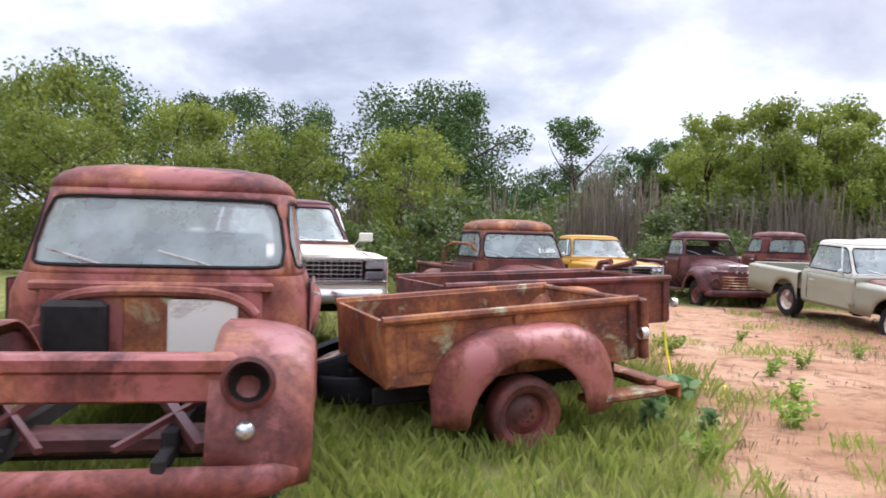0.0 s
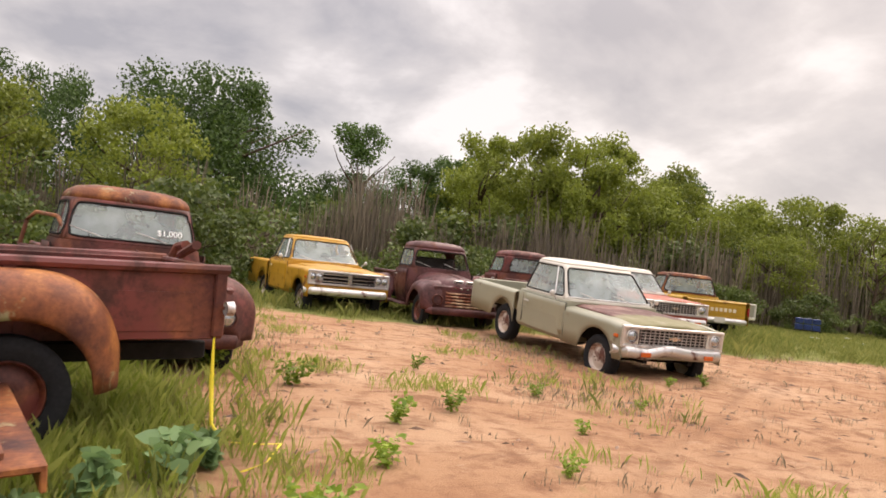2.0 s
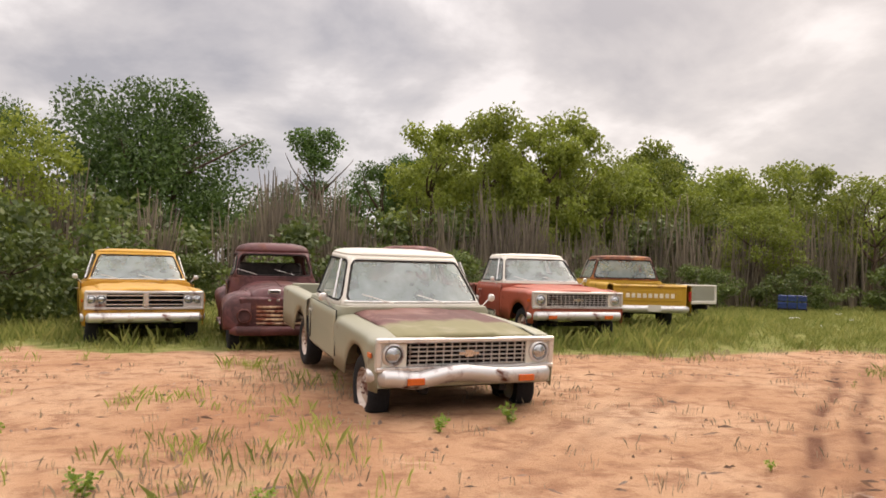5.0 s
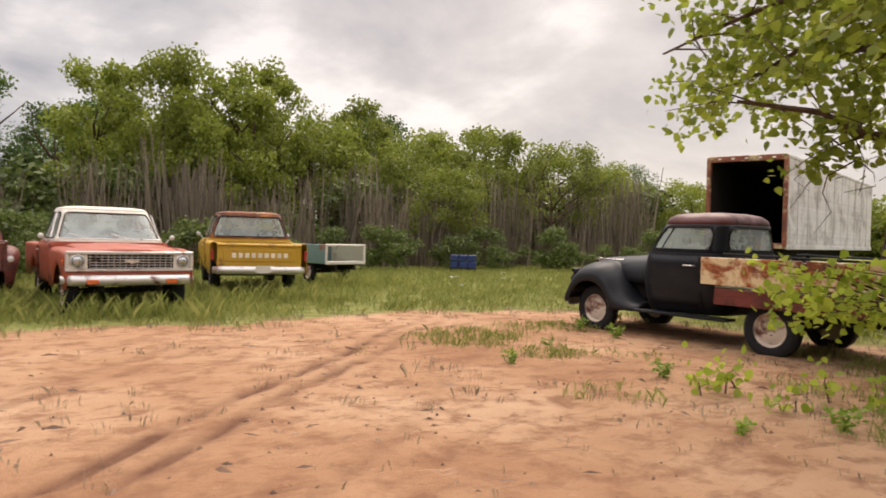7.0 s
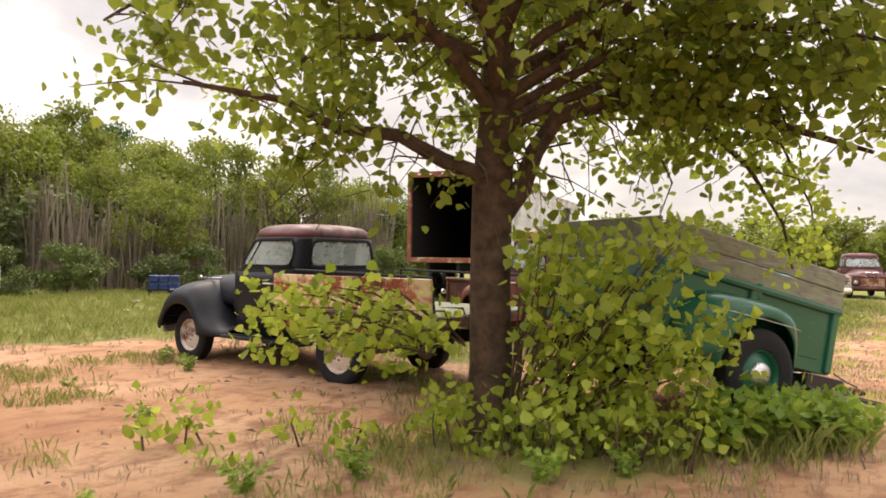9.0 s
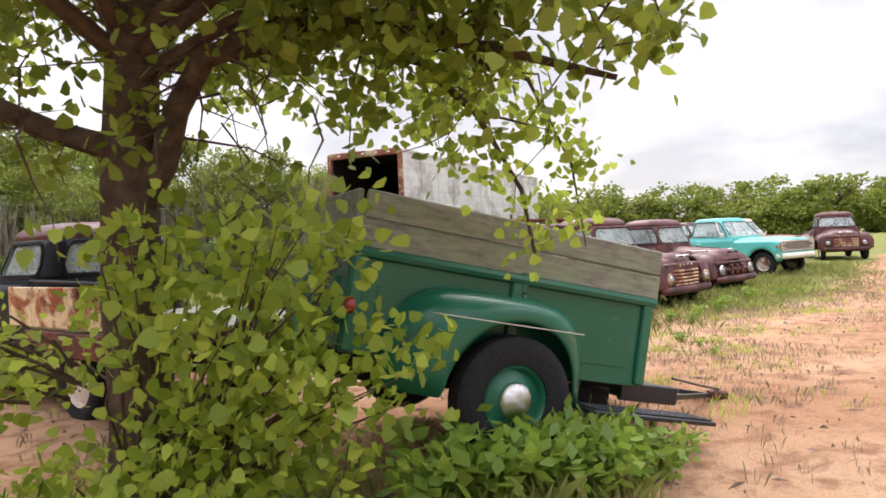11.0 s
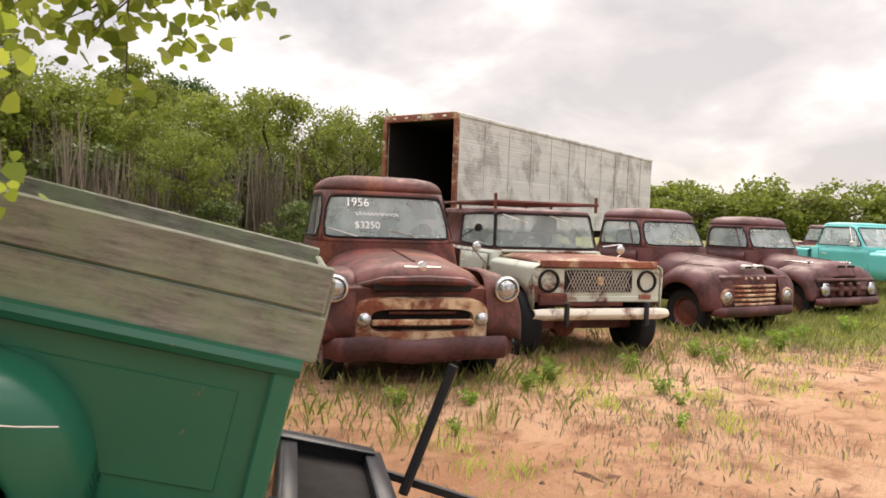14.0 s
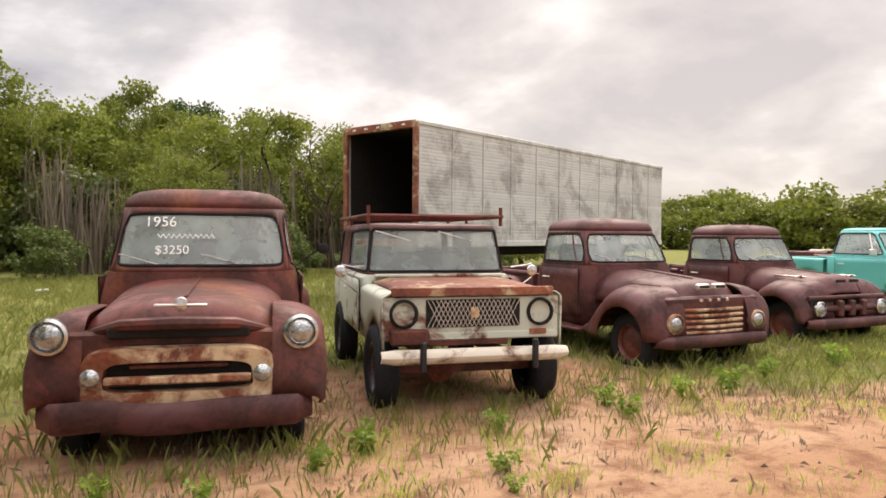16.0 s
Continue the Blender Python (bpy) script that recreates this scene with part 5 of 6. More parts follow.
for kind, mat, h, w, r, leaves, size, lift, clumps, tight, lab in (
        ("oak", LEAF_OAK, 13.5, 13.0, 0.32, 21000, 0.27, 0.14, 44, 0.36, "broad dark green oak at the wood's edge"),
        ("slim", LEAF_OAK, 10.5, 5.5, 0.18, 7000, 0.21, 0.10, 22, 0.36, "slim dark green tree at the wood's edge"),
        ("willow", LEAF_WILLOW, 8.0, 7.0, 0.16, 11500, 0.20, 0.05, 70, 0.30, "yellowish green willow behind the reeds"),
        ("tall_willow", LEAF_WILLOW, 9.0, 6.0, 0.2, 10500, 0.20, 0.24, 50, 0.29, "tall feathery willow with bare lower trunk"),
        ("bush", LEAF_THICKET, 2.6, 3.4, 0.05, 2400, 0.17, 0.05, 20, 0.36, "low green thicket bush"),
        ("far", LEAF_WILLOW, 7.0, 8.0, 0.2, 3200, 0.42, 0.04, 40, 0.34, "green tree in the far wood"),
        ("thin", LEAF_WILLOW, 7.5, 4.5, 0.12, 900, 0.16, 0.35, 26, 0.30, "thin half-bare tree against the sky")):
    vs = []
    for v in range(3):
        vs.append((crown_mesh(kind + "_crown", mat, 11 * v + len(kind), h, w, leaves, size, lift, clumps, tight), trunk_geo(v + 3 * len(kind), h, w, r, 7, kind == "thin")))
    made = []
    for cm, tg in vs:
        tm = bpy.data.meshes.new(kind + "_trunk")
        tm.from_pydata(tg.v, [], tg.f)
        tm.materials.append(BARK)
        tm.shade_smooth()
        made.append((cm, tm))
    KINDS[kind] = (made, h, lab)

tree_no = 0


def plant(kind, x, y, height, wide=1.0):
    global tree_no
    made, h, lab = KINDS[kind]
    cm, tm = made[tree_no % 3]
    tree_no += 1
    s = height / h
    t = thing("bush" if kind == "bush" else "tree", lab, "bush" if kind == "bush" else "tree", pose(x, y, -0.05, 0, 0, tree_no * 77 % 360) @ Matrix.Diagonal((s * wide, s * wide, s, 1)), "woodland edge")
    a, b = new("trunk", tm), new("crown", cm)
    a.parent = b.parent = t


# dark trees at the back
for x, y, h, w in ((-24, 56, 14, 1), (-14, 58, 12.5, 1), (-8, 57, 12.4, 0.7), (1, 55, 13, 1), (4.5, 53, 12, 1.0), (13, 58, 8, 1.0), (19, 57, 8.5, 1), (25, 58, 9, 1), (33, 58, 9, 1), (42, 56, 8.5, 1), (-36, 50, 13, 1), (52, 50, 8, 1), (62, 44, 8, 1)):
    plant("oak", x, y, h, w)
for x, y, h in ((14, 54, 11), (17.5, 48, 8.6), (20, 50, 9.6), (36, 44, 9.5), (24, 52, 9)):
    plant("slim", x, y, h)
# willows nearer
for x, y, h in ((-14, 28, 7.6), (-9.5, 31, 7), (-5, 29, 5.8), (0.2, 29.5, 5.9), (-18, 24, 8), (-11, 22, 5), (-7, 24, 4.4), (-22, 32, 8), (29, 39, 7.6), (33.5, 36, 7.2), (36, 33, 7.4), (40, 31, 6.6), (45, 32, 6), (25, 40, 7), (31, 34, 5.4), (38, 38, 6.6), (50, 34, 5.5), (30.5, 29.5, 4.6)):
    plant("willow", x, y, h)
for x, y, h in ((34, 46, 8.4), (40, 43, 7.6), (46, 41, 7.0), (28, 47, 8.4), (53, 39, 6.6), (22, 46, 8.4), (48, 28, 5.0)):
    plant("willow", x, y, h, 1.2)
for x, y, h in ((19.5, 36, 9.2), (21.5, 35, 8.8), (23.5, 36, 9.6), (17.5, 38, 8.6), (26.5, 38, 8.0), (32, 40, 9.2)):
    plant("tall_willow", x, y, h, 0.9)
for x, y, h in ((35, 41, 8.2), (38.5, 42, 7.6), (33, 45, 8.6), (42, 38, 7.0), (26, 36, 8), (47, 36, 6.4), (37, 29, 6.4)):
    plant("thin", x, y, h)
# the far wood past the field
for k in range(38):
    u = k / 37
    plant("far", 88 + 44 * u + 4 * math.sin(k * 2.3), 74 - 84 * u, 6.4 + 1.3 * math.sin(k * 1.7), 1.3)
for k in range(14):
    plant("oak", -40 - 3 * math.sin(k), 40 - 8 * k, 11 + math.sin(k * 2), 1)
# dark understorey behind the reeds
for k in range(30):
    u = k / 29
    plant("bush", -14 + 62 * u + 0.8 * math.sin(k * 2.7), 34.5 + 2.2 * math.sin(3.0 * u) - 3.5 * u + 1.0 * math.sin(k * 1.3), 3.2 + 0.9 * math.sin(k * 4.1), 1.25)
# thicket in front of the reeds
for k in range(46):
    u = k / 45
    plant("bush", -16 + 56 * u + 0.7 * math.sin(k * 3.1), 24.6 + 2.6 * math.sin(3.0 * u) + 0.9 * math.sin(k * 1.9) - 2.6 * smoothstep(0.8, 1, u), 1.0 + 0.8 * (math.sin(k * 5.3)) ** 2)
for x, y, h in ((2.4, 20.5, 1.9), (0.6, 19, 2.2), (-1.5, 17, 1.8), (-3.4, 14, 1.6), (7.9, 21.5, 1.7), (11.5, 23.5, 2.0), (14, 24, 1.8), (9.4, 23.2, 2.6), (1.4, 23, 2.8), (-6, 17, 2.4), (3.6, 23, 2.4)):
    plant("bush", x, y, h)


def reeds():
    rng = np.random.default_rng(5)
    n = 13000
    u = rng.uniform(0, 1, n)
    x = -10 + 52 * u
    y = 27.0 + 3.0 * np.sin(3.0 * u) - 1.5 * u + rng.uniform(0, 5.5, n)
    dens = np.sin(x * 1.7) + np.sin(x * 0.61 + 2) + rng.uniform(-1.4, 1.4, n)
    keep = dens > 0.1
    x, y = x[keep], y[keep]
    n = len(x)
    h = rng.uniform(2.2, 4.6, n) * (0.85 + 0.2 * np.sin(x * 0.8) + 0.14 * np.sin(x * 2.9 + 1))
    lx, ly = rng.normal(0, 0.10, n) * h, rng.normal(0, 0.08, n) * h
    w = rng.uniform(0.014, 0.036, n)
    a = rng.uniform(0, math.pi, n)
    dx, dy = np.cos(a) * w, np.sin(a) * w
    z0 = np.zeros(n)
    v = np.stack([np.stack([x - dx, y - dy, z0], 1), np.stack([x + dx, y + dy, z0], 1), np.stack([x + lx + dx * 0.6, y + ly + dy * 0.6, h], 1), np.stack([x + lx - dx * 0.6, y + ly - dy * 0.6, h], 1)], 1).reshape(-1, 3)
    tagged(new("reeds", quads_mesh("reeds", v, REED)), "tall dry grey-brown reed stalks", "reeds", kind="stuff")


def blades(name, label, seed, count, hmin, hmax, mat, region, chance, per=9, spread=0.09):
    """Tufts of narrow blades where chance(x, y) allows."""
    rng = np.random.default_rng(seed)
    x0, x1, y0, y1 = region
    px, py = [], []
    for x, y in zip(rng.uniform(x0, x1, count), rng.uniform(y0, y1, count)):
        if rng.uniform() < chance(x, y):
            px.append(x)
            py.append(y)
    n = len(px) * per
    cx, cy = np.repeat(px, per), np.repeat(py, per)
    cx, cy = cx + rng.normal(0, spread, n), cy + rng.normal(0, spread, n)
    tall = np.repeat(rng.uniform(0.6, 1.3, len(px)), per)
    h = rng.uniform(hmin, hmax, n) * tall
    a = rng.uniform(0, 2 * math.pi, n)
    w = rng.uniform(0.0014, 0.0036, n)
    dx, dy = np.cos(a) * w, np.sin(a) * w
    bx, by = rng.normal(0, 0.35, n) * h, rng.normal(0, 0.35, n) * h
    z = np.full(n, -0.03)
    v = np.stack([np.stack([cx - dx, cy - dy, z], 1), np.stack([cx + dx, cy + dy, z], 1), np.stack([cx + bx * 0.4 + dx * 0.8, cy + by * 0.4 + dy * 0.8, h * 0.6], 1), np.stack([cx + bx, cy + by, h], 1)], 1).reshape(-1, 3)
    tagged(new(name, quads_mesh(name, v, mat)), label, "grass", kind="stuff")


reeds()
blades("meadow_grass", "short green grass round the trucks", 1, 42000, 0.06, 0.17, GRASS, (-7, 44, 0.5, 27), lambda x, y: grass_cover(x, y) ** 1.5 * 0.55, 11)
blades("foreground_grass", "long green grass under the rusty beds", 2, 9000, 0.05, 0.20, GRASS_FRESH, (-3.5, 3.2, 1.6, 8.5), lambda x, y: grass_cover(x, y) ** 2 * 0.55 * (0.25 + 0.75 * smoothstep(-0.2, 0.3, fbm(x + 2, y + 4, 1.3))), 16, 0.06)
blades("sand_tufts", "small green and straw tufts on the open sand", 9, 16000, 0.03, 0.12, GRASS_FRESH, (2.2, 10, 2.5, 14.5), lambda x, y: 0.30 * smoothstep(0.10, 0.42, fbm(x + 3, y + 5, 0.9)) * smoothstep(8.0, 5.5, x), 8, 0.06)
blades("row_tufts", "small green tufts on the sand before the row", 10, 12000, 0.02, 0.075, GRASS_FRESH, (21, 34, 1.5, 5.5), lambda x, y: 0.26 * smoothstep(0.0, 0.4, fbm(x + 3, y + 5, 1.1)) * smoothstep(1.6, 4.2, y), 9, 0.07)
blades("dry_grass", "straw-coloured grass on the sand", 3, 26000, 0.02, 0.07, DRY, (-1, 40, 0.5, 14), lambda x, y: min(0.5, 0.05 + grass_cover(x, y) * (1 - grass_cover(x, y)) * 1.6), 7, 0.06)
blades("tall_grass", "tall green grass round the parked trucks", 6, 9000, 0.12, 0.36, GRASS, (2.5, 22, 12.8, 20), lambda x, y: grass_cover(x, y) ** 2 * 0.5 * max(math.exp(-(((x - a) / 1.3) ** 2 + ((y - b) / 0.9) ** 2)) for a, b in ((12.9, 15.0), (10.8, 16.4), (15.9, 16.8), (19.6, 19.9), (13.2, 16.5), (4.6, 17.5), (9, 16), (11.8, 16.5))), 11)
blades("row_grass", "green grass at the feet of the parked row", 7, 5000, 0.05, 0.16, GRASS, (21, 36, 4.0, 8), lambda x, y: 0.22 * math.exp(-((y - 5.3) / 0.8) ** 2), 9)
blades("shade_grass", "thin straw and green grass round the tree", 11, 9000, 0.03, 0.10, GRASS, (14, 19.6, 3.2, 11.5), lambda x, y: 0.35 * smoothstep(-0.15, 0.4, fbm(x + 1, y + 8, 0.8)) * smoothstep(14.0, 16.5, x), 9, 0.07)
blades("row_straw", "straw-coloured grass before the parked row", 12, 11000, 0.015, 0.055, DRY, (20.5, 34, 1.2, 6.0), lambda x, y: 0.4 * smoothstep(-0.2, 0.4, fbm(x + 7, y + 2, 0.9)) * smoothstep(1.2, 3.6, y), 8, 0.07)
blades("bed_trailer_grass", "green weeds round the bed trailer's wheel", 4, 1100, 0.10, 0.24, GRASS, (18.0, 20.3, 2.6, 4.2), lambda x, y: 0.9 * math.exp(-(((x - 19.2) / 0.6) ** 2 + ((y - 3.25) / 0.3) ** 2)), 10)


def weed_mesh(seed, h, size, count, mat):
    rng = np.random.default_rng(seed)
    pts = []
    for s in range(7):
        a, L = rng.uniform(0, 6.28), rng.uniform(0.15, 0.55) * h
        for q in np.linspace(0.15, 1, max(3, count // 7)):
            pts.append((math.cos(a) * L * q + rng.normal(0, 0.02), math.sin(a) * L * q + rng.normal(0, 0.02), h * q * rng.uniform(0.75, 1)))
    return quads_mesh("weed", heart_leaves(np.array(pts), size, rng, -0.1), mat, 6) if mat is LEAF_PALE else quads_mesh("weed", leaf_quads(np.array(pts), size, rng, 0.55, -0.1), mat)


WEEDS = [weed_mesh(k, 0.32, 0.07, 140, LEAF_WEED) for k in range(4)]
VINES = [weed_mesh(20 + k, 0.30, 0.085, 84, LEAF_PALE) for k in range(2)]


def weed(x, y, s=1.0, vine=False):
    k = int(abs(x * 7 + y * 13)) % 4
    ob = new("weed", VINES[k % 2] if vine else WEEDS[k])
    ob.matrix_world = pose(x, y, -0.02, 0, 0, (x * 131 + y * 57) % 360) @ Matrix.Diagonal((s * 0.95, s * 0.95, s * 0.7, 1))
    tagged(ob, "pale broad-leaved weed in the grass" if vine else "leafy green weed on the sandy ground", "weed", "weeds", "stuff")


# weeds by the rusty beds
for x, y, s in ((2.6, 4.6, 1.1), (3.2, 5.6, 0.9), (3.6, 6.8, 1.0), (4.3, 7.3, 0.9), (3.0, 8.2, 1.2), (4.7, 9.6, 0.8), (4.4, 5.4, 0.7), (5.6, 8.1, 0.7), (5.2, 6.5, 0.6), (2.2, 8.8, 1.2), (1.4, 3.6, 1), (6.6, 7.6, 0.5), (10.2, 7.5, 0.3), (9.0, 9.4, 0.7), (8.2, 9.2, 0.6)):
    weed(x, y, s)
# weeds round the tree and the bed trailer
for x, y, s in ((15.4, 9.0, 0.7), (16.2, 7.6, 0.8), (16.6, 9.6, 0.6), (14.8, 6.0, 0.6), (14.9, 4.1, 0.9), (15.6, 5.6, 0.9), (18.1, 9.7, 0.9), (18.3, 10.6, 0.9), (19.0, 3.2, 1.2), (19.5, 2.95, 1.2), (18.7, 3.4, 1.3), (19.9, 2.8, 1.0), (19.2, 2.9, 1.1), (16.9, 4.3, 1), (17.3, 3.9, 0.9), (19.25, 2.85, 1.5), (19.0, 3.0, 1.8), (18.75, 3.22, 1.8), (18.58, 3.42, 1.7), (18.88, 2.95, 1.5), (19.5, 2.75, 1.3), (16.2, 5.2, 1.0)):
    weed(x, y, s)
# tall weeds at the bed trailer's wheel
for k in range(8):
    weed(18.22 + 0.135 * k, 3.62 - 0.085 * k + 0.05 * math.sin(k * 2.2), 1.7 + 0.6 * math.sin(k * 1.7) ** 2)
# weeds before the row
for x, y, s in ((24.6, 4.2, 0.7), (24.4, 3.9, 0.5), (26.4, 4.6, 0.9), (23.6, 4.95, 0.8), (24.1, 5.1, 1.0), (27.5, 4.8, 0.9), (28.0, 4.6, 1.2), (25.2, 4.9, 0.8), (22.4, 5.2, 0.7), (22.9, 4.9, 0.6), (22.3, 4.4, 0.5), (30.4, 4.6, 1.2), (31.2, 4.2, 1.0), (29.0, 4.8, 1.0), (23.8, 3.6, 0.5), (26.6, 5.0, 0.9), (21.9, 8.6, 1.4)):
    weed(x, y, s)
for x, y, s in ((1.55, 5.0, 1.2), (1.9, 5.35, 1.3), (1.3, 4.5, 1.1), (1.75, 4.4, 0.9), (2.15, 5.6, 1.0), (-0.3, 8.6, 1.5), (0.8, 9.4, 1.3)):
    weed(x, y, s, True)


def leaf_part(name, places, per, spread, size, droop, seed, parent):
    """Clusters of broad leaves round the given places."""
    r2 = np.random.default_rng(seed)
    base = np.array([tuple(p) for p in places])
    pts = np.repeat(base, per, axis=0) + r2.normal(0, spread, (len(base) * per, 3)) * np.array([1, 1, 0.8])
    ob = new(name, quads_mesh(name, heart_leaves(pts, size, r2, droop), LEAF_COTTON, 6))
    ob.parent = parent
    return ob


# where the bed trailer stands
GB = heading(19.46, 4.27, 0.86, -0.5, 0.12, -12.5)


def cottonwood(x, y):
    """The leafy tree beside the path: forked trunk, crooked limbs, twigs with leaves, and low boughs at its foot."""
    rng = random.Random(41)
    t = thing("tree", "cottonwood with furrowed trunk and drooping leafy branches", "tree", pose(x, y, -0.05))
    side, fore = Vector((0.57, -0.82, 0)), Vector((-0.82, -0.57, 0))
    trunk = [(0.02, -0.02, 0), (0.01, 0, 0.18), (0.0, 0, 0.6), (-0.03, 0.0, 1.2), (0.02, 0.02, 2.0), (0.08, 0.0, 3.0), (0.03, 0.06, 4.2), (0.12, 0, 5.4), (0.05, 0.1, 6.6)]
    part("trunk", Geo().tube(trunk, [0.27, 0.21, 0.175, 0.165, 0.165, 0.14, 0.10, 0.07, 0.03], 16), BARK, t)
    # the fork: it leaves the trunk low, climbs, then bends out level
    fork = [side * a + fore * b + Vector((0, 0, z)) for a, b, z in ((0.05, 0.02, 1.75), (0.22, 0.05, 2.0), (0.32, 0.08, 2.3), (0.50, 0.1, 2.58), (0.95, 0.15, 2.72), (1.5, 0.3, 2.66), (2.1, 0.5, 2.45), (2.7, 0.6, 2.25))]
    limbs = [(fork, [0.085, 0.08, 0.075, 0.07, 0.06, 0.045, 0.03, 0.015], True)]
    low_left = [side * a + fore * b + Vector((0, 0, z)) for a, b, z in ((-0.05, 0, 2.1), (-0.4, 0.1, 2.22), (-0.75, 0.2, 2.40), (-1.2, 0.3, 2.42), (-1.6, 0.5, 2.6), (-2.3, 0.6, 2.7))]
    limbs.append((low_left, [0.075, 0.065, 0.055, 0.042, 0.03, 0.015], True))
    for ex, ey, ez in ((1.0, -2.8, 2.6), (0.55, -3.0, 2.75), (0.2, -2.7, 3.1)):
        end = Vector((ex, ey, ez))
        root = Vector((0.04, 0, ez - 0.15))
        pts = [root.lerp(end, q / 6) + Vector((0.05 * math.sin(q * 2.0 + ez * 9), 0, 0.45 * math.sin(math.pi * q / 6))) for q in range(7)]
        limbs.append((pts, [0.05 * (1 - 0.14 * q) for q in range(7)], True))
    # higher limbs all round
    for k in range(34):
        z = 2.5 + 3.4 * (k / 33) ** 1.1
        a = 2.4 * k + rng.uniform(-0.3, 0.3)
        toward = math.cos(a) * side.x + math.sin(a) * side.y
        L = (3.5 if toward > 0.3 else 3.0) * (1 - 0.35 * (z - 2.5) / 3.4) * rng.uniform(0.8, 1.15)
        rise = rng.uniform(0.5, 1.3)
        pts = []
        for q in range(7):
            u = q / 6
            b = a + 0.4 * math.sin(u * 2.6 + z * 3)
            pts.append(Vector((math.cos(b) * L * u, math.sin(b) * L * u, z + rise * math.sin(u * 2.4) - 0.05 * u * u * L + 0.06 * math.sin(q * 2.1 + k))))
        limbs.append((pts, [0.055 * (1 - 0.14 * q) * (1.15 if z < 3.4 else 0.75) for q in range(7)], False))
    tips = []
    for pts, rad, low in limbs:
        g = Geo().tube(pts, rad, 8)
        for q in range(2, len(pts)):
            for _ in range(6):
                d = Vector((rng.gauss(0, 1), rng.gauss(0, 1), rng.gauss(-0.1, 0.7))).normalized() * rng.uniform(0.35, 0.95)
                p = pts[q - 1].lerp(pts[q], rng.random())
                end = p + d + Vector((0, 0, -0.12))
                r = math.hypot(end.x, end.y)
                floor_z = 1.75 + 0.17 * max(0.0, r - 0.8)
                if end.z < floor_z:
                    continue
                mid = p.lerp(end, 0.5) + Vector((rng.gauss(0, 0.05), rng.gauss(0, 0.05), 0.05))
                g.tube([p, mid, end], [0.010, 0.006, 0.003], 4)
                fork_end = mid + Vector((rng.gauss(0, 0.2), rng.gauss(0, 0.2), rng.gauss(-0.05, 0.15)))
                g.tube([mid, fork_end], [0.005, 0.002], 4)
                for e3 in (p.lerp(end, 0.55), p.lerp(end, 0.8), end, fork_end):
                    near = math.hypot(e3.x, e3.y)
                    if near < 1.1 and rng.random() > 0.22:
                        continue
                    if e3.z > floor_z:
                        tips.append(e3)
        part("limb", g, BARK, t)
    leaf_part("leaves", tips, 9, 0.10, 0.085, 0.6, 8, t)
    # bare hanging twigs in the shade under the crown
    for k in range(16):
        a = rng.uniform(-1.7, 2.4)
        p = side * a + fore * rng.uniform(-0.4, 0.7) + Vector((0, 0, rng.uniform(2.1, 2.6)))
        path = [p]
        for q in range(4):
            path.append(path[-1] + Vector((rng.gauss(0, 0.14), rng.gauss(0, 0.14), -rng.uniform(0.05, 0.22))))
        part("twig", Geo().tube(path, [0.009, 0.007, 0.005, 0.004, 0.002], 4), BARK, t)
    # low boughs: a tall mass before the bed trailer, a thin one before the flatbed, sprouts at the foot
    sp = []
    g = Geo()
    back = (GB.inverted() @ t.matrix_world)
    for a0, a1, z0, z1, d0, d1, count in ((0.25, 1.75, 0.15, 1.70, 0.0, 1.0, 96), (-1.9, -0.35, 0.60, 1.25, -0.2, 0.6, 30), (-2.6, -0.7, 0.08, 0.30, 0.2, 1.0, 7), (-0.5, 0.8, 0.05, 0.40, 0.1, 0.6, 18), (0.5, 1.5, 0.05, 0.5, 0.4, 0.95, 9)):
        for _ in range(count):
            a, z, d = rng.uniform(a0, a1), z0 + (z1 - z0) * rng.random() ** 0.8, rng.uniform(d0, d1)
            if z > 1.2:
                a = a0 + (a - a0) * 0.75
            tip = side * a + fore * d + Vector((0, 0, z))
            q = back @ tip
            if abs(q.x) < 1.06 and abs(q.y) < 1.2 and q.z < 1.5:
                continue
            root = side * (a * 0.45) + fore * (d * 0.5) + Vector((0, 0, z * 0.3 if a > 0 else 0.35 + z * 0.5))
            if z < 0.6:     # sprouts stand in the soil
                root = side * (a * 0.97) + fore * d
            g.tube([root, root.lerp(tip, 0.5) + Vector((rng.gauss(0, 0.06), rng.gauss(0, 0.06), 0.08)), tip], [0.012, 0.008, 0.003], 4)
            sp += [tip, root.lerp(tip, 0.82), tip + Vector((rng.gauss(0, 0.09), rng.gauss(0, 0.09), rng.gauss(0, 0.08)))]
    part("undergrowth", g, BARK, t)
    leaf_part("low_leaves", sp, 8, 0.10, 0.08, 0.3, 9, t)
    # boughs that hang over the bed trailer
    g = Geo()
    hang = []
    for pts3 in ([(0.3, -0.3, 2.6), (0.9, -1.2, 2.75), (1.35, -1.9, 2.4), (1.46, -2.1, 1.9), (1.5, -2.15, 1.42)], [(0.9, -1.2, 2.75), (1.1, -1.7, 2.2), (1.13, -1.95, 1.75), (1.12, -2.02, 1.40)], [(0.9, -1.2, 2.75), (0.85, -1.7, 2.6), (0.9, -1.95, 2.35)]):
        pv = [Vector(p) for p in pts3]
        g.tube(pv, [0.03, 0.022, 0.014, 0.008, 0.004][:len(pv)], 5)
        for i in range(1, len(pv)):
            for w in spaced(0, 1, 5):
                if rng.random() < 0.75:
                    hang.append(pv[i - 1].lerp(pv[i], w) + Vector((rng.gauss(0, 0.09), rng.gauss(0, 0.09), rng.gauss(0, 0.06))))
    part("hanging_branch", g, BARK, t)
    leaf_part("hanging_leaves", hang, 30, 0.085, 0.056, 0.6, 10, t)


cottonwood(17.72, 5.2)


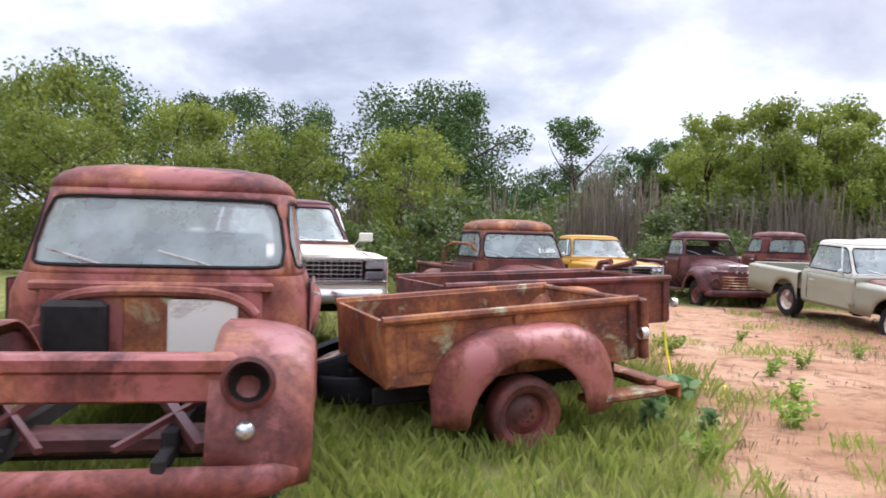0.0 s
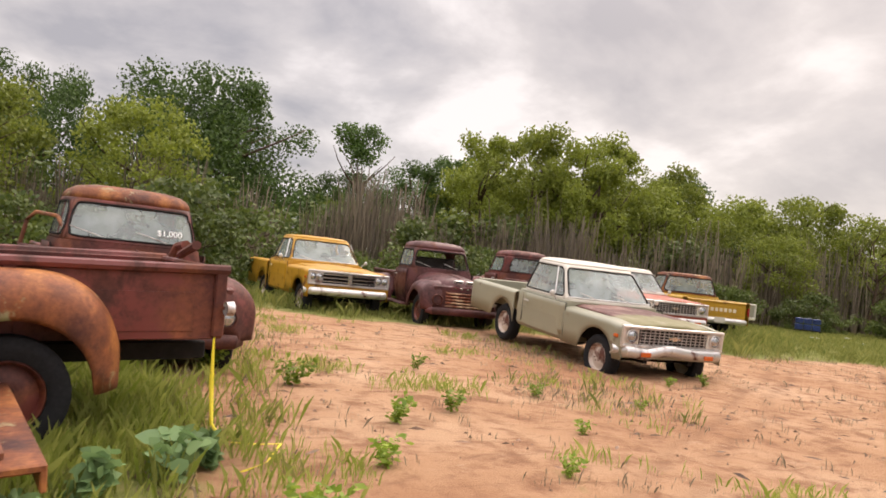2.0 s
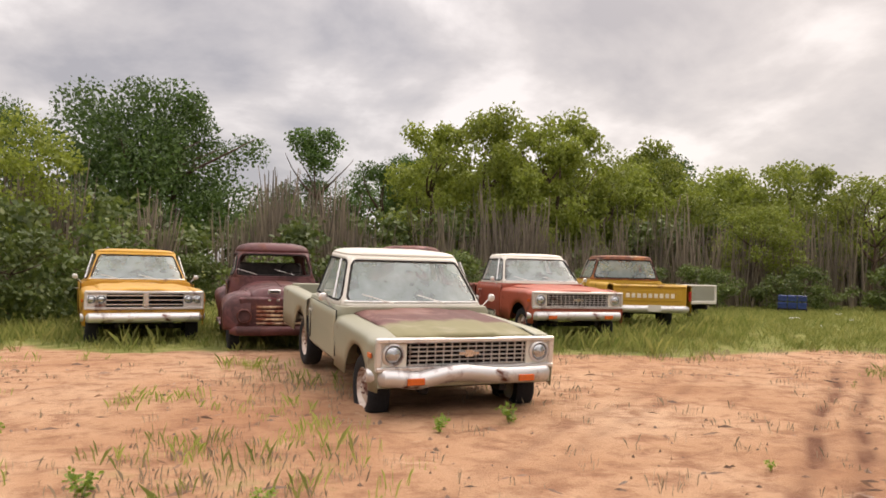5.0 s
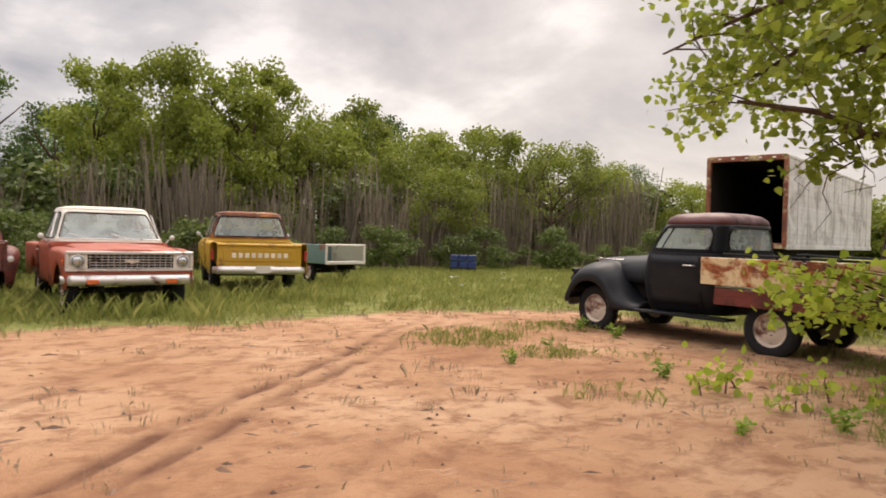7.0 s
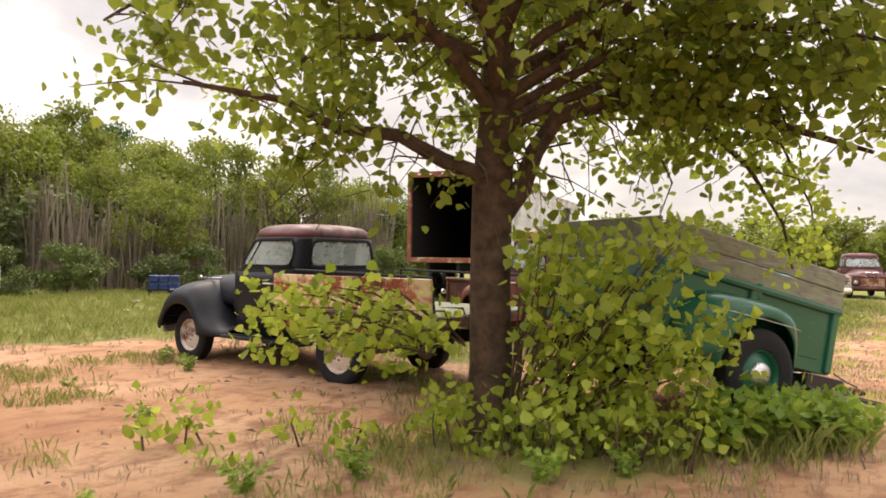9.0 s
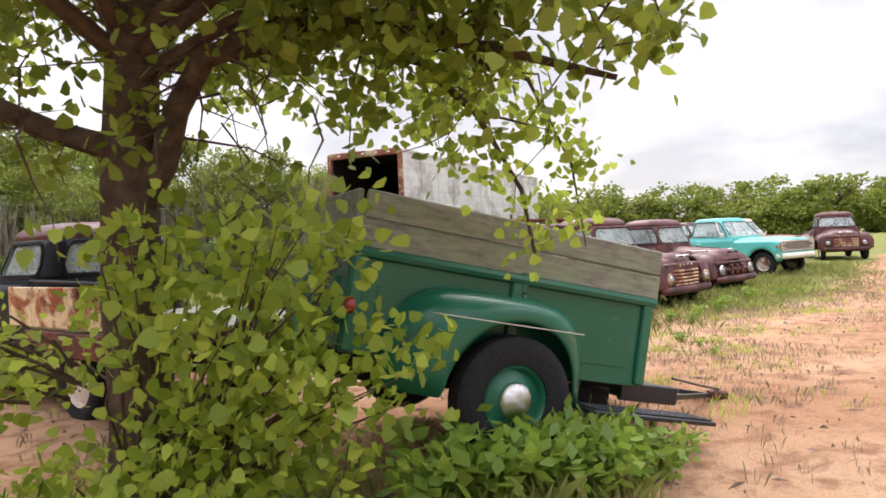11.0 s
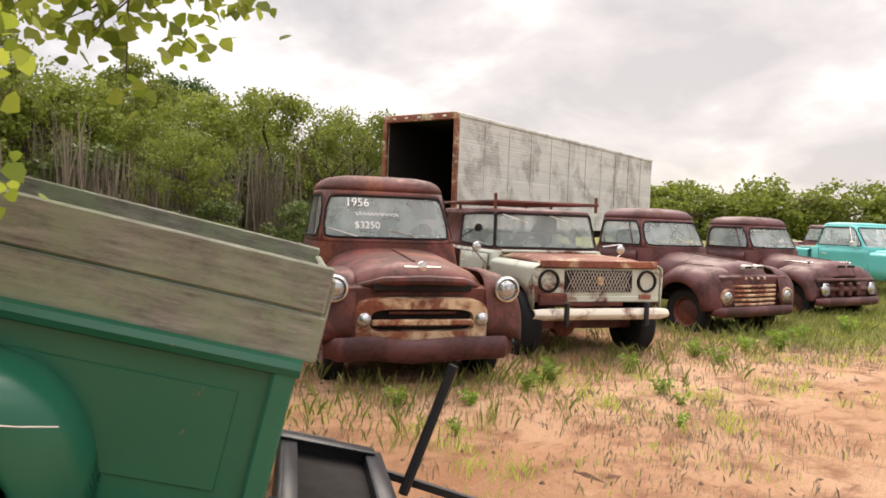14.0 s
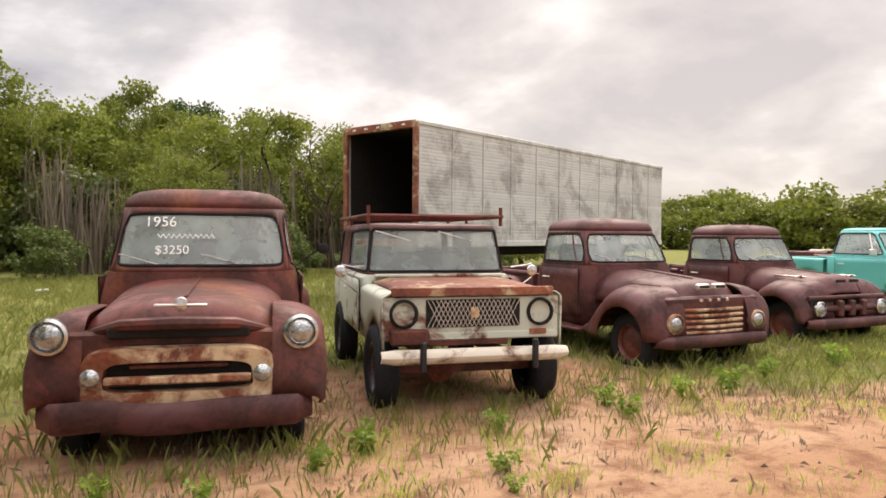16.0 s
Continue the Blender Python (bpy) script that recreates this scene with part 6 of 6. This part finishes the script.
def debris():
    """Twigs, clods and dead leaves on the sand."""
    rng = np.random.default_rng(12)
    n = 9000
    x, y = rng.uniform(1, 40, n), rng.uniform(-1, 14, n)
    keep = np.array([fbm(p, q, 0.8) + rng.uniform(-0.5, 0.5) > 0.05 for p, q in zip(x, y)])
    x, y = x[keep], y[keep]
    n = len(x)
    a, L, w, h = rng.uniform(0, math.pi, n), 0.012 + 0.12 * rng.uniform(0, 1, n) ** 3, rng.uniform(0.006, 0.03, n), rng.uniform(0.006, 0.03, n)
    z = np.array([ground_height(p, q) for p, q in zip(x, y)])
    vs, fs = [], []
    for i in range(n):
        c, s = math.cos(a[i]), math.sin(a[i])
        o = len(vs)
        for u, v, k in ((1, 0, 0), (0, 1, 0), (-1, 0, 0), (0, -1, 0), (0.1, 0.1, 1)):
            vs.append((x[i] + c * u * L[i] - s * v * w[i], y[i] + s * u * L[i] + c * v * w[i], z[i] - 0.004 + k * h[i]))
        fs += [(o, o + 1, o + 4), (o + 1, o + 2, o + 4), (o + 2, o + 3, o + 4), (o + 3, o, o + 4)]
    me = bpy.data.meshes.new("debris")
    me.from_pydata(vs, [], fs)
    me.materials.append(leaf_mat("twigs_and_clods", (0.07, 0.04, 0.025), (0.24, 0.13, 0.075), 0.0))
    tagged(new("debris", me), "twigs, clods and dead leaves on the sand", "debris", kind="stuff")


debris()


# ---------------- the trucks ----------------
round_pickup("rust-red fifties pickup with no hood and empty headlights", heading(-2.10, 2.35, 0.08, -1.0), ADV, "plain", tall=0.08, hl_lens=False, hl_mat=RUST, hl=0.72, hlz=0.80, hood_w=0.62, hood_z=1.08, hood=False, grille=False, cab_w=0.93)
square_pickup("cream eighties pickup with chrome grille in tall grass", heading(-1.68, 7.25, 0.28, -0.96, 0.2), CREAM, RUST_PURPLE, CREAM, "square", mirrors=WHITE)
ford = round_pickup("rusty forties pickup with its door hanging open", heading(1.7, 8.55, 0.25, -0.97, -0.12), RUST, "ford", roof_mat=RUST_ORANGE, chalk=[(0.30, "$1,000", -0.36, 0.10)])
open_door = part("open_door", Geo().box((0, 0.40, 0.86), (0.06, 0.86, 0.62), 0.025), RUST, ford, "rusty door hanging open")
open_door.matrix_local = pose(0.84, -1.45, -0.02, 0, 8, -156)
part("door_frame", Geo().tube([(0, 0.02, 1.16), (0, 0.06, 1.40), (0, 0.22, 1.52), (0, 0.66, 1.54), (0, 0.80, 1.44), (0, 0.82, 1.16)], 0.024, 7), RUST_ORANGE, open_door)
square_pickup("ochre yellow sixties pickup with four headlights", heading(5.35, 16.5, 0.16, -0.99, -0.12), YELLOW, YELLOW, YELLOW, "quad")
round_pickup("maroon rusted forties pickup with no windshield", heading(7.5, 15.15, 0.0, -1.0, -0.1), RUST_PURPLE, "ford", hl_lens=False, no_glass=("windshield", "rear_window"), hl=0.60)
round_pickup("rust-red pickup cab parked behind the grey-green truck", heading(10.93, 21.27, 0.05, 1.0), RUST, "ford51")
square_pickup("sage green pickup with maroon hood and dented chrome bumper", heading(8.71, 9.92, 0.06, -1.0, -0.19, -3.5), SAGE, WHITE, SAGE_HOOD, "grid", dent=0.04, hood_z=0.98)
square_pickup("faded red pickup with white roof parked on grass", heading(12.95, 15.18, -0.03, -1.0, 0.0), RED, WHITE, RED, "grid")
TAIL = heading(15.95, 17.15, 0.28, 0.96)
square_pickup("mustard yellow pickup seen from its lettered tailgate", TAIL @ pose(0, 4.75, 0.08), MUSTARD, RUST_ORANGE, MUSTARD, "grid", tail=MUSTARD)


def lone_bed(label, m, mat, fender_mat, L=2.1, wheel_r=0.34, **kw):
    """A pickup bed cut from its truck; its near front top edge is the origin's height."""
    t = thing("pickup_bed", label, "truck bed", m, "loose truck beds")
    step_bed(t, L * 0.46, -L * 0.54, mat, kw.get("rax", -0.1), wheel_r, fender_mat, tailgate=kw.get("tailgate", True), board=kw.get("board", "rear"), reach=kw.get("reach", (0.62, 0.60)), drop=kw.get("drop", 0.05), boxy=kw.get("boxy", 3.2))
    for s in (1, -1):
        hub = kw.get("hub", wheel_r)
        wheel(t, s * 0.90, kw.get("rax", -0.1), hub + kw.get("lift", 0.0), hub, 0.17, kw.get("rim", RUST), kw.get("cap"), kw.get("tyre"))
    return t


b1 = lone_bed("rusty pickup bed with peeling green paint and wings", heading(-0.03, 4.74, -0.96, -0.28, -0.12, -4), RUST_ORANGE, ADV, 2.0, hub=0.27, lift=0.10, tyre=RUST, rax=-0.03, reach=(0.64, 0.80), drop=0.11, boxy=3.6)
for s in (1, -1):
    part("end_bracket", Geo().box((s * 0.70, -1.11, 0.86), (0.16, 0.06, 0.46), 0.02).box((s * 0.60, -1.16, 0.45), (0.34, 0.10, 0.05), 0.015), RUST_ORANGE, b1)
part("tail_bumper", Geo().box((0, -1.26, 0.42), (1.75, 0.16, 0.035), 0.01).box((0, -1.33, 0.38), (1.75, 0.025, 0.11), 0.008), RUST_ORANGE, b1)
b2 = lone_bed("dark rusted pickup bed with a pipe across its tail", heading(0.69, 6.5, -0.95, -0.30, -0.02, -2), RUST, RUST_ORANGE, 2.5, board=False)
part("prop_pole", Geo().tube([(0.55, -1.45, 0.75), (0.45, -1.40, 1.12), (-0.2, -1.3, 1.22)], 0.035, 7), RUST, b2)
part("prop_pole", Geo().tube([(0.82, -1.30, 0.72), (0.60, -1.42, 1.18), (0.40, -1.42, 1.20)], 0.04, 7), RUST, b2)

BED_TEAL = painted("dull_grey_teal_paint", (0.09, 0.16, 0.15), 0.3)
tb = thing("pickup_bed", "teal pickup bed with white open tail frame", "truck bed", heading(19.6, 20.9, -0.12, 0.99) @ Matrix.Diagonal((0.78, 0.72, 0.95, 1)), "loose truck beds")
g = Geo()
part("bed_side", Geo().box((-0.85, 0, 0.86), (0.05, 2.2, 0.55), 0.02), BED_TEAL, tb)
part("bed_side", Geo().box((0.85, 0, 0.86), (0.05, 2.2, 0.55), 0.02), SAGE, tb)
part("tail_frame", Geo().box((0, -1.1, 0.62), (1.7, 0.06, 0.10), 0.015).box((0, -1.1, 1.12), (1.7, 0.06, 0.06), 0.015).box((-0.82, -1.1, 0.86), (0.08, 0.07, 0.55), 0.015).box((0.82, -1.1, 0.86), (0.08, 0.07, 0.55), 0.015), WHITE, tb)
part("bed_floor", Geo().box((0, 0, 0.58), (1.66, 2.15, 0.05), 0.01), DARK, tb)
part("bed_front", Geo().box((0, 1.08, 0.86), (1.66, 0.05, 0.5), 0.01), BED_TEAL, tb)
for s in (1, -1):
    wheel(tb, s * 0.82, 0.1, 0.33, 0.33, 0.2, PALE_RIM)
part("axle", Geo().box((0, 0.1, 0.34), (1.4, 0.1, 0.1)).box((0.4, 0, 0.48), (0.08, 2.2, 0.14)).box((-0.4, 0, 0.48), (0.08, 2.2, 0.14)), DARK, tb)

# black flatbed truck
bt = round_pickup("black fifties truck with a flat wooden bed", heading(19.60, 11.1, 0.03, 1.0, -0.06), BLACK, "ford51", rim=PALE_RIM, hl=0.66, hlz=0.78, hl_mat=BLACK, bed="none", hood_w=0.56, hood_z=1.20, tall=-0.07, roof_mat=RUST_PURPLE, bumper_mat=CHROME_OLD, cab_w=0.82)
part("flat_bed", Geo().box((0, -3.75, 0.80), (2.0, 2.2, 0.10), 0.015), RUST, bt)
for k in range(9):
    part("plank", Geo().box((-0.88 + 0.22 * k, -3.75, 0.865), (0.20, 2.2, 0.03), 0.006), WOOD, bt)
for s in (1, -1):
    part("side_skirt", Geo().box((s * 0.98, -3.75, 0.70), (0.04, 2.2, 0.14), 0.01), RUST, bt)
    part("rail_pipe", Geo().tube([(s * 0.95, -2.7, 0.85), (s * 0.95, -2.75, 1.30), (s * 0.95, -4.75, 1.26), (s * 0.95, -4.8, 0.85)], 0.018, 6), BLACK, bt)
sg = thing("sign_board", "rusty cream painted sign board on the flatbed", "sign", heading(19.60, 11.1, 0.03, 1.0, -0.06), "signs")
part("board", Geo().box((-1.03, -3.15, 1.07), (0.03, 1.35, 0.36), 0.008), SIGN, sg)
part("board", Geo().box((-1.03, -4.35, 1.07), (0.03, 0.95, 0.36), 0.008), SIGN, sg)
SIGN_INK = plain("rust_red_sign_ink", (0.30, 0.06, 0.03), 0.8, 0, 20, 0.3)
for k, (words, zz) in enumerate((("TUNE UP", 1.15), ("BRAKES", 1.04), ("CASE", 0.93))):
    text_on("sign_writing", words, 0.11, pose(-1.047, -4.35, zz, 90, 0, -90), SIGN_INK, sg, "rust-red hand lettering")
# green bed trailer with board sides
gb = thing("bed_trailer", "dark green pickup bed made into a trailer with board sides", "trailer", GB)
step_bed(gb, 1.05, -1.10, GREEN, -0.08, 0.36, GREEN, z0=0.50, z1=1.08, hw=0.70, board=False, reach=(0.60, 0.80), drop=0.11, boxy=4.5)
for s in (1, -1):
    wheel(gb, s * 0.97, -0.06, 0.36, 0.38, 0.17, GREEN, CRUMPLED, rim_share=0.56)
    for k, (zz, hh, ll) in enumerate(((1.185, 0.165, 2.2), (1.358, 0.165, 2.16))):
        part("side_board", Geo().box((s * (0.70 + 0.004 * k), 0.01 * k, zz), (0.035, ll, hh), 0.012), WOOD, gb, "weathered plank side board")
    part("pinstripe", Geo().tube([(s * (0.70 + 0.31 * max(0.05, 1 - abs((y + 0.18) / 0.735) ** 4) + 0.003), y, 0.80) for y in spaced(-0.66, 0.40, 12)], 0.0028, 4), WHITE, gb)
    part("running_board", Geo().box((s * 0.86, 0.98, 0.34), (0.28, 1.0, 0.03), 0.008), BRUSHED, gb, "ribbed black running board")
    for k in range(5):
        part("board_rib", Geo().box((s * (0.76 + 0.05 * k), 0.98, 0.362), (0.02, 0.96, 0.012), 0.003), BRUSHED, gb)
part("end_board", Geo().box((0, 1.09, 1.25), (1.36, 0.035, 0.30), 0.012), WOOD, gb)
part("end_board", Geo().box((0, -1.10, 1.27), (1.36, 0.035, 0.34), 0.012), WOOD, gb)
part("board_stake", Geo().box((-0.66, -1.12, 1.30), (0.09, 0.05, 0.55), 0.012), WOOD, gb)
# hitch frame of angle iron with a tray, drawbar and jack
for s in (1, -1):
    part("frame_rail", Geo().box((s * 0.46, 1.34, 0.44), (0.05, 0.52, 0.13), 0.008).box((s * 0.43, 1.34, 0.50), (0.09, 0.52, 0.012), 0.003), BRUSHED, gb)
    part("drawbar", Geo().beam((s * 0.40, 1.58, 0.42), (0.0, 2.40, 0.44), 0.036), BRUSHED, gb)
for yy in (1.14, 1.58):
    part("crossbar", Geo().box((0, yy, 0.44), (0.92, 0.06, 0.10), 0.008).box((0, yy + 0.025, 0.485), (0.92, 0.07, 0.012), 0.003), BRUSHED, gb)
part("tray", Geo().box((0.0, 1.36, 0.42), (0.86, 0.42, 0.02), 0.004), DARK, gb)
part("coupler", Geo().box((0, 2.50, 0.45), (0.09, 0.22, 0.08), 0.02), RUST, gb)
part("safety_rod", Geo().tube([(0.30, 1.70, 0.56), (0.12, 2.15, 0.52), (0.02, 2.48, 0.50)], 0.009, 6), BLACK, gb)
part("jack_post", Geo().tube([(-0.18, 1.74, 0.40), (-0.19, 1.83, 1.06)], 0.026, 8), BLACK, gb)
part("board_clamp", Geo().box((0.735, 0.02, 1.06), (0.035, 0.05, 0.13), 0.008).tube([(0.75, 0.02, 0.98), (0.78, 0.02, 0.95), (0.75, 0.02, 0.93)], 0.012, 6), GREEN, gb)

# the row on the grass
round_pickup("rust-maroon fifties pickup with tan oval grille and white writing", heading(23.04, 5.74, -0.42, -0.907, -0.08), RUST, "inter", hl=0.79, hlz=0.93, hl_mat=CHROME, hood_w=0.64, hood_z=1.17, cab_w=0.84, front_mirror=True, chalk=[(0.70, "1956", 0.34, 0.13), (0.28, "$3250", 0.24, 0.11)], fender_mat=RUST, tall=0.09, bumper_mat=RUST_PURPLE)
scout("pale green and rust two-door off-roader with a pipe roof rack", heading(25.53, 5.62, -0.39, -0.92, -0.06))
round_pickup("maroon rusted late-forties pickup with bar grille", heading(29.2, 5.57, -0.21, -0.98, -0.12), RUST_PURPLE, "ford", hl=0.66, hlz=0.64, hl_mat=GRILLE_TAN)
round_pickup("maroon rusted early-fifties pickup with toothed grille", heading(32.8, 5.5, -0.21, -0.98, -0.16), RUST_PURPLE, "ford51", hl=0.70, hlz=0.64, hl_mat=CHROME)
square_pickup("turquoise sixties pickup with white nose and bumper", heading(38.2, 5.0, -0.3, -0.95), TEAL, TEAL, TEAL, "square", bumper_mat=WHITE)
square_pickup("weathered tan and grey pickup in the row", heading(42.2, 5.6, -0.3, -0.95), SCOUT_HOOD, WHITE, SCOUT_HOOD, "grid")
round_pickup("dark maroon old panel pickup with pale wheels", heading(46.5, 4.6, -0.95, -0.3), RUST_PURPLE, "ford", rim=PALE_RIM)
square_pickup("distant dark red pickup at the end of the row", heading(46.5, 8.5, -0.3, -0.95), RUST_PURPLE, RUST_PURPLE, RUST_PURPLE, "grid")
square_pickup("distant white pickup at the end of the row", heading(50.5, 9.5, -0.3, -0.95), WHITE, WHITE, WHITE, "grid")

semi_trailer("weathered ribbed aluminium box trailer with one open end", heading(30.47, 14.7, 0.97, 0.2))

# ---------------- small things ----------------
rack = thing("crate_stack", "stack of blue plastic crates in the grass", "crates", heading(27.4, 24.4, -0.7, -0.7) @ Matrix.Diagonal((0.8, 0.8, 0.75, 1)))
for i in range(3):
    for j in range(2):
        c = part("crate", Geo().box((-0.42 + 0.42 * i, 0, 0.40 + 0.36 * j), (0.38, 0.4, 0.30), 0.02).box((-0.42 + 0.42 * i, 0.21, 0.46 + 0.36 * j), (0.30, 0.03, 0.05), 0.01), BLUE, rack)
part("stand", Geo().box((0, 0, 0.22), (1.3, 0.45, 0.05), 0.01).box((-0.6, 0, 0.1), (0.06, 0.4, 0.24), 0.01).box((0.6, 0, 0.1), (0.06, 0.4, 0.24), 0.01), DARK, rack)

for x, y, s in ((24.6, 21.5, 0.3), (26.0, 20.6, 0.22), (28.5, 23.3, 0.25), (22.5, 18.5, 0.15), (29.8, 19.5, 0.3), (27.6, 17, 0.35)):
    ob = part("litter", Geo().box((0, 0, 0), (s, s * 0.6, 0.05), 0.015), LITTER)
    ob.matrix_world = pose(x, y, 0.04, 0, 4, x * 50 % 180)
    tagged(ob, "scrap of white litter lying in the grass", "litter", "litter")

tape = [(2.12, 6.22, 0.86), (2.11, 6.20, 0.62), (2.13, 6.15, 0.36), (2.15, 6.08, 0.12), (2.22, 5.98, 0.03), (2.42, 5.86, 0.05), (2.55, 5.72, 0.09), (2.45, 5.55, 0.03), (2.3, 5.4, 0.02)]
rows = [[Vector(p) + Vector((-0.010 + 0.008 * math.sin(i * 2.1), 0.008 * math.cos(i * 3.0), 0)), Vector(p) + Vector((0.012, 0.012 * math.sin(i * 1.3), 0.004))] for i, p in enumerate(tape)]
tagged(part("barrier_tape", Geo().loft(rows, closed=False), YELLOW_TAPE, thick=0.002), "yellow barrier tape trailing from the rusty bed", "tape")

# spare wheels between the first truck and the bed
for x, y, z, rx in ((-1.15, 5.2, 0.30, 70), (-0.95, 4.95, 0.16, 84)):
    t = thing("spare_wheel", "old tyre on a pale rim lying in the grass", "wheel", pose(x, y, z, 0, rx, 20), "spare wheels")
    wheel(t, 0.0001, 0, 0, 0.36, 0.2, PALE_RIM)
